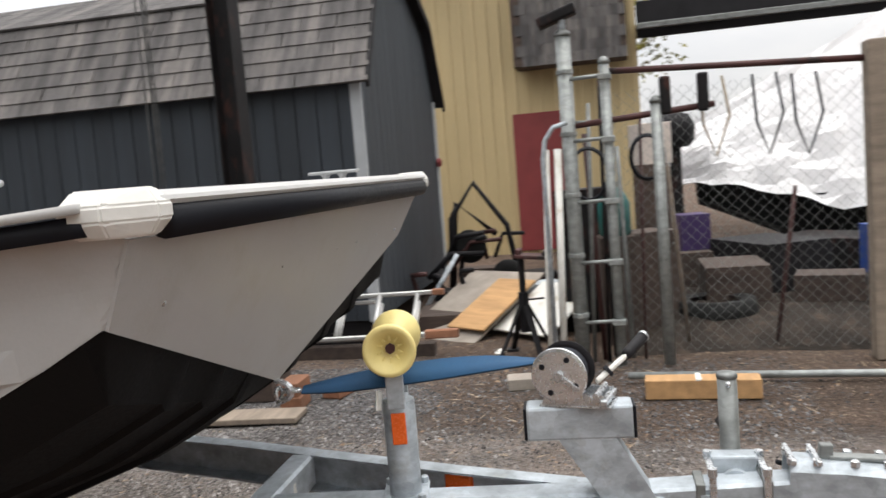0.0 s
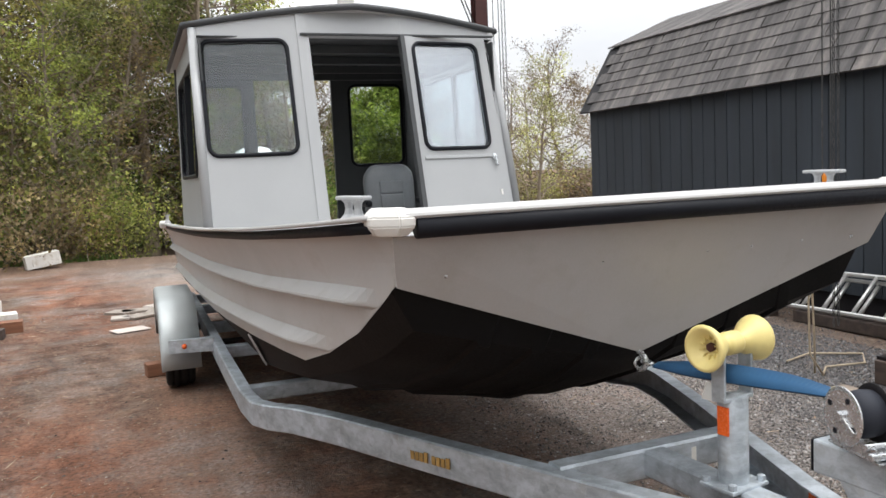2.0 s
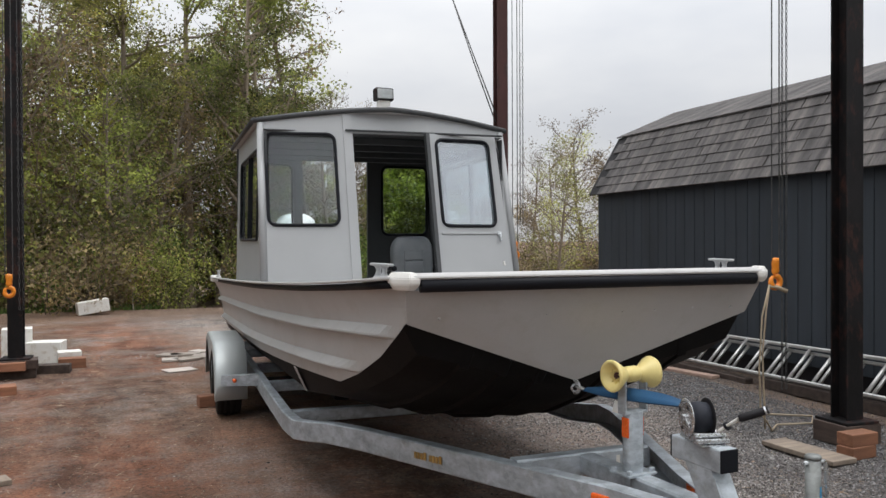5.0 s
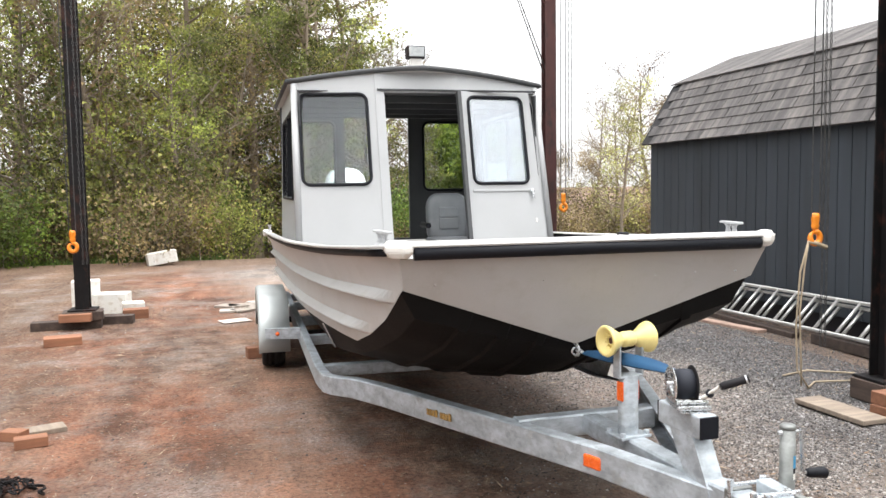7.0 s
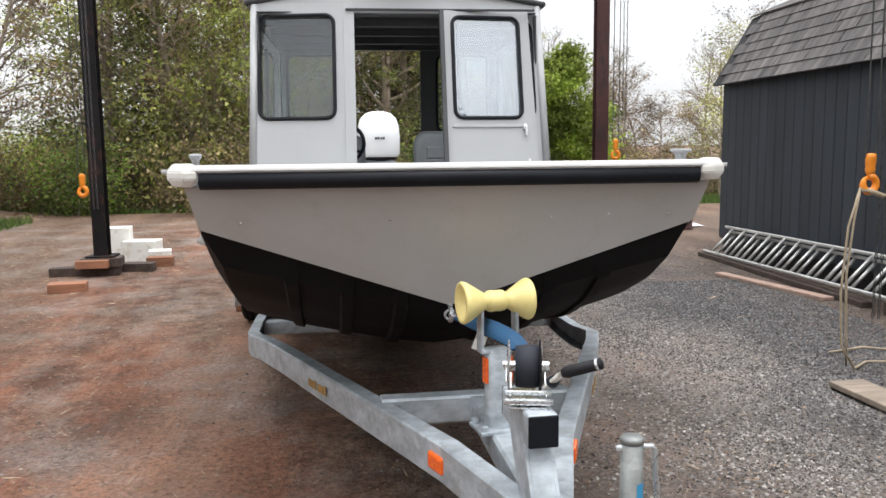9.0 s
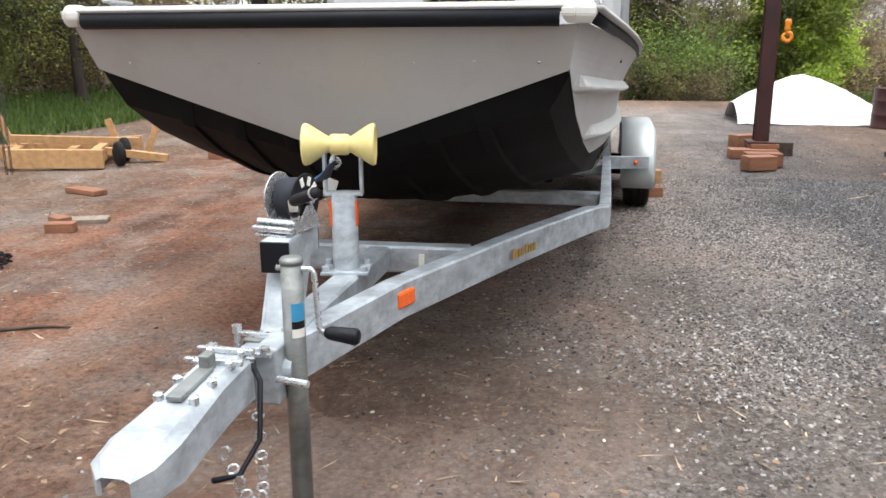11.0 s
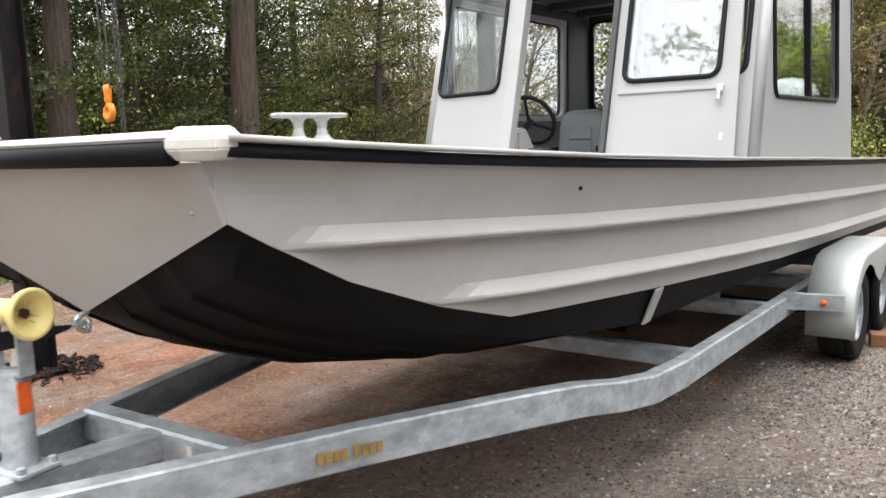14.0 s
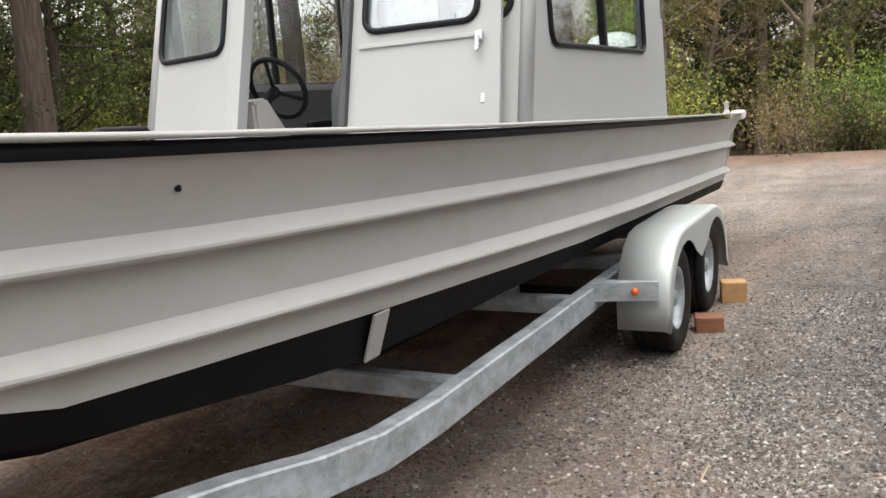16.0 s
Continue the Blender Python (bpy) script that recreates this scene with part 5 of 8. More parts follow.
    for s in (1, -1):
        box(bm, s * 0.056 - 0.005, s * 0.056 + 0.005, -0.022, 0.022, 0.795, 0.965, 0.003, turn)
    box(bm, -0.061, 0.061, -0.022, 0.022, 0.790, 0.802, 0.003, turn)
    part("roller_fork", bm, GALV, trailer)
    mroll = turn @ Matrix.Translation((-0.008, 0.0, 0.948)) @ Euler((0, radians(90), 0)).to_matrix().to_4x4()
    prof = [(0.016, -0.112), (0.048, -0.113), (0.062, -0.110), (0.065, -0.104), (0.062, -0.094), (0.050, -0.074), (0.036, -0.052), (0.026, -0.036), (0.025, -0.031), (0.031, -0.026), (0.033, -0.016), (0.032, 0.0)]
    prof += [(r, -h) for r, h in prof[-2::-1]]
    roller = part("keel_roller", lathe(bmesh.new(), [(0.010, -0.070), (0.020, -0.072), (0.034, -0.086), (0.052, -0.110)] + prof[2:-2] + [(0.052, 0.110), (0.034, 0.086), (0.020, 0.072), (0.010, 0.070)], mroll, 28), ROLLER, trailer, "yellow hourglass bow roller", True)
    for side in (1, -1):
        for k in range(10):
            a = k * math.tau / 10
            part("roller_spoke", new_box(0.020, 0.042, -0.002, 0.002, side * 0.078 - 0.008, side * 0.078 + 0.008, 0, mroll @ Euler((0, 0, a)).to_matrix().to_4x4()), ROLLER, roller)
    part("roller_bolt", lathe(bmesh.new(), [(0.013, -0.082), (0.013, 0.082)], mroll, 6), STEEL_RED, roller, "rusty bolt head")
    for dx, nm in ((-1, "post_reflector"), (1, "post_reflector")):
        part(nm, new_box(dx * 0.0395 - 0.005, dx * 0.0395 + 0.003, -0.018, 0.018, 0.695, 0.775, 0.002, turn), ORANGE, trailer, "orange strip reflector")
    # winch stand
    st = pose(0.118, -0.52, 0, 0, 0, 4)
    part("winch_beam", new_box(-0.038, 0.038, -0.118, 0.135, 0.700, 0.782, 0.007, st), GALV, trailer)
    for y in (-0.120, 0.137):
        part("end_cap", new_box(-0.037, 0.037, y - 0.004, y + 0.004, 0.702, 0.780, 0.003, st), RUBBER, trailer, "black plastic end cap")
    for x in (-0.036, 0.028):
        loop = [(0.06, 0.702), (-0.075, 0.702), (-0.175, 0.525), (-0.050, 0.525)]
        m = st @ Matrix(((0, 1, 0, x), (1, 0, 0, 0), (0, 0, 1, 0), (0, 0, 0, 1)))
        part("stand_cheek", plate(loop, 0.008, m), GALV, trailer)
    loop_m = st @ Matrix.Translation((0, -0.121, 0.613)) @ Euler((radians(-29), 0, 0)).to_matrix().to_4x4()
    part("stand_face", new_box(-0.0275, 0.0275, -0.004, 0.004, -0.10, 0.10, 0, loop_m), GALV, trailer)
    return trailer


def build_winch():
    winch = thing("hand_winch", "zinc-plated hand winch with blue strap bolted on the trailer stand", "winch", (0.118, -0.50, 0.782), rz=-11)
    winch.scale = (0.9, 0.9, 0.9)
    ax = Euler((0, radians(90), 0)).to_matrix().to_4x4()
    drum_m = Matrix.Translation((0, 0.02, 0.085)) @ ax
    part("drum", lathe(bmesh.new(), [(0.058, -0.035), (0.062, 0.0), (0.058, 0.035)], drum_m, 24), STRAP_DARK, winch, "dark webbing wound on the drum", True)
    for x in (-0.054, 0.034):
        part("flange", lathe(bmesh.new(), [(0.012, x - 0.003), (0.066, x - 0.003), (0.074, x - 0.001), (0.076, x + 0.001), (0.074, x + 0.003), (0.012, x + 0.003)], drum_m, 32), CHROME if x < 0 else TRIM_DARK, winch)
    for k in range(4):
        a = k * math.tau / 4 + 0.5
        part("flange_hole", lathe(bmesh.new(), [(0.008, -0.0585), (0.008, -0.056)], drum_m @ Matrix.Translation((0.05 * math.cos(a), 0.05 * math.sin(a), 0)), 8), RUBBER, winch)
    for a in (0.6, 1.2, 1.9):
        part("label_mark", new_box(0.0375, 0.0390, 0.040, 0.066, -0.008, 0.008, 0, Matrix.Translation((0, 0.02, 0.085)) @ Euler((a, 0, 0)).to_matrix().to_4x4()), FOAM, winch, "worn white marking")
    part("axle_bolt", lathe(bmesh.new(), [(0.014, -0.070), (0.014, 0.060)], drum_m, 6), ZINC, winch)
    part("tie_bar", new_box(-0.062, -0.058, -0.06, 0.0, -0.007, 0.007, 0.0015, Matrix.Translation((0, 0.02, 0.085)) @ Euler((radians(35), 0, 0)).to_matrix().to_4x4()), ZINC, winch)
    for s in (1, -1):
        m = Matrix(((0, 1, 0, s * 0.048 - 0.0015), (1, 0, 0, 0), (0, 0, 1, 0), (0, 0, 0, 1)))
        loop = [(-0.10, 0.0), (0.075, 0.0), (0.068, 0.02), (0.035, 0.070), (0.008, 0.070), (-0.03, 0.036), (-0.10, 0.034)]
        part("side_plate", plate(loop, 0.003, m), ZINC, winch)
    part("base_plate", new_box(-0.052, 0.052, -0.11, 0.08, 0.0, 0.005, 0.001), ZINC, winch)
    part("cross_bolt", new_tube([(-0.062, -0.075, 0.035), (0.062, -0.075, 0.035)], 0.008, 8), ZINC, winch)
    part("pawl", new_box(-0.066, 0.066, -0.105, -0.085, 0.010, 0.026, 0.004), ZINC, winch)
    foot, elbow, tip = Vector((0.048, -0.055, 0.046)), Vector((0.088, -0.128, 0.108)), Vector((0.185, -0.166, 0.146))
    # flat crank arm, coloured plain white
    part("crank_arm", sweep(bmesh.new(), [foot, foot.lerp(elbow, 0.5), elbow], rect_profile(0.024, 0.012, 0.003)), FOAM, winch, "flat white crank arm")
    part("crank_boss", new_tube([foot.lerp(elbow, 0.36), foot.lerp(elbow, 0.46)], 0.017, 10), RUBBER, winch)
    part("crank_grip", new_tube([elbow, elbow.lerp(tip, 0.12), tip], [0.012, 0.016, 0.015], 12), TRIM_DARK, winch, "dark crank grip", True)
    part("grip_ring", new_tube([elbow.lerp(tip, 0.88), elbow.lerp(tip, 0.94)], 0.017, 12), ZINC, winch, "bright steel ring")
    for y, z in ((0.055, 0.02), (-0.06, 0.025)):
        bm = lathe(bmesh.new(), [(0.009, 0.0), (0.009, 0.006)], Matrix.Translation((-0.052, y, z)) @ Euler((0, radians(-90), 0)).to_matrix().to_4x4(), 8)
        part("bolt", bm, ZINC, winch)
    # the strap runs under the roller to the bow eye
    strap = thing("winch_strap", "blue webbing strap hooked from winch to bow eye", "strap", (0.06, -0.1, 0.85))
    bm = bmesh.new()
    path = [(0.118, -0.42, 0.888), (0.118, -0.30, 0.886), (0.098, -0.18, 0.880), (0.076, -0.05, 0.870), (0.045, 0.06, 0.862), (0.015, 0.15, 0.858)]
    width = [0.025, 0.020, 0.010, 0.006, 0.008, 0.010]
    up = [0.0, -0.015, -0.023, -0.024, -0.018, -0.006]
    slots = [tuple(p) + (w, u) for p, w, u in zip(path, width, up)]
    for _ in range(3):
        soft = [tuple(0.75 * a + 0.25 * b for a, b in zip(p, q)) if k == 0 else tuple(0.25 * a + 0.75 * b for a, b in zip(p, q)) for p, q in zip(slots, slots[1:]) for k in (0, 1)]
        slots = [slots[0]] + soft + [slots[-1]]
    rows = [[(x - w, y, z + u), (x - w, y, z + u - 0.003), (x + w, y, z - u - 0.003), (x + w, y, z - u), (x - w, y, z + u)] for x, y, z, w, u in slots]
    loft(bm, rows)
    bmesh.ops.remove_doubles(bm, verts=bm.verts, dist=0.0001)
    bmesh.ops.translate(bm, vec=(-0.06, 0.1, -0.85), verts=bm.verts)
    part("webbing", bm, STRAP, strap, "", True)
    # thin dark layer paints the shade on the strap's underside
    bm = bmesh.new()
    loft(bm, [[(x - w - 0.06, y + 0.1, z + u - 0.854), (x + w - 0.06, y + 0.1, z - u - 0.854)] for x, y, z, w, u in slots])
    thicken(bm, 0.0008)
    part("strap_backing", bm, STRAP_DARK, strap, "dark layer painting the shade under the strap", True)
    bm = bmesh.new()
    tube(bm, [(0.006 + 0.010 * math.cos(a), 0.176 + 0.024 * math.sin(a), 0.858) for a in np.linspace(0, math.tau, 16, endpoint=False)], 0.0055, 8, closed=True)
    tube(bm, [(0.018 * math.cos(a), 0.205, 0.852 + 0.016 * math.sin(a)) for a in np.linspace(0, math.tau, 12, endpoint=False)], 0.005, 8, closed=True)
    bmesh.ops.translate(bm, vec=(-0.06, 0.1, -0.85), verts=bm.verts)
    part("snap_hook", bm, ZINC, strap, "bright steel snap hook", True)
    part("strap_tag", new_box(0.000, 0.035, 0.070, 0.074, -0.060, -0.012, 0, pose(0, 0, 0, 0, 20, 0)), FOAM, strap, "small white label")


def build_jack_and_coupler(trailer):
    jack = thing("tongue_jack", "galvanised tubular tongue jack with black crank handle", "jack", (0.262, -0.87, 0.0))
    part("outer_tube", new_tube([(0, 0, 0.22), (0, 0, 0.80)], 0.0240, 18), GALV_OLD, jack, "", True)
    part("inner_tube", new_tube([(0, 0, 0.02), (0, 0, 0.40)], 0.020, 16), GALV_OLD, jack, "", True)
    part("foot_plate", new_box(-0.09, 0.09, -0.09, 0.09, 0.0, 0.02, 0.004), GALV, jack)
    part("top_cap", lathe(bmesh.new(), [(0.0250, 0.795), (0.0260, 0.802), (0.022, 0.809), (0.004, 0.811)], Matrix.Identity(4), 18), GALV_OLD, jack, "", True)
    for z0, z1, mt in ((0.672, 0.712, LABEL_BLUE), (0.655, 0.6715, TRIM_DARK), (0.635, 0.6545, FOAM)):
        bm = bmesh.new()
        arc = [(0.0246 * math.cos(a), 0.0246 * math.sin(a)) for a in np.radians(np.linspace(-80, -5, 9))]
        loft(bm, [[(x, y, z0) for x, y in arc], [(x, y, z1) for x, y in arc]])
        part("label", bm, mt, jack, "blue and white maker's label")
    crank = part("crank", new_tube([(-0.034, 0, 0.785), (0.045, 0, 0.785), (0.050, 0, 0.775), (0.057, 0.0, 0.655), (0.063, 0, 0.646), (0.09, 0, 0.644)], 0.0065, 8), ZINC, jack, "", True)
    part("grip", new_tube([(0.070, 0, 0.645), (0.080, 0, 0.644), (0.140, 0, 0.639), (0.146, 0, 0.639)], [0.010, 0.015, 0.019, 0.014], 14), RUBBER, crank, "black plastic crank grip", True)
    bm = bmesh.new()
    box(bm, -0.075, -0.02, -0.055, 0.055, 0.49, 0.62, 0.006)
    tube(bm, [(-0.09, 0, 0.555), (0.0, 0, 0.555)], 0.036, 16)
    part("swivel_mount", bm, GALV, jack)
    for y in (-0.06, 0.06):
        bm = bmesh.new()
        box(bm, -0.17, -0.03, y - 0.008, y + 0.008, 0.603, 0.612, 0.002)
        box(bm, -0.17, -0.160, y - 0.008, y + 0.008, 0.49, 0.612, 0.002)
        clamp = part("clamp_plate", bm, ZINC, jack)
        for x in (-0.165, -0.045):
            part("clamp_bolt", lathe(bmesh.new(), [(0.012, 0.606), (0.012, 0.625)], Matrix.Translation((x, y, 0)), 6), ZINC, clamp)
    part("plunger", new_tube([(-0.02, -0.06, 0.555), (0.055, -0.075, 0.555)], 0.008, 8), ZINC, jack)
    # raised bands and the ring mount on the tongue
    for y, z in ((-0.78, 0.535), (-0.93, 0.544)):
        part("tongue_band", new_box(-0.047, 0.047, -0.011, 0.011, -0.046, 0.049, 0.003, pose(0.147, y, z, 2.5, 0, 1)), GALV_OLD, trailer)
    part("mount_ring", lathe(bmesh.new(), [(0.036, -0.012), (0.042, -0.012), (0.042, 0.012), (0.036, 0.012), (0.036, -0.012)], Matrix.Translation((0.216, -0.93, 0.52)) @ Euler((0, radians(90), 0)).to_matrix().to_4x4(), 20, False), ZINC, jack, "bright swivel ring")
    # coupler
    c = pose(0.158, -1.10, 0.575, 3, 0, 0)
    bm = bmesh.new()
    rows = []
    for y, w, h in ((0.12, 0.050, 0.050), (0.0, 0.050, 0.050), (-0.10, 0.058, 0.046), (-0.20, 0.066, 0.044), (-0.27, 0.058, 0.036), (-0.30, 0.030, 0.018)):
        rows.append([c @ Vector(p) for p in ((-w, y, -h), (-w, y, h * 0.6), (-w * 0.65, y, h), (w * 0.65, y, h), (w, y, h * 0.6), (w, y, -h))])
    loft(bm, rows)
    bmesh.ops.recalc_face_normals(bm, faces=bm.faces)
    bmesh.ops.solidify(bm, geom=list(bm.faces), thickness=0.006)
    coup = part("coupler", bm, GALV, trailer, "bright worn ball coupler")
    bm = bmesh.new()
    box(bm, -0.016, 0.016, -0.10, 0.03, 0.048, 0.060, 0.004, c)
    box(bm, -0.012, 0.012, 0.02, 0.05, 0.05, 0.085, 0.004, c)
    part("latch_lever", bm, GALV_OLD, coup)
    for y in (0.06, 0.115):
        strap_bar = part("clamp_strap", new_box(-0.062, 0.062, y - 0.006, y + 0.006, 0.050, 0.062, 0.002, c), ZINC, coup)
    for y in (0.06, 0.115, -0.02, -0.09):
        for x in (-0.058, 0.058):
            part("coupler_bolt", lathe(bmesh.new(), [(0.011, -0.008), (0.011, 0.006), (0.006, 0.009)], c @ Matrix.Translation((x * 0.6, y, 0.052)), 6), ZINC, coup)
    bm = bmesh.new()
    tube(bm, [(0.205, -0.97, 0.60), (0.235, -1.00, 0.58), (0.245, -1.04, 0.47), (0.225, -1.10, 0.42), (0.20, -1.16, 0.44)], 0.006, 8)
    part("wiring", bm, RUBBER, coup, "black trailer wiring", True)
    bm = bmesh.new()
    for k in range(14):
        a = k / 13
        p = Vector((0.225 + 0.03 * math.sin(a * 3), -1.00 - 0.16 * a, 0.50 - 0.16 * math.sin(a * math.pi)))
        ax = Euler((radians(90 * (k % 2)), radians(20), 0)).to_matrix()
        tube(bm, [p + ax @ Vector((0.010 * math.cos(t), 0.016 * math.sin(t), 0)) for t in np.linspace(0, math.tau, 8, endpoint=False)], 0.003, 5, closed=True)
    tagged(part("safety_chain", bm, ZINC, coup, "loose zinc safety chain"), kind="stuff")
    part("maker_label", new_box(0.205, 0.285, 0.3145, 0.3175, 0.452, 0.512, 0.001), FOAM, trailer, "small white maker's label")


trailer = build_trailer()
build_winch()
build_jack_and_coupler(trailer)

# ---- gantry posts, hoists and yard things ----
def build_post(at, label, material, blocks):
    post = thing("gantry_post", label, "steel post", at, "gantry posts")
    bm = bmesh.new()
    for y in (-0.077, 0.065):
        box(bm, -0.076, 0.076, y, y + 0.012, 0.12, 5.8, 0.002)
    box(bm, -0.006, 0.006, -0.067, 0.067, 0.12, 5.8)
    part("column", bm, material, post)
    part("foot", new_box(-0.15, 0.15, -0.15, 0.15, 0.10, 0.122, 0.004), material, post)
    return post


def chain_line(bm, a, b, links, r=0.0032):
    a, b = Vector(a), Vector(b)
    d = (b - a) / links
    turn = d.to_track_quat("Y", "Z").to_matrix()
    for k in range(links):
        c = a + d * (k + 0.5)
        spin = turn @ Euler((0, radians(90 * (k % 2)), 0)).to_matrix()
        tube(bm, [c + spin @ Vector((0.0085 * math.cos(t), d.length * 0.62 * math.sin(t), 0)) for t in np.linspace(0, math.tau, 6, endpoint=False)], r, 4, closed=True)


def build_hoist(at, hook_z, label, loop_low=None, lean=(0, 0)):
    """Chain falls hanging from the gantry with an orange hook block."""
    h = thing("chain_hoist", label, "chain hoist", (*at, hook_z), "chain hoists")
    top = 5.83 - hook_z
    bm = bmesh.new()
    for dx in (-0.035, 0.035):
        tube(bm, [(dx, 0, 0.05), (dx + lean[0] * 0.3, lean[1] * 0.3, top)], 0.0055, 6)
    part("load_chain", bm, CHAIN, h)
    bm = bmesh.new()
    low = loop_low if loop_low is not None else 0.5
    chain_line(bm, (0.09, 0.03, low), (0.09, 0.03, 2.6), int((2.6 - low) / 0.045))
    chain_line(bm, (0.13, 0.03, low), (0.13, 0.03, 2.6), int((2.6 - low) / 0.045))
    tube(bm, [(0.09, 0.03, 2.6), (0.09, 0.03, top)], 0.0045, 5)
    tube(bm, [(0.13, 0.03, 2.6), (0.13, 0.03, top)], 0.0045, 5)
    part("hand_chain", bm, CHAIN, h)
    bm = bmesh.new()
    lathe(bm, [(0.014, 0.075), (0.030, 0.070), (0.034, 0.045), (0.033, 0.012), (0.028, -0.004), (0.033, -0.022), (0.027, -0.045), (0.018, -0.055)], Matrix.Diagonal((1.0, 0.7, 1.0, 1)), 14)
    block = part("hook_block", bm, HOOK_ORANGE, h, "orange painted hook block", True)
    bm = new_tube([(0, 0, -0.045), (0, 0, -0.062)] + [(0.042 * math.cos(a), 0, -0.110 + 0.046 * math.sin(a)) for a in np.linspace(math.radians(95), math.radians(-245), 16)], [0.016] * 2 + [0.023] * 12 + [0.020, 0.017, 0.013, 0.009], 8)
    part("hook", bm, HOOK_ORANGE, block, "", True)
    return h


def beam_on_top(a, b):
    ob = thing("gantry_beam", "dark steel beam across the tops of the gantry posts", "steel beam", (a[0], a[1], 5.8), "gantry beams")
    d = Vector((b[0] - a[0], b[1] - a[1], 0))
    bm = bmesh.new()
    for z in (0.0, 0.188):
        sweep(bm, [(0, 0, z + 0.006), tuple(d + Vector((0, 0, z + 0.006)))], rect_profile(0.14, 0.012, 0.002))
    sweep(bm, [(0, 0, 0.1), tuple(d + Vector((0, 0, 0.1)))], rect_profile(0.012, 0.18, 0.002))
    part("girder", bm, STEEL_DARK, ob)


P1, P2, P3, P4 = (-3.23, 7.08), (-2.80, 1.40), (2.60, 7.15), (3.06, 1.76)
build_post((*P1, 0.10), "dark rusty steel gantry post standing on timber cribbing", STEEL_DARK, True)
build_post((*P2, -0.10), "dark rusty steel gantry post with chain heaped at its foot", STEEL_DARK, False)
build_post((*P3, 0.05), "rust-red steel gantry post standing on timber blocks", STEEL_RED, True)
build_post((*P4, 0.05), "dark rusty steel gantry post beside a wooden board", STEEL_DARK, True)
for a, b in ((P1, P2), (P3, P4), (P1, P3), (P2, P4)):
    beam_on_top(a, b)
build_hoist((2.775, 2.17), 1.27, "orange hoist hook with hanging chains near the shed", -0.95)
build_hoist((2.75, 7.02), 1.40, "orange hoist hook hanging by the rust-red post", 0.3)
build_hoist((-3.19, 6.43), 1.09, "orange hoist hook hanging by the cribbed post", -0.3)
build_hoist((-3.02, 2.14), 1.72, "orange hoist hook hanging over the clay", -1.3)


def rope_on_hook():
    ob = thing("rope", "tan rope hanging from the hoist hook to the ground", "rope", (2.72, 2.17, 0.0))
    bm = bmesh.new()
    tube(bm, [(0.0, 0.0, 1.14), (-0.03, 0.0, 0.95), (-0.05, 0.02, 0.6), (-0.03, 0.02, 0.2), (0.0, 0.05, 0.02)], 0.0075, 6)
    tube(bm, [(0.0, 0.0, 1.14), (-0.06, 0.01, 0.9), (-0.08, 0.02, 0.5), (-0.04, 0.05, 0.15), (0.02, 0.0, 0.02)], 0.0075, 6)
    tube(bm, [(0.02, 0.0, 0.014), (0.2, 0.15, 0.014), (0.5, 0.1, 0.014), (0.7, 0.3, 0.014), (0.4, 0.5, 0.014), (0.1, 0.4, 0.014)], 0.0075, 6)
    tube(bm, [(0.0, 0.0, 1.13), (0.06, -0.02, 1.115), (0.13, -0.04, 1.085)], 0.016, 6)
    part("strand", bm, ROPE, ob, "", True)


rope_on_hook()


def guy_line():
    ob = thing("guy_line", "steel guy cables with a red turnbuckle tied to a post", "cable", (2.50, 7.08, 3.05))
    top = Vector((-0.45, 0.45, 1.75))
    buckle = part("turnbuckle", new_tube([top, top + Vector((-0.02, 0.02, 0.10)), top + Vector((-0.05, 0.04, 0.22))], [0.03, 0.045, 0.02], 10), STEEL_RED, ob, "small red turnbuckle", True)
    for dx in (0.0, 0.05):
        part("cable", new_tube([(dx, 0, 0), top * 0.5 + Vector((dx * 0.7, 0, -0.03)), top], 0.008, 6), CHAIN, ob, "", True)
    part("stay", new_tube([top + Vector((-0.05, 0.04, 0.22)), top + Vector((-0.35, 0.25, 1.15))], 0.008, 6), CHAIN, ob, "", True)


guy_line()


def timber(name, label, size, at, rz, material, category="timber block", group="", rx=0, ry=0):
    l, w, h = size
    ob = tagged(part(name, new_box(-l / 2, l / 2, -w / 2, w / 2, 0, h, 0.006), material), label, category, group)
    ob.matrix_basis = pose(*at, rx, ry, rz)
    return ob


# cribbing under the posts
for k, (x, y, z, l, w, h, rz, mt) in enumerate([
        (-3.40, 7.00, 0.0, 0.75, 0.16, 0.10, 4, WOOD_DARK), (-3.05, 7.25, 0.0, 0.7, 0.16, 0.10, -3, WOOD_DARK), (-3.23, 7.05, 0.10, 0.44, 0.30, 0.10, 8, WOOD_DARK),
        (-3.28, 6.86, 0.10, 0.34, 0.12, 0.09, 2, WOOD_RED), (2.50, 6.98, 0.0, 0.5, 0.22, 0.10, 3, WOOD_RED), (2.72, 7.30, 0.0, 0.5, 0.2, 0.15, -5, WOOD_DARK), (2.62, 7.12, 0.10, 0.30, 0.28, 0.05, 2, WOOD_RED),
        (3.06, 1.76, 0.0, 0.34, 0.30, 0.15, 2, WOOD_DARK)]):
    timber("crib_block", "dark weathered timber cribbing block under a post" if mt is WOOD_DARK else "reddish timber block beside a post foot", (l, w, h), (x, y, z), rz, mt, "timber block", "cribbing")
timber("timber_block", "reddish cut timber block lying on the clay", (0.36, 0.20, 0.09), (-3.24, 5.95, 0.0), 12, WOOD_RED)
for x, y, z, rz in ((2.78, 1.40, 0.0, 8), (2.80, 1.41, 0.085, 3), (3.05, 1.20, 0.0, -12)):
    timber("timber_block", "reddish cut timber block stacked by the near post", (0.24, 0.13, 0.085), (x, y, z), rz, WOOD_RED, "timber block", "stacked blocks")
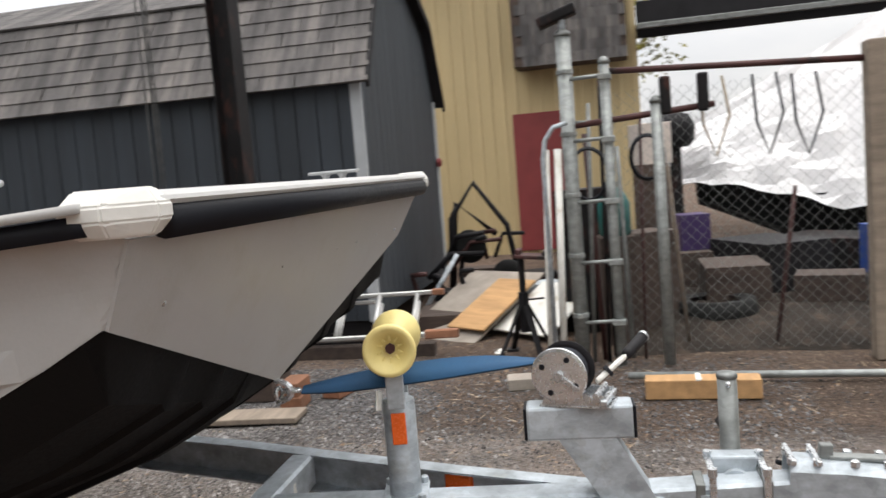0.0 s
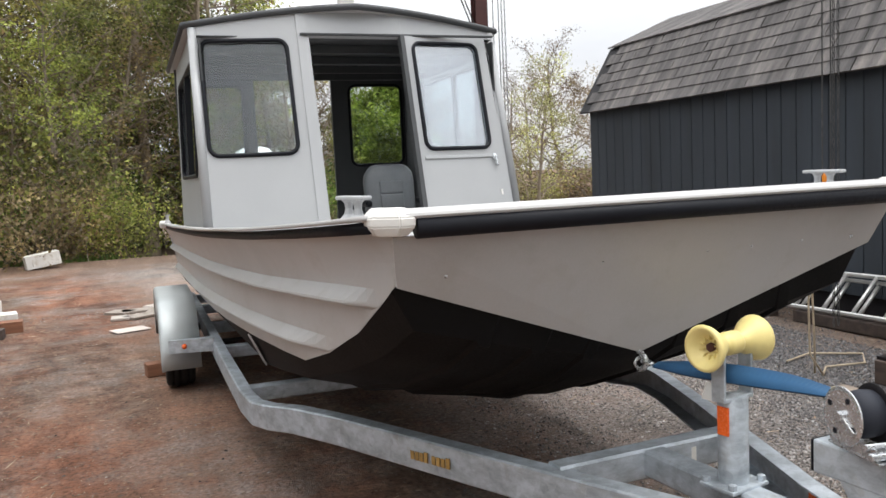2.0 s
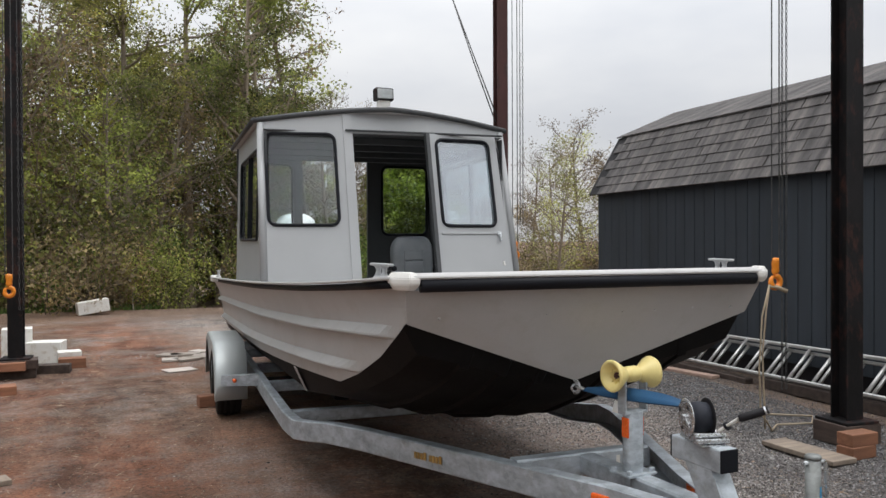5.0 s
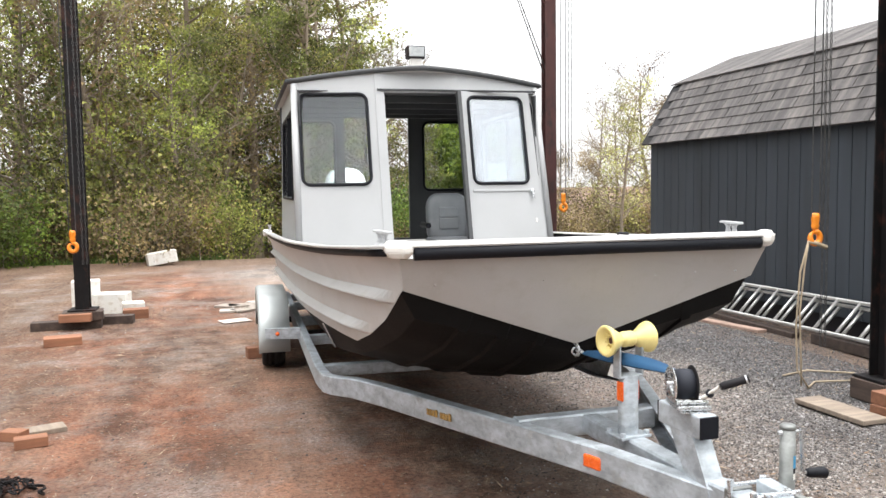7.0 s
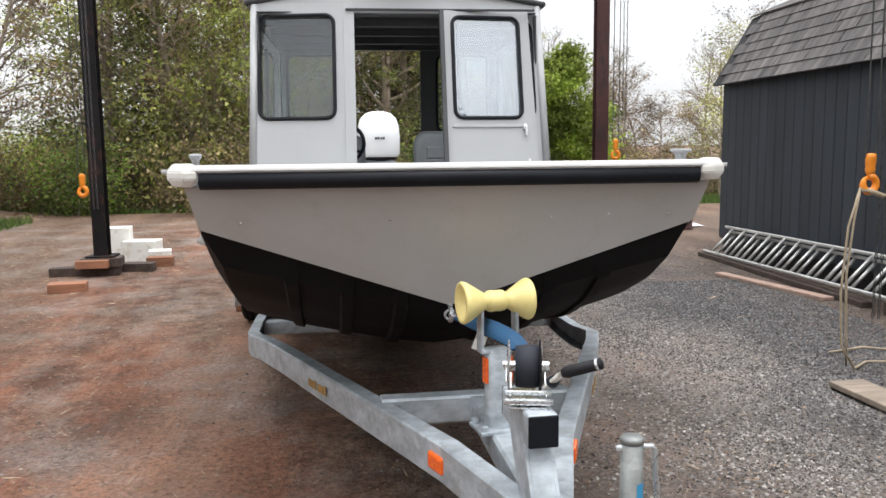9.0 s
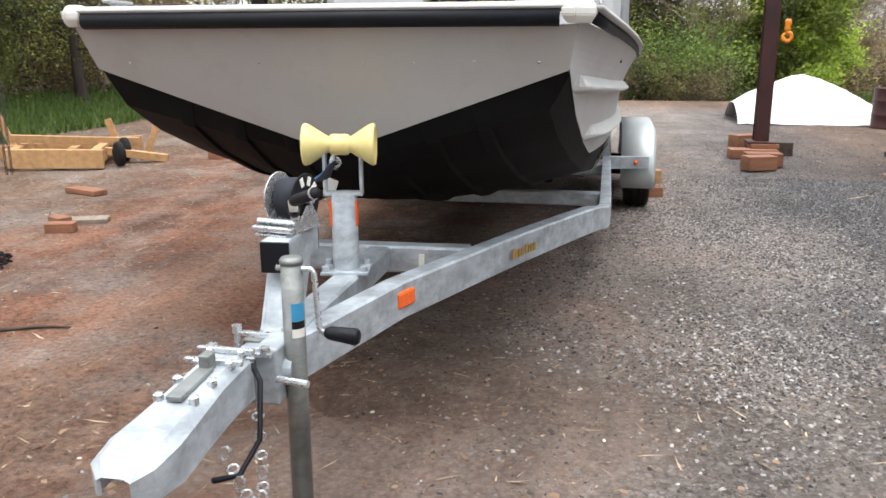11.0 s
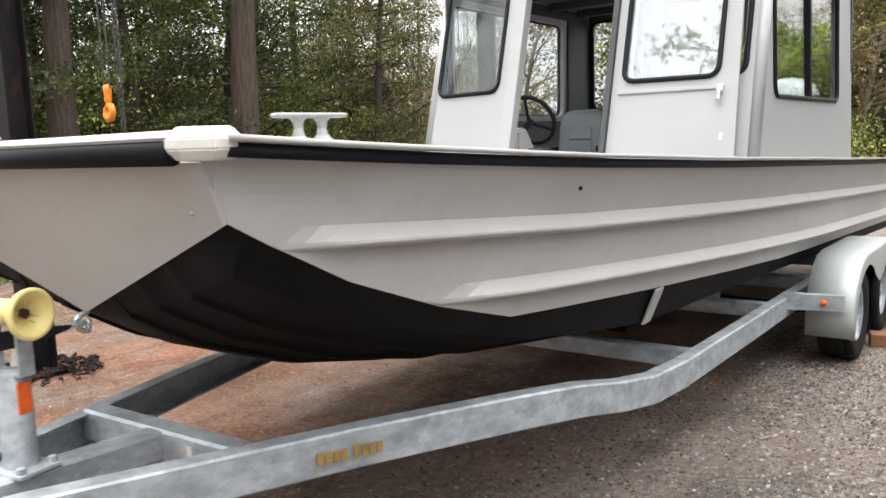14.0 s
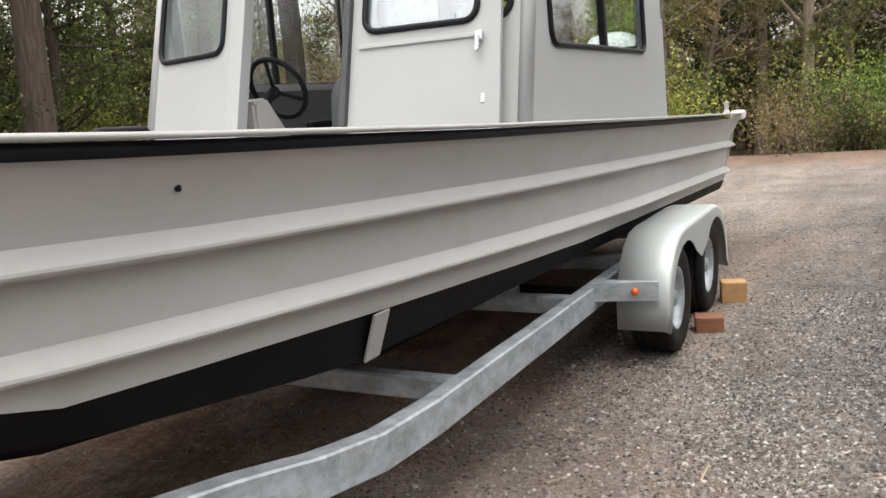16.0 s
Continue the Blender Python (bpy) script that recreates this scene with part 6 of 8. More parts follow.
timber("ground_board", "weathered board lying flat on the gravel by a post", (0.62, 0.22, 0.035), (2.53, 1.58, 0.0), 94, WOOD_GREY, "board")
for x, y, s, l in ((1.375, 4.70, 0.09, 0.15), (1.40, 5.36, 0.13, 0.15)):
    timber("wheel_chock", "fresh-cut timber chock against a trailer tyre", (l, 0.12, s), (x - 0.05, y, ground_height(x, y) - 0.005), 15, WOOD_RAW if y > 5 else WOOD_RED, "chock", "wheel chocks")
timber("wheel_chock", "reddish timber chock against a trailer tyre", (0.20, 0.12, 0.10), (-1.30, 4.72, 0.0), 10, WOOD_RED, "chock", "wheel chocks")
for x, y, rz, l in ((2.42, 6.1, 20, 0.30), (2.50, 6.35, 5, 0.36), (2.60, 8.1, 35, 0.4)):
    timber("timber_block", "reddish cut timber block lying on the gravel", (l, 0.18, 0.14), (x, y, 0.0), rz, WOOD_RED, "timber block", "loose blocks")

# white foam blocks and other litter beyond the cribbed post
for x, y, z, l, w, h, rz in ((-3.42, 8.35, 0.0, 0.34, 0.3, 0.42, 8), (-3.08, 8.20, 0.0, 0.42, 0.32, 0.26, -6), (-2.78, 7.86, 0.0, 0.26, 0.24, 0.17, 10)):
    timber("foam_block", "white foam block standing on the ground", (l, w, h), (x, y, z), rz, FOAM, "foam block", "foam blocks")
timber("timber_block", "reddish cut timber block by white foam", (0.30, 0.2, 0.12), (-2.72, 7.60, 0.0), 5, WOOD_RED)
timber("white_crate", "dirty white block lying at the edge of the woods", (0.60, 0.32, 0.25), (-3.07, 15.1, 0.045), 14, FOAM, "block", "", 0, -8)
timber("paper_sheet", "damp cardboard sheet lying on the clay", (0.34, 0.26, 0.006), (-1.52, 6.9, 0.012), 20, PAPER, "paper sheet")
for k in range(7):
    timber("rubble_piece", "pale broken slab lying on the gravel", (0.2 + 0.09 * (k % 3), 0.22, 0.03), (-1.62 + 0.19 * (k % 4), 7.75 + 0.28 * (k // 2) * 0.8, 0.0), 37 * k, PALE_SLAB if k % 3 == 0 else SLAB, "rubble", "pale rubble")

for k, (x, y, rz, l) in enumerate(((-3.45, 3.7, -20, 0.4),)):
    timber("scrap_board", "short reddish scrap board on the clay", (l, 0.13, 0.045), (x, y, 0.0), rz, WOOD_RED, "board", "scrap boards")
for x, y, rz, l, w in ((-2.95, 1.12, 20, 0.55, 0.26), (-3.25, 0.85, 5, 0.6, 0.3)):
    timber("stone_slab", "flat pale stone slab by the post foot", (l, w, 0.045), (x, y, 0.0), rz, SLAB, "slab", "slabs")

for x, y, z, rz, l in ((-2.72, 2.36, 0.0, 15, 0.19), (-2.86, 2.54, 0.0, -25, 0.15)):
    timber("broken_brick", "broken reddish brick lying on the clay", (l, 0.10, 0.065), (x, y, z), rz, WOOD_RED, "brick", "broken bricks")
stick = tagged(part("fallen_stick", new_tube([(0, 0, 0.012), (0.16, 0.07, 0.016), (0.30, 0.10, 0.012)], [0.010, 0.008, 0.004], 7), WOOD_DARK, None, "", True), "thin dark fallen stick lying on the clay", "stick")
stick.matrix_basis = pose(-1.72, 0.52, 0.0)

timber("split_board", "weathered split board lying on the clay", (0.34, 0.15, 0.035), (-2.75, 2.65, 0.0), 22, WOOD_GREY, "board")


def chain_heap():
    ob = thing("chain_heap", "rusty chain heaped round the post foot", "chain", (P2[0], P2[1], 0.0))
    bm = bmesh.new()
    for k in range(190):
        a, r = rng.uniform(0, math.tau), 0.14 + 0.22 * rng.random()
        c = Vector((r * math.cos(a), r * math.sin(a), 0.012 + 0.07 * rng.random() * (0.4 - r) / 0.3))
        e = Euler(tuple(rng.uniform(-0.8, 0.8, 2)) + (rng.uniform(0, 6),)).to_matrix()
        tube(bm, [c + e @ Vector((0.013 * math.cos(t), 0.023 * math.sin(t), 0)) for t in np.linspace(0, math.tau, 7, endpoint=False)], 0.0055, 4, closed=True)
    tagged(part("chain_tangle", bm, STEEL_DARK, ob), kind="stuff")


chain_heap()


def lumber_cradle():
    ob = thing("lumber_cradle", "fresh lumber cradle knocked together from sawn boards", "lumber frame", (-4.75, 5.20, 0.0), rz=24)
    for x0, x1, y0, y1, z0, z1, tilt in ((-0.45, 0.48, -0.44, -0.36, 0.02, 0.21, 2), (-0.95, 0.75, 0.52, 0.60, 0.05, 0.19, -3), (-0.48, -0.39, -0.36, 0.52, 0.04, 0.20, 0), (0.36, 0.45, -0.36, 0.52, 0.04, 0.20, 0),
                                         (0.0, 0.09, -0.36, 0.52, 0.0, 0.14, 0), (-0.55, 0.75, 0.16, 0.25, 0.20, 0.28, 3), (0.30, 1.05, -0.05, 0.04, 0.16, 0.24, 9)):
        part("board", new_box(x0, x1, y0, y1, z0, z1, 0.004, pose(0, 0, 0, 0, tilt, 0)), WOOD_RAW, ob)
    for x, y, lean, h in ((-0.95, 0.62, 14, 0.72), (-0.60, 0.62, -20, 0.74), (0.55, 0.30, -16, 0.40), (0.82, 0.35, 22, 0.36)):
        part("brace", new_box(-0.035, 0.035, -0.02, 0.02, 0.0, h, 0.004, pose(x, y, 0.06, 0, lean, 0)), WOOD_RAW, ob)
    for y in (-0.30, 0.10):
        part("wheel", lathe(bmesh.new(), [(0.02, -0.03), (0.10, -0.035), (0.13, -0.02), (0.13, 0.02), (0.10, 0.035), (0.02, 0.03)], Matrix.Translation((0.62, y, 0.13)) @ Euler((0, radians(90), radians(30))).to_matrix().to_4x4(), 16), TYRE, ob, "small black wheel", True)


lumber_cradle()
for k in range(7):
    timber("black_beam", "dark tarred beam lying in a pile on the clay", (1.75 - 0.12 * (k % 3), 0.13, 0.11), (-5.95 + 0.15 * (k % 4) + 0.04 * (k // 4), 3.85 - 0.07 * (k % 4), 0.112 * (k // 4)), 56 + 2.5 * (k % 3), TRIM_DARK, "beam", "tarred beams")
timber("foam_slab", "white foam slab lying on tarred beams", (0.95, 0.42, 0.12), (-6.25, 4.05, 0.225), 48, FOAM, "foam slab")


# ---- ladder and plank by the shed ----
def build_ladder():
    lad = thing("aluminium_ladder", "long aluminium extension ladder lying on its side against the shed", "ladder", (0, 0, 0))
    low = lambda y: Vector((4.00, y, 0.075 + 0.016 * (7.28 - y)))
    high = lambda y: Vector((4.28, y, 0.370 + 0.013 * (7.28 - y)))
    y0, y1 = 0.82, 7.28
    for f in (low, high):
        part("stile", beam([f(y0), f(y1)], 0.030, 0.036), ALUMINIUM, lad)
    part("stile_end", beam([low(y0 + 0.03), low(y0 - 0.22)], 0.060, 0.065), WOOD_RED, lad, "reddish wooden block on the end of the rail")
    part("stile_end", beam([high(y0 + 0.02), high(y0 - 0.07)], 0.045, 0.050), WOOD_RED, lad, "reddish wooden block on the end of the rail")
    back = Vector((0.048, 0.0, -0.046))
    for f in (low, high):
        inner = (f(3.0) - (low(3.0) + high(3.0)) / 2) * -0.12
        part("stile", beam([f(y0 + 0.5) + back * 0.8 + inner, f(y1 - 0.06) + back * 0.8 + inner], 0.026, 0.032), ALUMINIUM, lad)
    for y in np.arange(y0 + 0.14, y1, 0.305):
        for shift, slim in ((Vector(), 0.0), (back, 0.10)):
            a, b = low(y) + shift, high(y) + shift
            part("rung", new_tube([a.lerp(b, slim), b.lerp(a, slim)], 0.0175, 8), ALUMINIUM, lad, "", True)
    return lad


build_ladder()
timber("plank", "reddish plank lying on the gravel beside the ladder", (1.56, 0.12, 0.035), (3.71, 5.08, 0.0), 102.3, WOOD_PINK, "plank")
# dark bars along the ground under the ladder
timber("skid_timber", "dark timber skid under the end of the ladder", (2.9, 0.11, 0.10), (4.05, 2.25, 0.0), 91, WOOD_DARK, "timber")
timber("skid_timber", "dark bar on the ground under the ladder", (3.4, 0.10, 0.055), (4.00, 5.65, 0.0), 90, WOOD_DARK, "timber")

# ---- the gambrel shed ----
def build_shed():
    x0, x1, y0, y1 = 4.50, 7.53, 1.36, 7.60
    base, eave, kink, ridge = 0.20, 2.20, 2.99, 3.45
    run = 0.41
    shed = thing("garden_shed", "dark blue-black barn shed with a grey shingled gambrel roof", "shed", (x0, y0, 0.0), rz=1.5)
    inv = Matrix.Translation((-x0, -y0, 0))

    def put(name, bm, mat, parent=shed, label=""):
        bmesh.ops.transform(bm, matrix=inv, verts=bm.verts)
        return part(name, bm, mat, parent, label)

    long_wall = put("wall", new_box(x0 + 0.012, x0 + 0.08, y0 + 0.02, y1 - 0.02, base, eave + 0.02), TRIM_DARK, shed, "dark vertical board wall")
    put("wall", new_box(x1 - 0.08, x1 - 0.012, y0 + 0.02, y1 - 0.02, base, eave + 0.02), SIDING)
    xm = (x0 + x1) / 2
    gable = [(x0 + 0.02, base), (x1 - 0.02, base), (x1 - 0.02, eave), (x1 - run, kink - 0.04), (xm, ridge - 0.05), (x0 + run, kink - 0.04), (x0 + 0.02, eave)]
    end_wall = put("gable_wall", plate(gable, 0.07, Matrix.Translation((0, y0 + 0.012, 0))), TRIM_DARK)
    put("gable_wall", plate(gable, 0.07, Matrix.Translation((0, y1 - 0.082, 0))), SIDING)
    for x in (x0 + 0.3, xm, x1 - 0.3):
        put("skid", new_box(x - 0.06, x + 0.06, y0 + 0.05, y1 - 0.05, -0.02, base, 0.005), WOOD_DARK)
    # added dark strip stands in for the shade under the shed
    put("skirt_board", new_box(x0 + 0.03, x0 + 0.06, y0 + 0.05, y1 - 0.05, -0.02, base + 0.02, 0.004), TRIM_DARK, shed, "dark board standing in for the shade under the long wall")
    # boards of the long wall and of the gable
    n = 34
    w = (y1 - y0) / n
    for k in range(n):
        bm = new_box(x0 - 0.004, x0 + 0.012, y0 + k * w + 0.004, y0 + (k + 1) * w - 0.004, base + 0.01, eave + 0.01, 0.004)
        put("siding_board", bm, SIDING, long_wall)
    n = 16
    w = (x1 - x0) / n
    for k in range(n):
        a, b = x0 + k * w + 0.004, x0 + (k + 1) * w - 0.004
        top = lambda x: float(np.interp(x, [x0, x0 + run, xm, x1 - run, x1], [eave, kink, ridge, kink, eave])) - 0.05
        bm = plate([(a, base + 0.01), (b, base + 0.01), (b, top(b)), (a, top(a))], 0.016, Matrix.Translation((0, y0 - 0.004, 0)))
        put("siding_board", bm, SIDING, end_wall)
    put("corner_trim", new_box(x0 - 0.016, x0 + 0.02, y0 - 0.018, y0 + 0.075, base, eave, 0.004), TRIM_GREY, shed, "pale grey corner board")
    put("corner_trim", new_box(x1 - 0.08, x1 + 0.02, y0 - 0.018, y0 + 0.02, base, eave, 0.004), TRIM_GREY, shed, "pale grey corner board")
    # roof decks
    pts = [(x0 - 0.10, eave - 0.05), (x0 + run, kink), (xm, ridge), (x1 - run, kink), (x1 + 0.10, eave - 0.05)]
    for (ax, az), (bx, bz) in zip(pts, pts[1:]):
        bm = bmesh.new()
        sl = Vector((bx - ax, 0, bz - az)).normalized()
        nn = Vector((-sl.z, 0, sl.x))
        flat = [Vector(p) for p in ((ax, y0 - 0.10, az), (bx, y0 - 0.10, bz), (bx, y1 + 0.10, bz), (ax, y1 + 0.10, az))]
        vs = [bm.verts.new(p - nn * 0.002) for p in flat] + [bm.verts.new(p - nn * 0.03) for p in flat]
        for f in ((0, 1, 2, 3), (7, 6, 5, 4), (0, 4, 5, 1), (1, 5, 6, 2), (2, 6, 7, 3), (3, 7, 4, 0)):
            bm.faces.new([vs[i] for i in f])
        bmesh.ops.recalc_face_normals(bm, faces=bm.faces)
        put("roof", bm, TRIM_DARK)
    roof = shed.children[-4]
    # dark barge boards on the near gable
    for (ax, az), (bx, bz) in zip(pts, pts[1:]):
        put("barge_board", sweep(bmesh.new(), [(ax, y0 - 0.105, az - 0.01), (bx, y0 - 0.105, bz - 0.01)], rect_profile(0.03, 0.10, 0.004)), TRIM_DARK)
    # red lamp on the gable corner
    put("gable_reflector", lathe(bmesh.new(), [(0.05, 0), (0.05, 0.03), (0.03, 0.05)], Matrix.Translation((x1 - 0.10, y0 - 0.02, 1.50)) @ Euler((radians(90), 0, 0)).to_matrix().to_4x4(), 14), RED_DOOR, shed, "round red reflector")
    # shingles: every tab on the steep near slope is a piece
    lo, hi = Vector((x0 - 0.112, 0, eave - 0.065)), Vector((x0 + run, 0, kink + 0.005))
    d = (hi - lo)
    rows = 7
    step = d / rows
    nrm = Vector((-d.z, 0, d.x)).normalized()
    tab = 0.31
    proto = {}
    for variant in range(4):
        bm = bmesh.new()
        wv, ln = (tab - 0.004 - 0.003 * variant) * (0.5 if variant == 3 else 1.0), d.length / rows + 0.02
        pr = [(0, -wv / 2, 0.013 + 0.002 * variant), (0, wv / 2, 0.013), (ln, wv / 2, 0.002), (ln, -wv / 2, 0.002)]
        top = [bm.verts.new((a, b, c)) for a, b, c in pr]
        bot = [bm.verts.new((a, b, -0.004)) for a, b, c in pr]
        bm.faces.new(top)
        for i in range(4):
            bm.faces.new((top[i], bot[i], bot[(i + 1) % 4], top[(i + 1) % 4]))
        me = bpy.data.meshes.new("shingle")
        bm.to_mesh(me)
        bm.free()
        me.materials.append(SHINGLE)
        proto[variant] = me
    basis = Matrix((d.normalized(), Vector((0, 1, 0)), nrm)).transposed().to_4x4()
    for r in range(rows):
        start = y0 - 0.118
        starts = [(start, 3)] if r % 2 else []
        starts += [(start + (c + (0.5 if r % 2 else 0.0)) * tab, int(rng.integers(3))) for c in range(int((y1 - y0 + 0.2) / tab))]
        for left, variant in starts:
            y = left + (tab / 4 if variant == 3 else tab / 2) + (rng.uniform(-0.006, 0.006) if left > start + 0.01 else 0.0)
            ob = new("shingle", proto[variant])
            ob.parent = roof
            ob.matrix_basis = inv @ Matrix.Translation(lo + step * r + Vector((0, y, 0)) + nrm * 0.004) @ basis
    # upper slope, seen only edge-on: courses joined in one part
    bm = bmesh.new()
    up = Vector((xm - x0 - run, 0, ridge - kink)).normalized()
    un = Vector((-up.z, 0, up.x))
    for r in range(8):
        p = Vector((x0 + run - 0.03, 0, kink)) + up * (0.137 * r)
        m = Matrix((up, Vector((0, 1, 0)), un)).transposed().to_4x4()
        box(bm, 0, 0.15, y0 - 0.10, y1 + 0.10, 0.0, 0.016 - 0.001 * (r % 2), 0, Matrix.Translation(p + un * 0.003) @ m)
    put("upper_shingles", bm, SHINGLE)
    return shed


build_shed()

# ---- fence, clutter and buildings on the shed's near side ----
FENCE_X = 3.60


def build_fence():
    fence = thing("chain_link_fence", "galvanised chain-link fence with pipe posts and rails", "fence", (FENCE_X, -1.4, 0.0))
    loc = lambda y: y + 1.4
    for y, z, r in ((-0.33, 2.18, 0.048), (-0.58, 1.98, 0.034), (-0.89, 1.70, 0.036)):
        part("pipe_post", new_tube([(0, loc(y), -0.05), (0, loc(y), z)], r, 14), GALV_FENCE, fence, "", True)
        part("post_cap", lathe(bmesh.new(), [(r * 1.15, 0.0), (r * 1.1, 0.02), (r * 0.5, 0.045)], Matrix.Translation((0, loc(y), z)), 14), GALV_OLD, fence, "", True)
    for z in (0.35, 0.75, 1.15, 1.55, 1.95):
        part("band", lathe(bmesh.new(), [(0.050, -0.016), (0.056, -0.013), (0.056, 0.013), (0.050, 0.016)], Matrix.Translation((0, loc(-0.33), z)), 14), GALV_FENCE, fence)
        part("clamp", new_box(-0.085, -0.045, loc(-0.33) - 0.012, loc(-0.33) + 0.012, z - 0.013, z + 0.013, 0.003), GALV_FENCE, fence)
        part("tie_rod", new_tube([(-0.03, loc(-0.36), z - 0.05), (-0.03, loc(-0.60), z - 0.045)], 0.013, 8), GALV_FENCE, fence, "", True)
        part("fence_clip", new_box(-0.055, 0.02, loc(-0.58) - 0.045, loc(-0.58) + 0.045, z - 0.075, z - 0.035, 0.006), GALV_FENCE, fence)
    part("wood_post", new_box(-0.07, 0.07, loc(-2.28), loc(-2.12), 0.0, 1.95, 0.01), WOOD_GREY, fence, "weathered square wooden post")
    for (y0, z0), (y1, z1), r in (((-0.60, 1.93), (-2.12, 1.85), 0.021), ((-0.35, 1.60), (-1.25, 1.66), 0.021), ((-0.35, 1.62), (-0.62, 1.60), 0.016)):
        part("rail", new_tube([(0.01, loc(y0), z0), (0.01, loc(y1), z1)], r, 10), STEEL_RED if r > 0.02 else GALV_OLD, fence, "", True)
    part("bottom_rail", new_tube([(-0.45, loc(-0.62), 0.045), (-0.60, loc(-3.4), 0.045)], 0.022, 10), GALV_FENCE, fence, "", True)
    bm = bmesh.new()
    y0, y1, z0, z1 = -2.12, -0.60, 0.08, 1.80
    step = 0.075
    for sgn in (1, -1):
        c = y0 - (z1 - z0)
        while c < y1 + (z1 - z0):
            pts = []
            for z in (z0, z1):
                pts.append((c + sgn * (z - z0), z))
            (ya, za), (yb, zb) = pts
            k = (zb - za) / (yb - ya)
            lo_y, hi_y = max(min(ya, yb), y0), min(max(ya, yb), y1)
            if hi_y > lo_y:
                tube(bm, [(0.03, loc(lo_y), za + k * (lo_y - ya)), (0.03, loc(hi_y), za + k * (hi_y - ya))], 0.0011, 3)
            c += step
    tagged(part("wire_mesh", bm, GALV_OLD, fence, "diamond wire mesh"), kind="stuff")
    for k, (y, z) in enumerate(((-1.30, 1.83), (-1.62, 1.82), (-1.85, 1.80))):
        bm = bmesh.new()
        tube(bm, [(0.03, loc(y), z), (0.05, loc(y) - 0.04, z - 0.25), (0.05, loc(y) + 0.05, z - 0.5), (0.04, loc(y) + 0.12, z - 0.3), (0.03, loc(y) + 0.14, z)], 0.009, 6)
        part("hanging_cord", bm, RUBBER if k else ROPE, fence, "loop of cord hung on the rail", True)
    for y in (-0.95, -1.18):
        part("hanging_clamp", new_box(-0.03, 0.03, loc(y) - 0.035, loc(y) + 0.035, 1.62, 1.86, 0.015), STEEL_DARK, fence)


build_fence()


def small_camera_on_post():
    ob = thing("floodlight_head", "small grey fixture on top of the fence post", "fixture", (FENCE_X, -0.33, 2.22))
    part("body", new_box(-0.06, 0.06, -0.13, 0.13, 0.06, 0.13, 0.015, pose(0, 0, 0, -18, 0, 0)), STEEL_DARK, ob)
    part("arm", new_tube([(0, 0, -0.01), (0, 0, 0.09)], 0.02, 10), GALV, ob)


small_camera_on_post()
for y in (-0.145, -0.225):
    p = tagged(part("pvc_pipe", new_tube([(0, 0, 0), (0.03, -0.05, 1.46)], 0.024, 12), FOAM, None, "", True), "cream plastic pipe leaning on the fence post", "pipe", "leaning pipes")
    p.matrix_basis = pose(FENCE_X - 0.08, y + 0.02, 0.0)
p = tagged(part("bent_pipe", new_tube([(0, 0, 0), (0, 0, 1.40), (0, -0.02, 1.52), (0, -0.08, 1.60), (0, -0.17, 1.62)], 0.016, 10), GALV, None, "", True), "grey bent pipe beside the fence post", "pipe")
p.matrix_basis = pose(FENCE_X - 0.10, -0.16, 0.0)
timber("wood_crate", "brown wooden pallet board with straps by the fence", (0.62, 0.14, 0.11), (2.84, -1.02, 0.0), 88, WOOD_RAW, "pallet")
for dy in (-0.16, 0.02):
    timber("strap_band", "pale strap round a wooden pallet board", (0.03, 0.146, 0.004), (2.84, -1.02 + dy, 0.11), 88, FOAM, "strap", "pallet straps")


def jack_stand():
    ob = thing("jack_stand", "black steel jack stand with a rusty saddle standing on the ground", "jack stand", (3.95, 0.09, 0.0))
    ob.scale = (0.9, 0.9, 0.9)
    part("column", new_tube([(0, 0, 0.20), (0, 0, 0.52)], 0.042, 12), TRIM_DARK, ob)
    part("ratchet_bar", new_tube([(0, 0, 0.50), (0, 0, 0.80)], 0.027, 10), TRIM_DARK, ob)
    for k in range(4):
        a = k * math.tau / 4 + 0.6
        part("leg", beam([(0.03 * math.cos(a), 0.03 * math.sin(a), 0.42), (0.24 * math.cos(a), 0.24 * math.sin(a), 0.02)], 0.05, 0.035), TRIM_DARK, ob)
        part("foot", new_box(-0.05, 0.05, -0.05, 0.05, 0.0, 0.02, 0.004, pose(0.25 * math.cos(a), 0.25 * math.sin(a), 0)), TRIM_DARK, ob)
    saddle = part("saddle", new_box(-0.10, 0.10, -0.13, 0.13, 0.795, 0.825, 0.008, pose(0, 0, 0, 6, 0, 0)), STEEL_RED, ob)
    for y in (-0.11, 0.10):
        part("saddle_horn", new_box(-0.09, 0.09, y - 0.02, y + 0.02, 0.825, 0.865, 0.008, pose(0, 0, 0, 6, 0, 0)), STEEL_RED, saddle)
    part("handle", new_tube([(-0.02, 0, 0.46), (-0.03, -0.17, 0.47)], 0.009, 6), TRIM_DARK, ob)


def crumpled(name, label, category, at, size, material, seed, rz=0):
    """A small rumpled heap of thin sheet: an uneven flattened lump with sharp folds."""
    r = np.random.default_rng(seed)
    bm = bmesh.new()
    bmesh.ops.create_icosphere(bm, subdivisions=3, radius=1.0)
    offset = r.uniform(0, 50, 3)
    for v in bm.verts:
        n = v.co.normalized()
        f = 1.0 + 0.55 * noise.noise(Vector(tuple(n * 1.6)) + Vector(tuple(offset))) + 0.30 * abs(noise.noise(Vector(tuple(n * 4.2)) + Vector(tuple(offset))))
        v.co = Vector((n.x * size[0] * f, n.y * size[1] * f, max(0.0, size[2] * (n.z * f + 0.55))))
    ob = tagged(part(name, bm, material), label, category)
    ob.matrix_basis = pose(*at, 0, 0, rz)


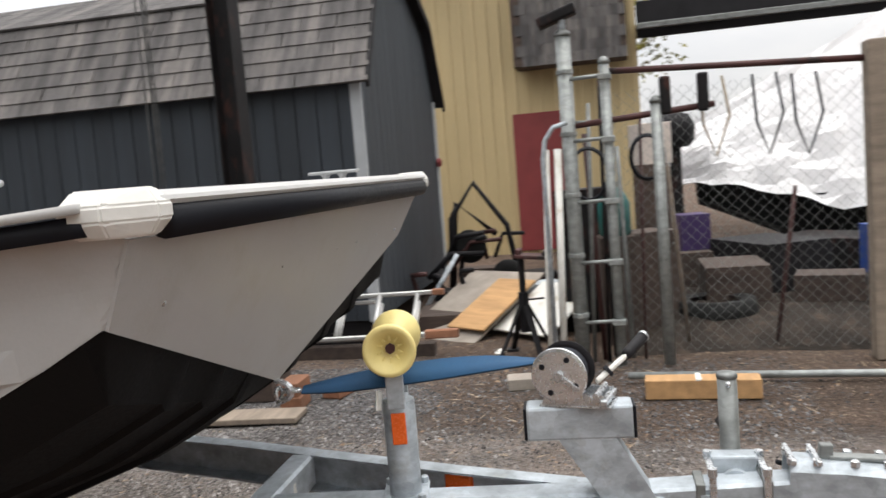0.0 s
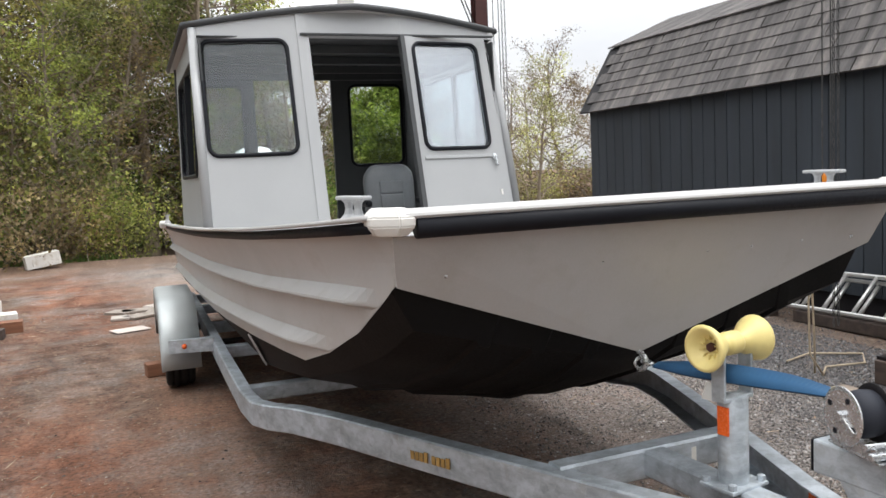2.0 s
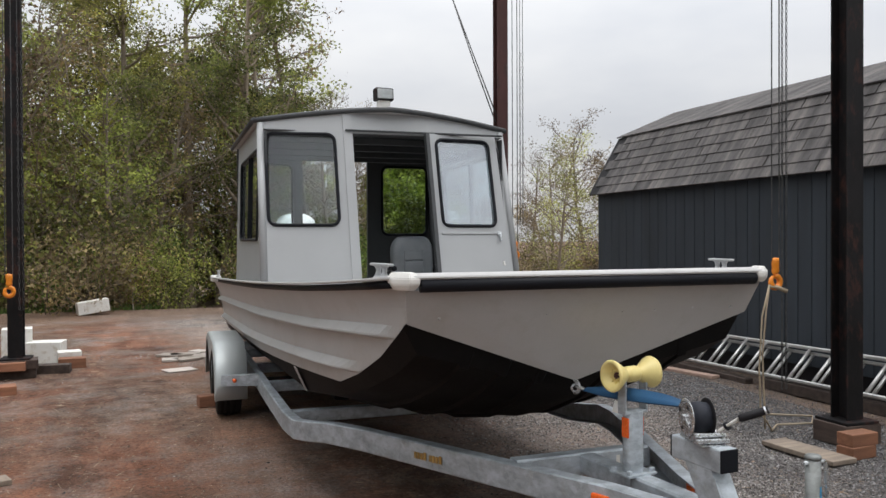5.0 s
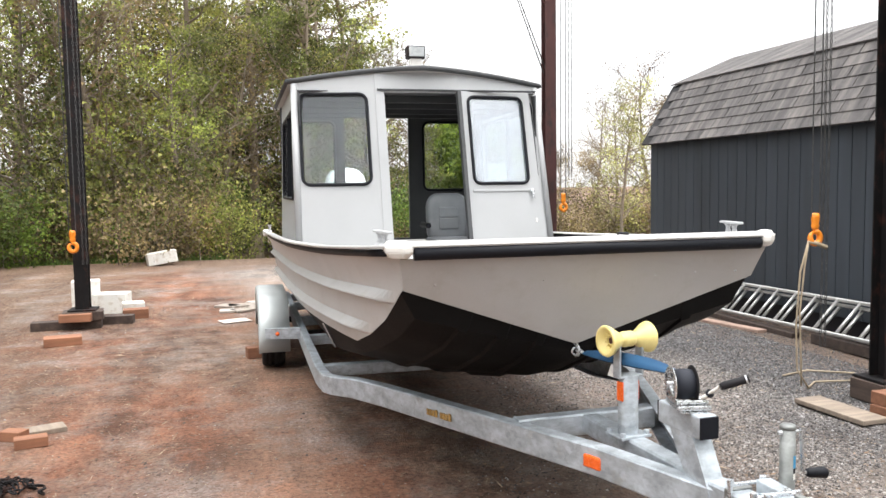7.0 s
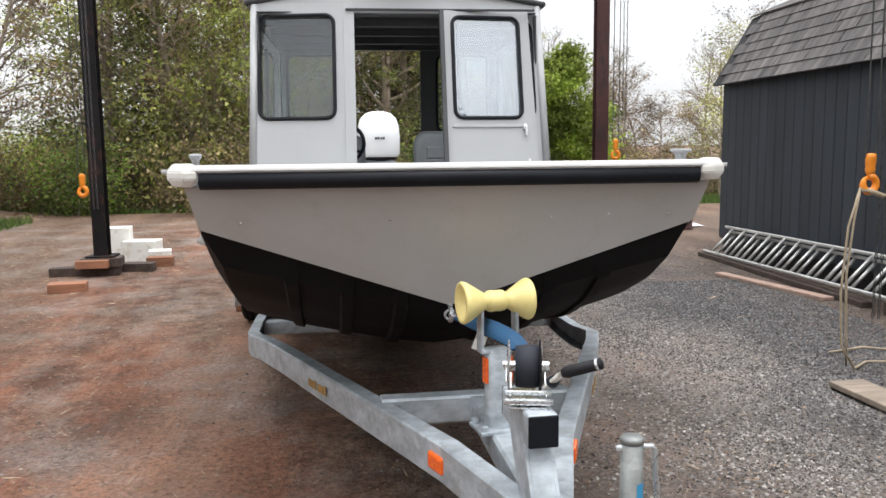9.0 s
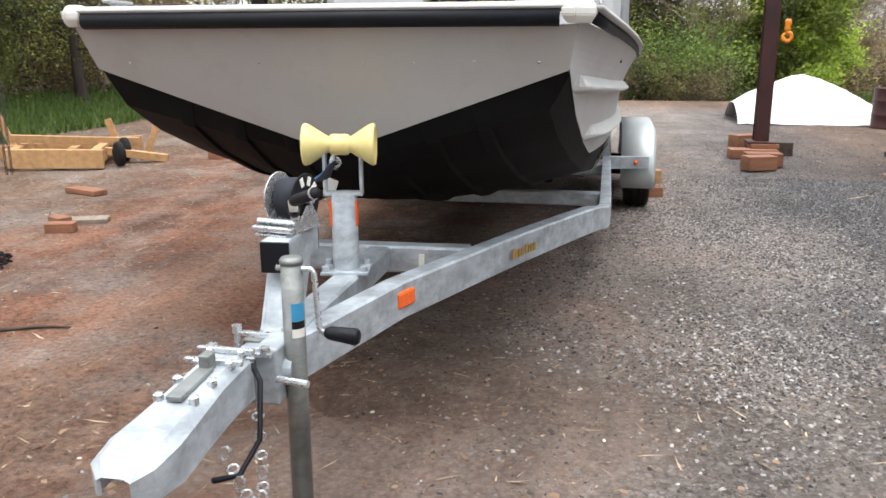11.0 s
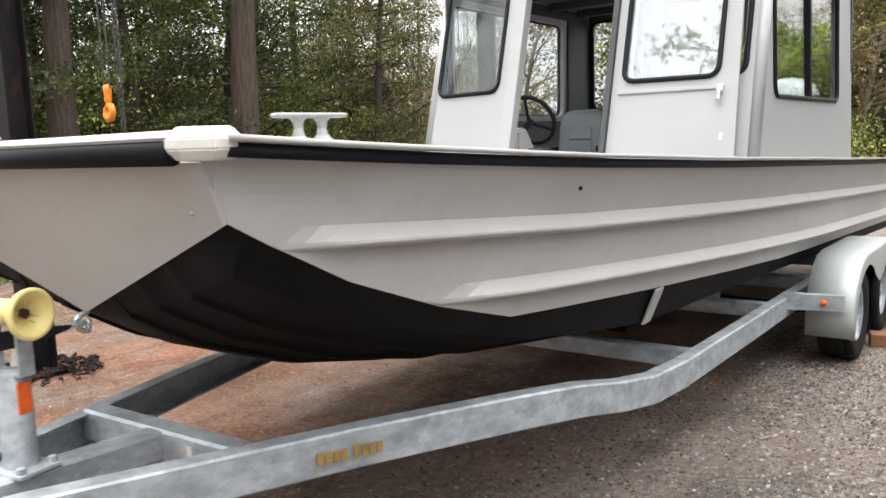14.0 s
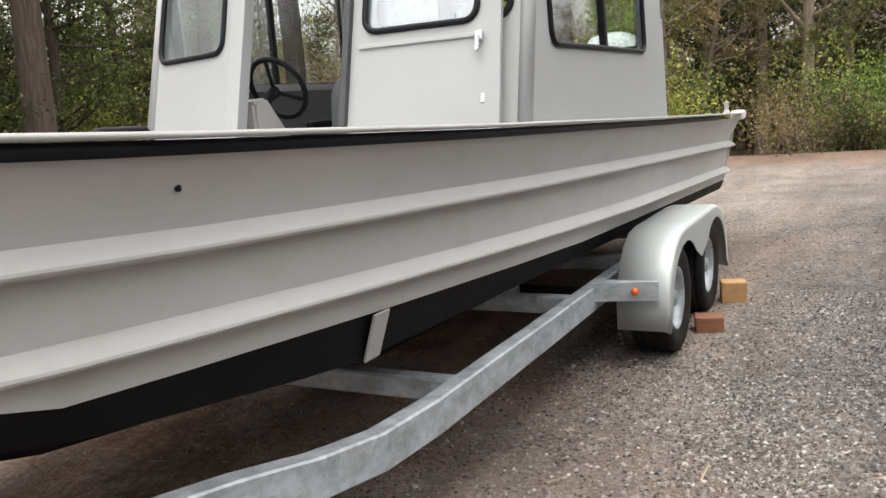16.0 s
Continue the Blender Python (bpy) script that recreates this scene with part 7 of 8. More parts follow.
jack_stand()
for x, y, z, l, w, rz, tilt, mt, lab in ((5.08, 0.68, 0.02, 1.1, 0.85, -32, 24, SLAB, "grey sheet of board leaning on a scrap pile"), (4.9, 0.48, 0.06, 0.75, 0.42, -34, 24, WOOD_RAW, "plywood offcut lying on leaning boards"), (4.8, 0.02, 0.02, 0.7, 0.62, -38, 26, FOAM, "white board leaning on a scrap pile")):
    timber("leaning_board", lab, (l, w, 0.02), (x, y, z + 0.17), rz, mt, "board", "leaning boards", 0, -tilt)
timber("scrap_heap_base", "dark timber under the leaning boards", (0.9, 1.5, 0.16), (5.35, 0.45, 0.0), 5, WOOD_DARK, "timber")


def scrap_frame():
    ob = thing("cart_frame", "black tubular cart frame with small wheels in the scrap corner", "scrap frame", (6.2, 0.75, 0.0))
    for path in (((0, 0.35, 0.1), (0, 0.30, 0.9), (0, 0.05, 1.25), (0.1, -0.25, 0.8), (0.1, -0.35, 0.2)), ((0.3, 0.4, 0.0), (0.3, 0.3, 1.05), (0.3, -0.1, 0.7)), ((0.0, 0.3, 0.9), (0.3, 0.3, 1.0))):
        part("tube_bar", new_tube(path, 0.028, 8), TRIM_DARK, ob, "", True)
    r = np.random.default_rng(17)
    for k in range(9):
        p, a = Vector((r.uniform(-0.7, 0.5), r.uniform(-0.1, 0.62), r.uniform(0.15, 0.7))), r.uniform(-0.6, 0.6)
        q = p + Vector((0.2 * r.normal(), -0.55 * math.sin(a) - 0.25, 0.55 * math.cos(a) * r.uniform(0.3, 1.0)))
        bend = p.lerp(q, 0.6) + Vector((0, 0.10, 0.10))
        part("tube_bar", new_tube([p, p.lerp(bend, 0.7), bend, q], 0.018 + 0.012 * r.random(), 8), TRIM_DARK if k % 3 else STEEL_RED, ob, "", True)
    part("pale_strut", new_tube([(-0.75, 0.50, 0.05), (-0.55, 0.15, 0.60)], 0.022, 8), GALV, ob, "pale grey strut", True)
    for y, z in ((0.12, 0.62), (-0.25, 0.30)):
        m = Matrix.Translation((-0.05, y, z)) @ Euler((0, radians(90), 0)).to_matrix().to_4x4()
        w = part("wheel", lathe(bmesh.new(), [(0.09, -0.03), (0.16, -0.03), (0.17, 0.0), (0.16, 0.03), (0.09, 0.03)], m, 20), TYRE, ob, "", True)
        part("hub", lathe(bmesh.new(), [(0.09, -0.02), (0.05, 0.03), (0.02, 0.035)], m, 16), WHITE_CAP, w)


scrap_frame()
for k, (x, y, s, mt) in enumerate(((5.8, 1.05, 0.22, TRIM_DARK), (6.4, 0.2, 0.28, STEEL_DARK), (5.6, -0.1, 0.20, GALV), (6.8, 0.9, 0.3, WOOD_DARK), (5.9, 0.15, 0.24, GALV), (5.75, 0.72, 0.26, STEEL_DARK), (5.55, 0.62, 0.16, FOAM))):
    timber("scrap_box", "battered metal box among the scrap", (s * 1.4, s, s * 1.1), (x, y, 0.0), 30 * k, mt, "scrap", "scrap pile")


def yellow_building():
    b = thing("yellow_building", "cream metal-sided building with a dull red door", "building", (11.0, 2.0, 0.0))
    wall = part("wall", new_box(0.03, 0.2, -3.0, 4.5, 0.0, 4.6), YELLOW_WALL, b)
    for y in np.arange(-2.95, 4.5, 0.2):
        rib = new_box(0.0, 0.032, y, y + 0.055, 0.0, 4.6, 0.008)
        part("wall_rib", rib, YELLOW_WALL, wall)
    d = part("door", new_box(-0.02, 0.04, -1.92, -1.05, 0.05, 2.20, 0.01), RED_DOOR, b, "dull red painted door")
    part("door_knob", lathe(bmesh.new(), [(0.012, 0), (0.03, 0.03), (0.02, 0.05)], Matrix.Translation((-0.02, -1.82, 1.05)) @ Euler((0, radians(-90), 0)).to_matrix().to_4x4(), 10), ZINC, d)
    roof = part("roof", new_box(-0.25, 4.0, -3.1, 4.6, 4.6, 4.75, 0.02), TRIM_GREY, b)
    hood = part("hood", new_box(-0.60, 0.0, -2.85, -1.20, 2.85, 4.2), WOOD_DARK, b, "shingled hood over the doorway")
    for r in range(9):
        for c in range(9):
            y = -2.85 + c * 0.19 + (0.09 if r % 2 else 0.0)
            if y + 0.18 > -1.19:
                continue
            bm = new_box(-0.625 + 0.002 * (c % 3), -0.60, y, y + 0.18, 2.84 + r * 0.15, 2.84 + r * 0.15 + 0.155)
            part("shingle", bm, SHINGLE, hood)


yellow_building()


def tarped_boat():
    ob = thing("tarped_boat", "boat under a white tarpaulin on a dark hull behind the fence", "boat", (8.0, -3.6, 0.0))
    r = np.random.default_rng(3)
    rows = []
    for u in np.linspace(0, 1, 40):
        y = 2.45 - 6.0 * u
        ridge = 1.55 + 1.35 * min(1.0, u * 2.2)
        half = 0.35 + 0.75 * min(1.0, u * 2.5)
        low = 0.95 - 0.40 * min(1.0, u * 1.6) + 0.10 * math.sin(17 * u)
        row = []
        for q in np.linspace(-1, 1, 31):
            fold = 0.12 * abs(noise.noise((q * 1.8 + u * 3.0, u * 7.0, 1.0))) + 0.05 * noise.noise((q * 5.0, u * 16.0 + q * 3.0, 4.0))
            z = low + (ridge - low) * (1 - abs(q) ** 1.15) + fold * (0.4 + abs(q))
            row.append((half * q + fold * (1 if q > 0 else -1) + 0.006 * r.normal(), y, z + 0.008 * r.normal()))
        rows.append(row)
    bm = bmesh.new()
    loft(bm, rows)
    part("tarpaulin", bm, TARP, ob, "rumpled white tarpaulin")
    bm = bmesh.new()
    loft(bm, [[(h * q, 2.1 - 5.6 * u, z + (0.5 if u < 0.1 else 0.0)) for q, z in ((-1, 0.85), (-0.8, 0.35), (0, 0.28), (0.8, 0.35), (1, 0.85))] for u, h in ((0, 0.2), (0.2, 0.75), (0.5, 0.95), (1.0, 0.95))])
    part("hull", bm, BOTTOM_BLACK, ob, "dark hull")
    for y in (-2.5, 0.3):
        part("trestle", new_box(-0.5, 0.5, y - 0.08, y + 0.08, 0.0, 0.34, 0.01), WOOD_DARK, ob)
    part("motor_cowl", lathe(bmesh.new(), [(0.12, -0.16), (0.17, -0.10), (0.18, 0.05), (0.13, 0.16), (0.03, 0.19)], Matrix.Translation((-0.55, 2.35, 1.62)) @ Matrix.Diagonal((1, 1.2, 1.1, 1)), 16), TRIM_DARK, ob, "black outboard cowling", True)
    part("motor_leg", new_box(-0.62, -0.48, 2.30, 2.42, 0.3, 1.5, 0.02), STEEL_DARK, ob)


tarped_boat()
timber("purple_bin", "purple plastic bin behind the fence", (0.30, 0.28, 0.34), (6.3, -1.28, 0.45), 10, PURPLE, "bin")
timber("bin_stand", "dark crate under a purple bin", (0.5, 0.5, 0.45), (6.2, -1.15, 0.0), 10, WOOD_DARK, "crate")
timber("blue_drum", "blue plastic tub behind the fence", (0.4, 0.4, 0.55), (5.6, -2.85, 0.10), 10, BLUE_BOX, "tub")
timber("tub_stand", "dark crate under a blue tub", (0.5, 0.5, 0.10), (5.6, -2.85, 0.0), 10, WOOD_DARK, "crate")


def lean_to():
    ob = thing("lean_to_roof", "dark grey lean-to roof on a post beside the cream building", "roof", (10.6, -1.0, 0.0))
    part("roof_sheet", new_box(0.0, 3.2, -8.5, 0.0, 3.20, 3.28, 0.01, pose(0, 0, 0, 0, -6, 0)), GALV_OLD, ob)
    part("fascia", new_box(-0.05, 0.0, -8.5, 0.0, 3.09, 3.62, 0.01), TRIM_DARK, ob, "dark fascia board")
    part("support_post", new_box(0.05, 0.17, -8.4, -8.28, 0.0, 3.15, 0.01), WOOD_DARK, ob)


lean_to()


def rusty_canopy():
    ob = thing("rusty_gable", "rust-orange metal gable of a low shelter behind the tarpaulin", "shelter", (12.0, -5.6, 0.0))
    part("gable", plate([(-1.9, 0.0), (1.9, 0.0), (1.9, 2.0), (0.0, 3.1), (-1.9, 2.0)], 0.1, Matrix(((0, 1, 0, 0), (1, 0, 0, 0), (0, 0, 1, 0), (0, 0, 0, 1)))), RUST, ob)
    part("roof_edge", sweep(bmesh.new(), [(-0.05, -2.0, 1.98), (-0.05, 0.0, 3.14), (-0.05, 2.0, 1.98)], rect_profile(0.1, 0.08, 0.01)), TRIM_DARK, ob)


rusty_canopy()


# soil sheet whose very dark colour stands in for shade behind the fence
def soil_heap():
    r = np.random.default_rng(41)
    xs, ys = np.linspace(3.75, 10.4, 46), np.linspace(-7.0, -0.55, 46)
    verts = []
    for y in ys:
        for x in xs:
            edge = min(1.0, (x - 3.75) / 0.5, (10.4 - x) / 0.8, (-0.55 - y) / 0.5, (y + 7.0) / 0.8)
            verts.append((x - 7, y + 3.5, -0.02 + max(0.0, edge) * (0.15 + 0.12 * noise.noise((x * 0.9, y * 0.9, 9.0)) + 0.03 * r.random())))
    n = 46
    faces = [(j * n + i, j * n + i + 1, (j + 1) * n + i + 1, (j + 1) * n + i) for j in range(n - 1) for i in range(n - 1)]
    ob = tagged(mesh_part("soil_heap", from_arrays("soil_heap", verts, faces), SHADED_SOIL, None, "", True), "leaf soil heaped behind the fence, shade put into its dark colour", "soil", "", "stuff")
    ob.matrix_basis = pose(7, -3.5, 0)


soil_heap()
for k, (x, y, w, h, mt) in enumerate(((5.2, -1.5, 0.7, 0.45, WOOD_DARK), (5.9, -1.9, 0.9, 0.55, TRIM_DARK), (6.4, -2.6, 1.0, 0.5, STEEL_DARK), (5.0, -2.2, 0.5, 0.35, WOOD_DARK), (5.4, -3.3, 0.8, 0.5, TRIM_DARK), (4.6, -0.75, 0.5, 0.8, WOOD_DARK), (4.9, -0.35, 0.45, 1.15, STEEL_DARK), (5.3, -0.9, 0.4, 1.3, WOOD_DARK))):
    timber("junk_crate", "dark old crate of junk behind the fence", (w, w * 0.7, h), (x, y, 0.0), 25 * k, mt, "crate", "junk crates")
tyre_heap = thing("tyre_heap", "old black tyres dumped behind the fence", "tyre heap", (5.4, -2.3, 0.0))
for k, (x, y) in enumerate(((5.6, -2.4), (4.7, -1.3), (6.0, -3.1))):
    m = Matrix.Translation((x - 5.4, y + 2.3, 0.14))
    part("tyre", lathe(bmesh.new(), [(0.19, -0.085), (0.24, -0.1), (0.30, -0.095), (0.32, 0.0), (0.30, 0.095), (0.24, 0.1), (0.19, 0.085)], m, 24, False), TYRE, tyre_heap, "", True)
crumpled("white_bag", "crumpled white plastic bag on the ground by the fence", "bag", (2.93, -0.26, 0.0), (0.08, 0.13, 0.075), FOAM, 5, 20)
timber("stone_slab", "flat grey stone lying by the jack stand", (0.16, 0.28, 0.07), (3.12, -0.02, 0.0), 10, SLAB, "slab")
for k, (x, y) in enumerate(((4.05, 0.30),)):
    crumpled("paper_scrap", "small crumpled white paper scrap on the ground", "paper scrap", (x, y, 0.0), (0.05, 0.035, 0.02), FOAM, 20 + k, 40 * k)


# ---- far yard behind the shed ----
def tarp_heap():
    ob = thing("tarp_heap", "low heap under a rumpled white tarpaulin beyond the shed", "tarpaulin", (4.25, 11.6, 0.0))
    r = np.random.default_rng(8)
    n = 22
    verts = []
    for j in range(n):
        for i in range(n):
            u, v = 2 * i / (n - 1) - 1, 2 * j / (n - 1) - 1
            h = 0.72 * max(0.0, 1 - abs(u + 0.25) ** 1.3) ** 0.8 * max(0.0, 1 - abs(v) ** 2.2) + 0.025 * r.random()
            verts.append((1.35 * u, 0.8 * v, max(0.0, h)))
    faces = [(j * n + i, j * n + i + 1, (j + 1) * n + i + 1, (j + 1) * n + i) for j in range(n - 1) for i in range(n - 1)]
    mesh_part("cover", from_arrays("cover", verts, faces), TARP, ob)


tarp_heap()
barrel = thing("rusty_barrel", "dark rusty red burn barrel standing on the gravel", "barrel", (4.98, 10.6, 0.0))
part("drum", lathe(bmesh.new(), [(0.25, 0.0), (0.262, 0.02), (0.25, 0.04), (0.25, 0.18), (0.262, 0.20), (0.25, 0.22), (0.25, 0.38), (0.262, 0.40), (0.25, 0.42), (0.25, 0.56), (0.26, 0.58), (0.235, 0.58), (0.235, 0.10)], Matrix.Identity(4), 22, False), STEEL_RED, barrel, "", True)


# ---- loose clutter round the fence posts ----
for k, (x, y, dx, dy, h, rad, mt, lab) in enumerate((
        (3.72, -0.40, 0.05, -0.06, 1.75, 0.014, GALV_OLD, "thin grey pipe leaning on the fence"), (3.78, -0.47, 0.02, 0.05, 1.55, 0.018, STEEL_RED, "rusty pipe leaning on the fence"),
        (3.70, -0.50, 0.03, -0.04, 1.90, 0.012, STEEL_DARK, "dark steel rod leaning on the fence"), (3.80, -0.66, 0.04, 0.03, 1.45, 0.016, GALV_OLD, "thin grey pipe leaning on the fence"),
        (3.75, -0.74, 0.02, -0.05, 1.62, 0.011, STEEL_RED, "rusty pipe leaning on the fence"), (3.86, -0.55, 0.06, 0.02, 1.20, 0.022, STEEL_DARK, "dark steel rod leaning on the fence"),
        (4.05, -1.05, -0.25, 0.10, 1.30, 0.013, WOOD_GREY, "weathered stick leaning on the fence"), (4.0, -1.62, -0.2, -0.12, 1.10, 0.013, STEEL_RED, "rusty pipe leaning on the fence"))):
    pole = tagged(part("leaning_pole", new_tube([(0, 0, 0), (dx * 0.5, dy * 0.5, h * 0.5), (dx, dy, h)], rad, 9), mt, None, "", True), lab, "pole", "leaning poles")
    pole.matrix_basis = pose(x, y, 0.0)
for k, (x, y, z, r0) in enumerate(((3.66, -0.44, 1.28, 0.13), (3.66, -0.82, 1.36, 0.11))):
    coil = thing("cable_coil", "dark coil of cable hung on a fence post", "cable", (x, y, z), "cable coils")
    for j in range(3):
        part("loop", new_tube([(-0.02 * j, (r0 - 0.006 * j) * math.cos(a), (r0 - 0.004 * j) * 1.35 * math.sin(a)) for a in np.linspace(0, math.tau, 20, endpoint=False)], 0.008, 6, True), RUBBER, coil, "", True)
jug = thing("teal_jug", "teal plastic jug among the poles by the fence", "jug", (4.35, -0.58, 0.80))
part("jug_body", lathe(bmesh.new(), [(0.10, 0.0), (0.12, 0.02), (0.12, 0.24), (0.08, 0.32), (0.035, 0.36)], Matrix.Identity(4), 18), TEAL, jug, "", True)
part("jug_cap", lathe(bmesh.new(), [(0.036, 0.36), (0.036, 0.40), (0.02, 0.405)], Matrix.Identity(4), 14), TRIM_DARK, jug)
timber("jug_stand", "dark upright crate carrying a teal jug", (0.30, 0.26, 0.80), (4.35, -0.58, 0.0), 8, WOOD_DARK, "crate")
timber("pale_carton", "pale yellow carton on the junk behind the fence", (0.3, 0.26, 0.34), (5.3, -0.9, 1.30), 20, PAPER, "carton")

# ---- woods ----
def branch_tubes(paths, seg):
    """Tapered tubes for many polylines: rows of (points, radii)."""
    verts, faces = [], []
    for pts, radii in paths:
        pts = np.asarray(pts)
        d = np.gradient(pts, axis=0)
        d /= np.linalg.norm(d, axis=1, keepdims=True) + 1e-9
        ref = np.array([0.31, 0.77, 0.55])
        a = np.cross(d, ref)
        a /= np.linalg.norm(a, axis=1, keepdims=True) + 1e-9
        b = np.cross(d, a)
        base = len(verts)
        for p, u, v, r in zip(pts, a, b, radii):
            for k in range(seg):
                t = k * math.tau / seg
                verts.append(p + r * (math.cos(t) * u + math.sin(t) * v))
        for j in range(len(pts) - 1):
            for k in range(seg):
                i0, i1 = base + j * seg + k, base + j * seg + (k + 1) % seg
                faces.append((i0, i1, i1 + seg, i0 + seg))
    return verts, faces


def limb(r, start, direction, length, bend, n=5):
    pts, d = [np.array(start, float)], np.array(direction, float)
    for _ in range(n):
        d = d + r.normal(0, bend, 3) + np.array([0, 0, 0.06])
        d /= np.linalg.norm(d)
        pts.append(pts[-1] + d * length / n)
    return pts


def leaves_at(r, centres, per, spread, size, droop=0.0):
    n = len(centres) * per
    c = np.repeat(np.asarray(centres), per, 0) + r.normal(0, 1, (n, 3)) * np.asarray(spread)
    u = r.normal(0, 1, (n, 3))
    u /= np.linalg.norm(u, axis=1, keepdims=True)
    w = np.cross(u, r.normal(0, 1, (n, 3)))
    w /= np.linalg.norm(w, axis=1, keepdims=True) + 1e-9
    s = (size[0] + (size[1] - size[0]) * r.random(n))[:, None]
    u, w = u * s, w * s * 0.6
    v = np.stack([c - u - droop * s * [0, 0, 1], c + 0.45 * u + w, c + 0.45 * u - w], 1).reshape(-1, 3)
    f = np.arange(3 * n).reshape(n, 3)
    return v, f


def deciduous(name, seed, height, radius, limbs, per, leaf_mat, bark, size, label, first=0.28, twigs=True, spread=0.22, girth=0.0125, straight=1.0):
    r = np.random.default_rng(seed)
    tree = thing(name, label, "tree", (0, 0, 0), "woodland trees")
    trunk = limb(r, (0, 0, -0.1), (r.normal(0, 0.12 * straight), r.normal(0, 0.12 * straight), 1), height * 0.92, 0.07 * straight, 9)
    rad = height * girth
    paths, tips = [], []
    paths.append((trunk, [rad * (1.45 if j == 0 else 1) * (1 - 0.085 * j) for j in range(len(trunk))]))
    small = []
    for k in range(limbs):
        t = first + (0.97 - first) * (k + r.random()) / limbs
        i = min(len(trunk) - 2, int(t * (len(trunk) - 1)))
        p = trunk[i] + (trunk[i + 1] - trunk[i]) * (t * (len(trunk) - 1) - i)
        a = r.uniform(0, math.tau)
        reach = radius * (1.15 - 0.75 * max(0, t - 0.35)) * r.uniform(0.65, 1.1)
        lb = limb(r, p, (math.cos(a), math.sin(a), r.uniform(0.15, 0.9)), reach, 0.16, 6)
        paths.append((lb, [rad * 0.42 * (1 - t * 0.5) * (1 - 0.14 * j) for j in range(7)]))
        for q in range(5):
            j = 2 + q % 4
            tw = limb(r, lb[j], (lb[j] - lb[j - 1]) / (np.linalg.norm(lb[j] - lb[j - 1]) + 1e-6) + r.normal(0, 0.7, 3), reach * r.uniform(0.28, 0.5), 0.22, 4)
            small.append((tw, [0.014, 0.011, 0.008, 0.006, 0.004]))
            tips += tw[1:]
            for _ in range(2 if twigs else 0):
                tw2 = limb(r, tw[2 + int(r.integers(2))], r.normal(0, 1, 3) + np.array([0, 0, 0.4]), reach * 0.22, 0.25, 3)
                small.append((tw2, [0.007, 0.006, 0.004, 0.003]))
                tips += tw2[1:]
    v, f = branch_tubes(paths, 7)
    mesh_part("trunk", from_arrays("trunk", v, f), bark, tree, "", True)
    v, f = branch_tubes(small, 3)
    tagged(mesh_part("twig_work", from_arrays("twig_work", v, f), bark, tree), kind="stuff")
    tips = np.array(tips)
    tips = tips[r.random(len(tips)) < 0.36]
    v, f = leaves_at(r, tips, int(per * 1.7), (spread * 0.8, spread * 0.8, spread * 0.5), (size[0] * 1.2, size[1] * 1.2))
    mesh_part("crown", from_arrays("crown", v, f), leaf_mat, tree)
    return tree


def cedar(name, seed, height, radius, label):
    r = np.random.default_rng(seed)
    tree = thing(name, label, "tree", (0, 0, 0), "woodland trees")
    trunk = limb(r, (0, 0, -0.1), (0.02, 0.02, 1), height * 0.95, 0.03, 8)
    paths = [(trunk, [height * 0.016 * (1.3 if j == 0 else 1) * (1 - 0.1 * j) for j in range(9)])]
    centres = []
    for k in range(46):
        t = 0.16 + 0.8 * (k + r.random()) / 46
        i = min(7, int(t * 8))
        p = trunk[i] + (trunk[i + 1] - trunk[i]) * (t * 8 - i)
        a = r.uniform(0, math.tau)
        reach = radius * (1.1 - t) * r.uniform(0.7, 1.25) + 0.25
        lb = limb(r, p, (math.cos(a), math.sin(a), r.uniform(-0.15, 0.35)), reach, 0.12, 5)
        paths.append((lb, [0.035 * (1 - t * 0.6) * (1 - 0.17 * j) for j in range(6)]))
        centres += [lb[j] + r.normal(0, 0.10, 3) for j in (2, 3, 4, 5) for _ in range(2)]
    v, f = branch_tubes(paths, 6)
    mesh_part("trunk", from_arrays("trunk", v, f), BARK_DARK, tree, "", True)
    v, f = leaves_at(r, centres, 44, (0.27, 0.27, 0.06), (0.022, 0.055), 0.35)
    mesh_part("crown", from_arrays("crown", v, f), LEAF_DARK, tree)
    return tree


def bush(name, seed, height, radius, count, leaf_mat, label):
    r = np.random.default_rng(seed)
    ob = thing(name, label, "bush", (0, 0, 0), "undergrowth")
    stems, centres = [], []
    for k in range(26):
        a = r.uniform(0, math.tau)
        st = limb(r, (r.normal(0, radius * 0.3), r.normal(0, radius * 0.3), 0), (math.cos(a) * 0.7, math.sin(a) * 0.7, 1), height * r.uniform(0.6, 1.05), 0.18, 5)
        stems.append((st, [0.012, 0.010, 0.008, 0.006, 0.004, 0.003]))
        centres += st[1:]
    v, f = branch_tubes(stems, 3)
    tagged(mesh_part("stem_work", from_arrays("stem_work", v, f), BARK, ob), kind="stuff")
    v, f = leaves_at(r, centres, count, (radius * 0.26, radius * 0.26, height * 0.14), (0.025, 0.062))
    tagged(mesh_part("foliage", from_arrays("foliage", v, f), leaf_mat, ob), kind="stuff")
    return ob


def plant(protos, spots):
    """Puts each prototype at its first spot and copies at the others; spots rows of (kind, x, y, scale, turn)."""
    used = set()
    for kind, x, y, s, a in spots:
        m = pose(x, y, ground_height(x, y) - 0.03, 0, 0, a)
        ob = protos[kind]
        if kind in used:
            ob = copy_thing(ob, m)
        used.add(kind)
        ob.matrix_basis = m @ Matrix.Diagonal((s, s, s * (0.92 + 0.16 * ((x * 7 + y * 3) % 1)), 1))


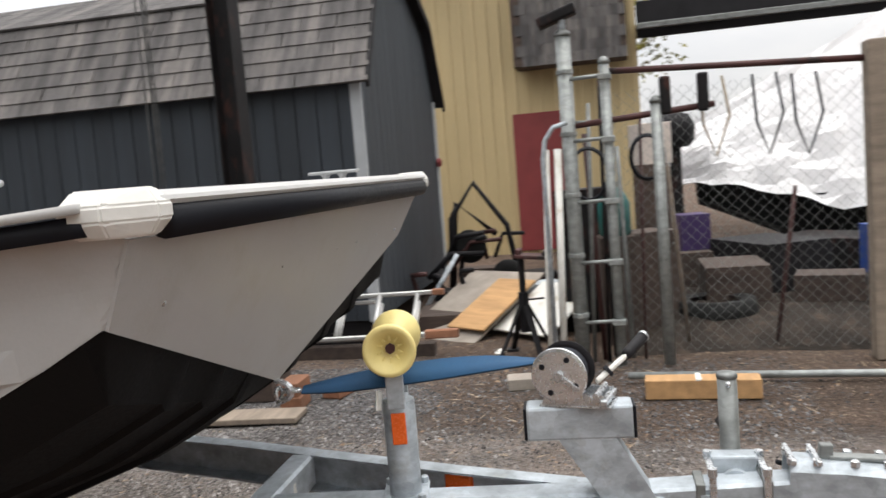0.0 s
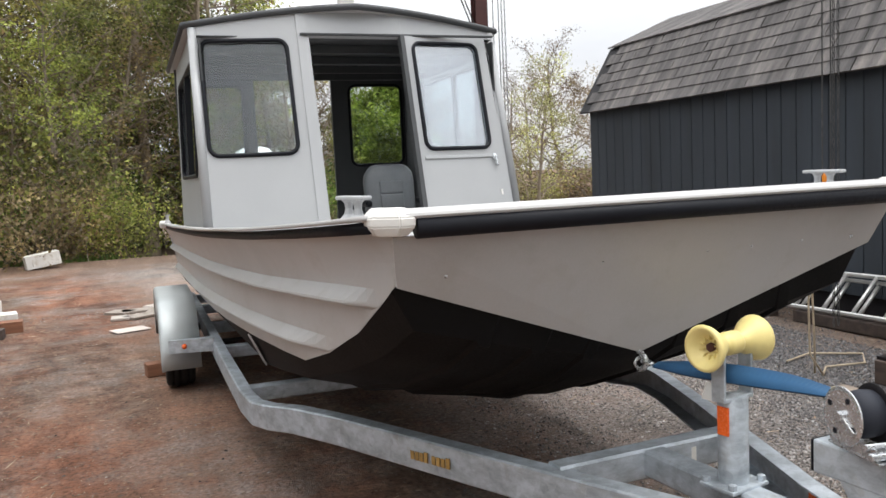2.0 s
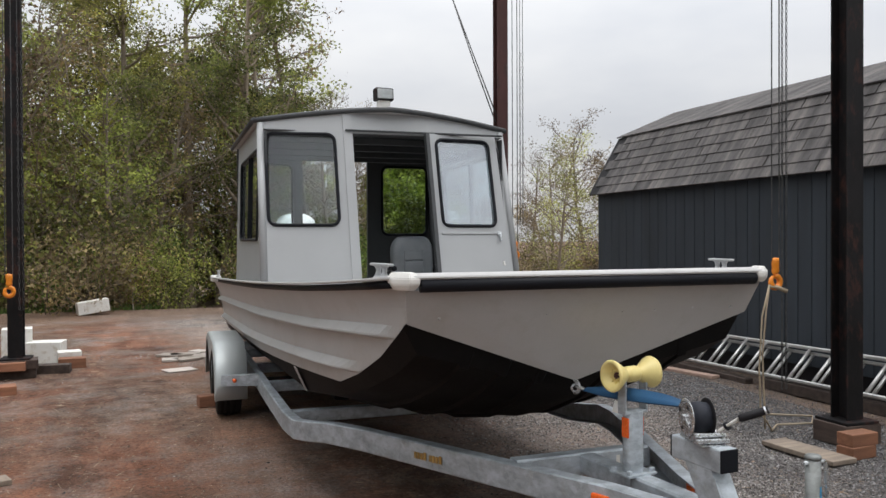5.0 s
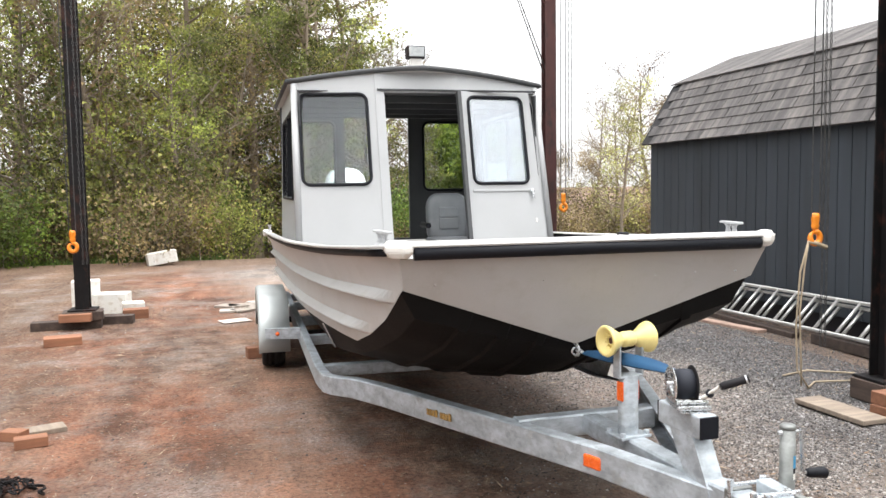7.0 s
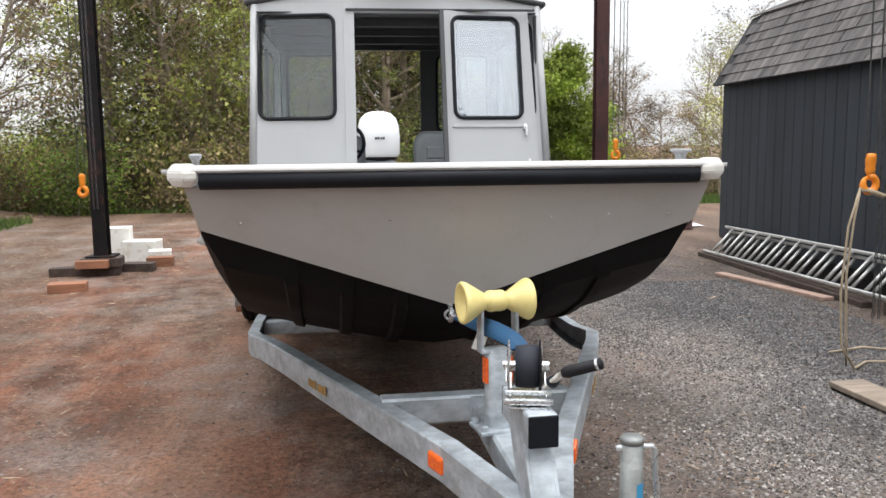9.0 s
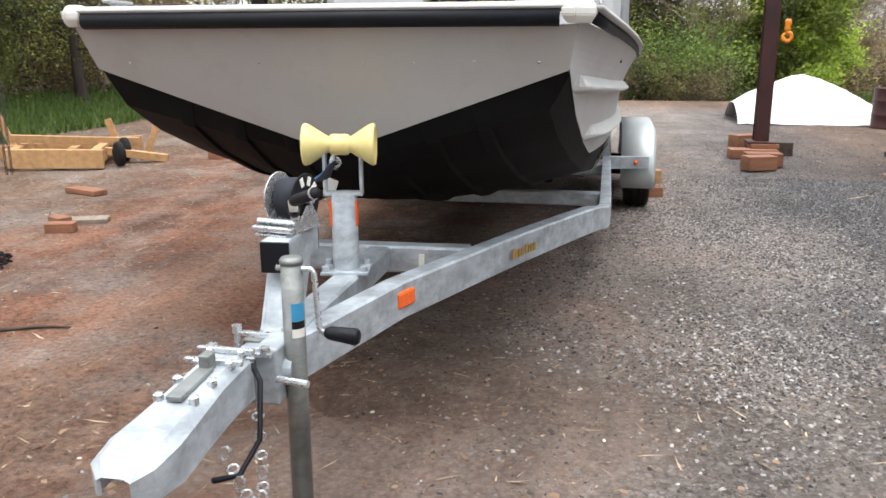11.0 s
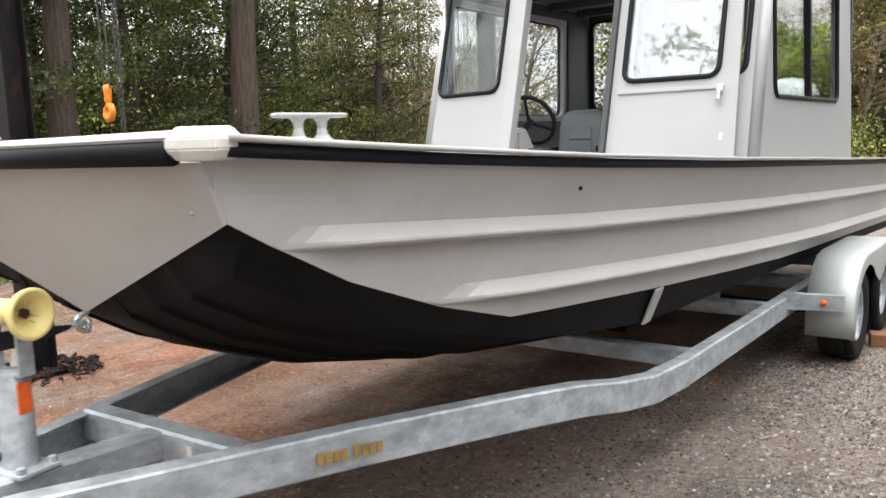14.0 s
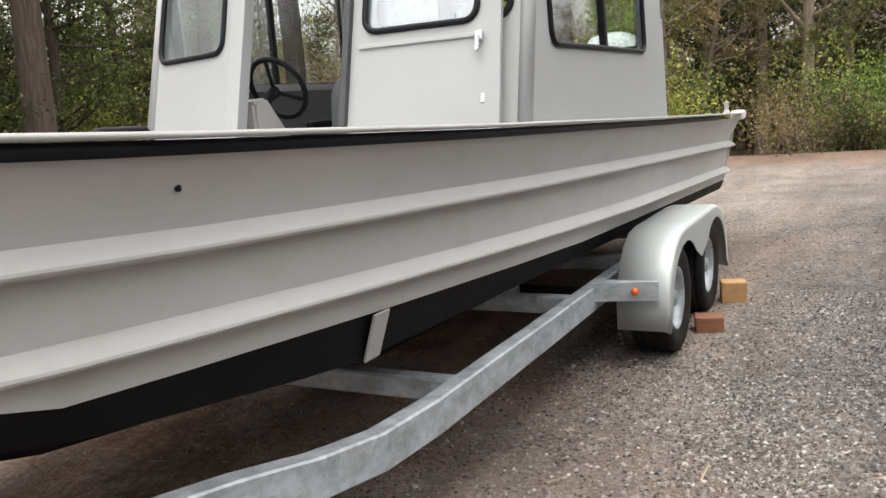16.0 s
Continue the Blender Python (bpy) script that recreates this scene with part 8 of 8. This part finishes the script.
TREES = {
    "spring_a": deciduous("spring_tree", 11, 9.5, 2.7, 26, 12, LEAF_SPRING, BARK, (0.028, 0.070), "tall woodland tree with thin fresh green leaves", 0.10),
    "spring_b": deciduous("spring_tree", 12, 8.0, 2.5, 24, 9, LEAF_SPRING, BARK, (0.028, 0.070), "woodland tree with thin fresh green leaves", 0.08),
    "bud_a": deciduous("budding_tree", 13, 9.0, 2.8, 30, 5, LEAF_BUD, BARK, (0.023, 0.056), "woodland tree with brown budding twigs", 0.08),
    "bud_b": deciduous("budding_tree", 14, 7.5, 2.5, 30, 6, LEAF_BUD, BARK_PALE, (0.023, 0.056), "woodland tree with tan budding twigs", 0.12),
    "fresh": deciduous("leafy_tree", 29, 4.6, 1.5, 34, 30, LEAF_FRESH, BARK, (0.028, 0.066), "small dense tree in fresh green leaf", 0.06),
    "bare": deciduous("bare_tree", 15, 8.5, 2.6, 24, 2, LEAF_BUD, BARK_PALE, (0.02, 0.045), "nearly bare tree with pale fine twigs", 0.2),
    "pale": deciduous("pale_tree", 16, 7.0, 1.9, 24, 8, LEAF_PALE, BARK_PALE, (0.022, 0.05), "slender tree with pale yellow-green leaves", 0.18),
    "straight": deciduous("straight_tree", 23, 12.0, 2.8, 26, 14, LEAF_SPRING, BARK_PALE, (0.028, 0.070), "tall tree with a straight pale bare trunk in the wood", 0.26, True, 0.24, 0.0155, 0.2),
    "old": deciduous("old_tree", 24, 11.0, 3.0, 24, 12, LEAF_SPRING, BARK_DARK, (0.026, 0.066), "old tree with a thick brown flared trunk on the grass", 0.34, True, 0.22, 0.024, 0.4),
    "cedar_a": cedar("cedar_tree", 17, 8.5, 2.0, "dark evergreen cedar at the wood's edge"),
    "cedar_b": cedar("cedar_tree", 18, 7.0, 2.3, "broad dark evergreen cedar"),
    "bush_a": bush("green_bush", 19, 1.7, 1.2, 42, LEAF_BRIGHT, "bright green leafy bush in the undergrowth"),
    "bush_b": bush("brown_thicket", 20, 1.9, 1.3, 28, LEAF_BUD, "brown twiggy thicket in the undergrowth"),
    "bush_c": bush("green_bush", 21, 2.6, 1.4, 38, LEAF_SPRING, "tall yellow-green leafy bush"),
}


def spots():
    r = np.random.default_rng(5)
    out = []
    turn = lambda: r.uniform(0, 360)
    # front row behind the yard
    kinds = ["bud_a", "spring_a", "bud_b", "spring_b", "spring_a", "bud_b", "spring_b", "spring_a"]
    for k, x in enumerate(np.arange(-10.5, 0.0, 1.3)):
        if x > -2.4 or k in (1, 2):
            continue
        out.append((kinds[k % 8], x + r.normal(0, 0.3), 18.2 + r.normal(0, 0.7), r.uniform(0.9, 1.2) * (0.70, 1.0)[k % 2], turn()))
    for k, x in enumerate(np.arange(-7.5, 1.0, 1.7)):
        if -1.9 < x < -0.1:
            continue
        out.append((["spring_a", "bud_a", "spring_b", "bud_b"][k % 4], x + r.normal(0, 0.4), 22.0 + r.normal(0, 1.0), r.uniform(1.0, 1.3), turn()))
    out.append(("straight", -0.96, 25.2, 1.0, 40))
    out.append(("old", -9.3, 5.15, 0.95, 110))
    for x, y, s, a in ((2.3, 17.4, 0.95, 140), (1.9, 18.3, 1.0, 80), (3.2, 17.6, 0.85, 250), (2.9, 18.8, 1.1, 300)):
        out.append(("bush_a", x, y, s, a))
    for k, x in enumerate(np.arange(-7, 4.5, 1.7)):
        out.append((["bud_a", "spring_a", "bud_b", "spring_b"][k % 4], x + r.normal(0, 0.4), 28.0 + r.normal(0, 0.9), r.uniform(1.15, 1.45), turn()))
    for x, y, s, a in ((-2.6, 20.4, 0.88, 10), (0.5, 21.6, 0.92, 130), (1.3, 25.0, 0.9, 250), (-3.4, 24.4, 1.0, 300)):
        out.append(("straight", x, y, s, a))
    # thinner, lower trees to the right, behind the shed
    for k, (x, y, kind, s) in enumerate(((3.2, 23, "bare", 0.82), (4.4, 24, "bare", 0.80), (5.6, 23, "bare", 0.72), (10.3, 20.5, "pale", 0.74), (8.4, 25, "bare", 0.55), (12.5, 26, "bare", 0.7), (14.5, 24, "bud_b", 0.8), (5.2, 27, "bare", 0.8), (9.0, 29, "bud_b", 0.62), (12, 31, "bud_b", 0.8), (16, 28, "bud_a", 0.9), (3.4, 19.5, "spring_b", 0.48), (6.8, 27, "bud_b", 0.55), (3.9, 26.5, "bud_b", 0.7), (5.9, 20.8, "fresh", 0.98), (5.0, 21.3, "fresh", 0.72), (7.6, 26, "bare", 0.62), (10.2, 28, "bare", 0.66), (11.6, 29, "bud_b", 0.62), (13.4, 29, "bare", 0.7), (7.0, 30, "bud_b", 0.66), (9.4, 32, "bud_a", 0.66), (4.8, 23, "bud_a", 0.62), (6.4, 24.5, "bud_a", 0.6), (7.8, 23.5, "bud_b", 0.34), (9.0, 25, "bud_a", 0.36), (11.8, 23.5, "bud_b", 0.55), (13.2, 22.5, "bud_a", 0.5))):
        out.append((kind, x, y, s, turn()))
    out.append(("old", -8.55, 7.8, 1.0, 20))
    # dark wood on the left
    for x, y, s in ((-9.8, 13.8, 0.95), (-8.6, 15.6, 0.85)):
        out.append(("bud_b", x, y, s, turn()))
    for k, (x, y) in enumerate(((-9.4, 3.0), (-10.6, 5.0), (-10.4, 7.0), (-10.2, 9.4), (-8.9, 11.6))):
        out.append((["cedar_a", "cedar_b"][k % 2], x, y, r.uniform(0.72, 1.08), turn()))
    for k in range(7):
        out.append((["cedar_a", "cedar_b"][k % 2], -12.4 + r.normal(0, 0.7), 3 + 1.9 * k, r.uniform(0.9, 1.2), turn()))
    # trees behind the camera's way, seen in the window glass
    for x, y, s in ((0.5, -8.0, 1.15),):
        out.append(("spring_a", x, y, s, turn()))
    for k, x in enumerate(np.arange(-3.2, 9.0, 2.6)):
        out.append((["cedar_a", "spring_a", "cedar_b", "spring_b"][k % 4], x, -11.0 - 1.5 * (k % 2), (1.3, 1.3, 1.4, 1.4)[k % 4], turn()))
    for k, x in enumerate(np.arange(-5.0, 10.0, 2.2)):
        out.append((["bush_b", "bush_c"][k % 2], x, -14.0 - 0.5 * (k % 3), (1.5, 1.7, 1.6)[k % 3], turn()))
    # unseen trees added beyond the cream building, to darken the boat's port side
    for k, y in enumerate(np.arange(0.5, 8.0, 2.4)):
        out.append((["spring_a", "bud_a", "cedar_a"][k % 3], 17.0 + 0.8 * (k % 2), y, (1.1, 1.25, 1.0)[k % 3], turn()))
    for x, y, s, a in ((1.5, 27.0, 1.2, 10), (3.0, 25.6, 1.1, 130), (-1.6, 28.6, 1.25, 220), (0.3, 29.5, 1.3, 40), (-3.2, 27.2, 1.1, 310)):
        out.append(("cedar_b", x, y, s, a))
    # thicket that closes the far left
    for k, y in enumerate(np.arange(1, 27, 1.25)):
        out.append((["bush_c", "bush_b", "bush_c"][k % 3], -15.2 + r.normal(0, 0.5), y, r.uniform(1.4, 2.0), turn()))
    for k, y in enumerate(np.arange(2, 24, 2.8)):
        out.append((["cedar_a", "cedar_b"][k % 2], -14.4 + r.normal(0, 0.5), y, r.uniform(0.7, 0.95), turn()))
    # undergrowth along the edge
    for k, x in enumerate(np.arange(-9.5, 3.6, 0.7)):
        if -1.7 < x < 0.4:
            continue
        out.append((["bush_a", "bush_b", "bush_c", "bush_a", "bush_b"][int(r.integers(5))], x + r.normal(0, 0.35), 17.0 + r.normal(0, 0.55), r.uniform(0.45, 1.15), turn()))
    for k, x in enumerate(np.arange(-12, 3, 1.3)):
        if -1.8 < x < 0.0:
            continue
        out.append((["bush_c", "bush_b", "bush_c", "bush_a"][k % 4], x + r.normal(0, 0.3), 19.6 + r.normal(0, 0.6), r.uniform(0.8, 1.5), turn()))
    for k, x in enumerate(np.arange(-14, 5, 1.15)):
        out.append((["bush_c", "bush_b", "bush_a"][k % 3], x + r.normal(0, 0.3), 30.5 + r.normal(0, 0.6), r.uniform(1.4, 2.0), turn()))
    for k, x in enumerate(np.arange(3, 17, 1.2)):
        out.append((["bush_b", "bush_c", "bush_b"][k % 3], x + r.normal(0, 0.3), 24.0 + r.normal(0, 0.8), r.uniform(0.9, 1.35), turn()))
    for k, y in enumerate(np.arange(2, 16, 1.2)):
        out.append((["bush_b", "bush_c", "bush_a"][k % 3], -10.4 + r.normal(0, 0.5), y, r.uniform(0.6, 1.0), turn()))
    return out


plant(TREES, spots())


def grass_patch(name, area, count, height, label):
    x0, x1, y0, y1 = area
    r = np.random.default_rng(31)
    p = np.stack([r.uniform(x0, x1, count), r.uniform(y0, y1, count)], -1)
    z = np.array([ground_height(a, b) for a, b in p])
    a = r.uniform(0, math.tau, count)
    h = height * r.uniform(0.4, 1.2, count)
    side = np.stack([np.cos(a), np.sin(a), 0 * a], -1) * 0.012
    base = np.concatenate([p, z[:, None]], -1)
    tip = base + np.stack([r.normal(0, 0.05, count), r.normal(0, 0.05, count), h], -1)
    v = np.stack([base - side, base + side, tip], 1).reshape(-1, 3)
    tagged(mesh_part(name, from_arrays(name, v, np.arange(3 * count).reshape(-1, 3)), GRASS), label, "grass", "", "stuff")


grass_patch("grass", (-10.0, -6.6, -2.0, 14.0), 30000, 0.16, "fresh green grass along the edge of the wood")
grass_patch("grass", (2.5, 14.0, 18.0, 26.0), 22000, 0.30, "fresh green grass behind the shed")
grass_patch("grass", (-9.0, -1.8, 16.0, 17.4), 2200, 0.16, "sparse green grass under the bushes")
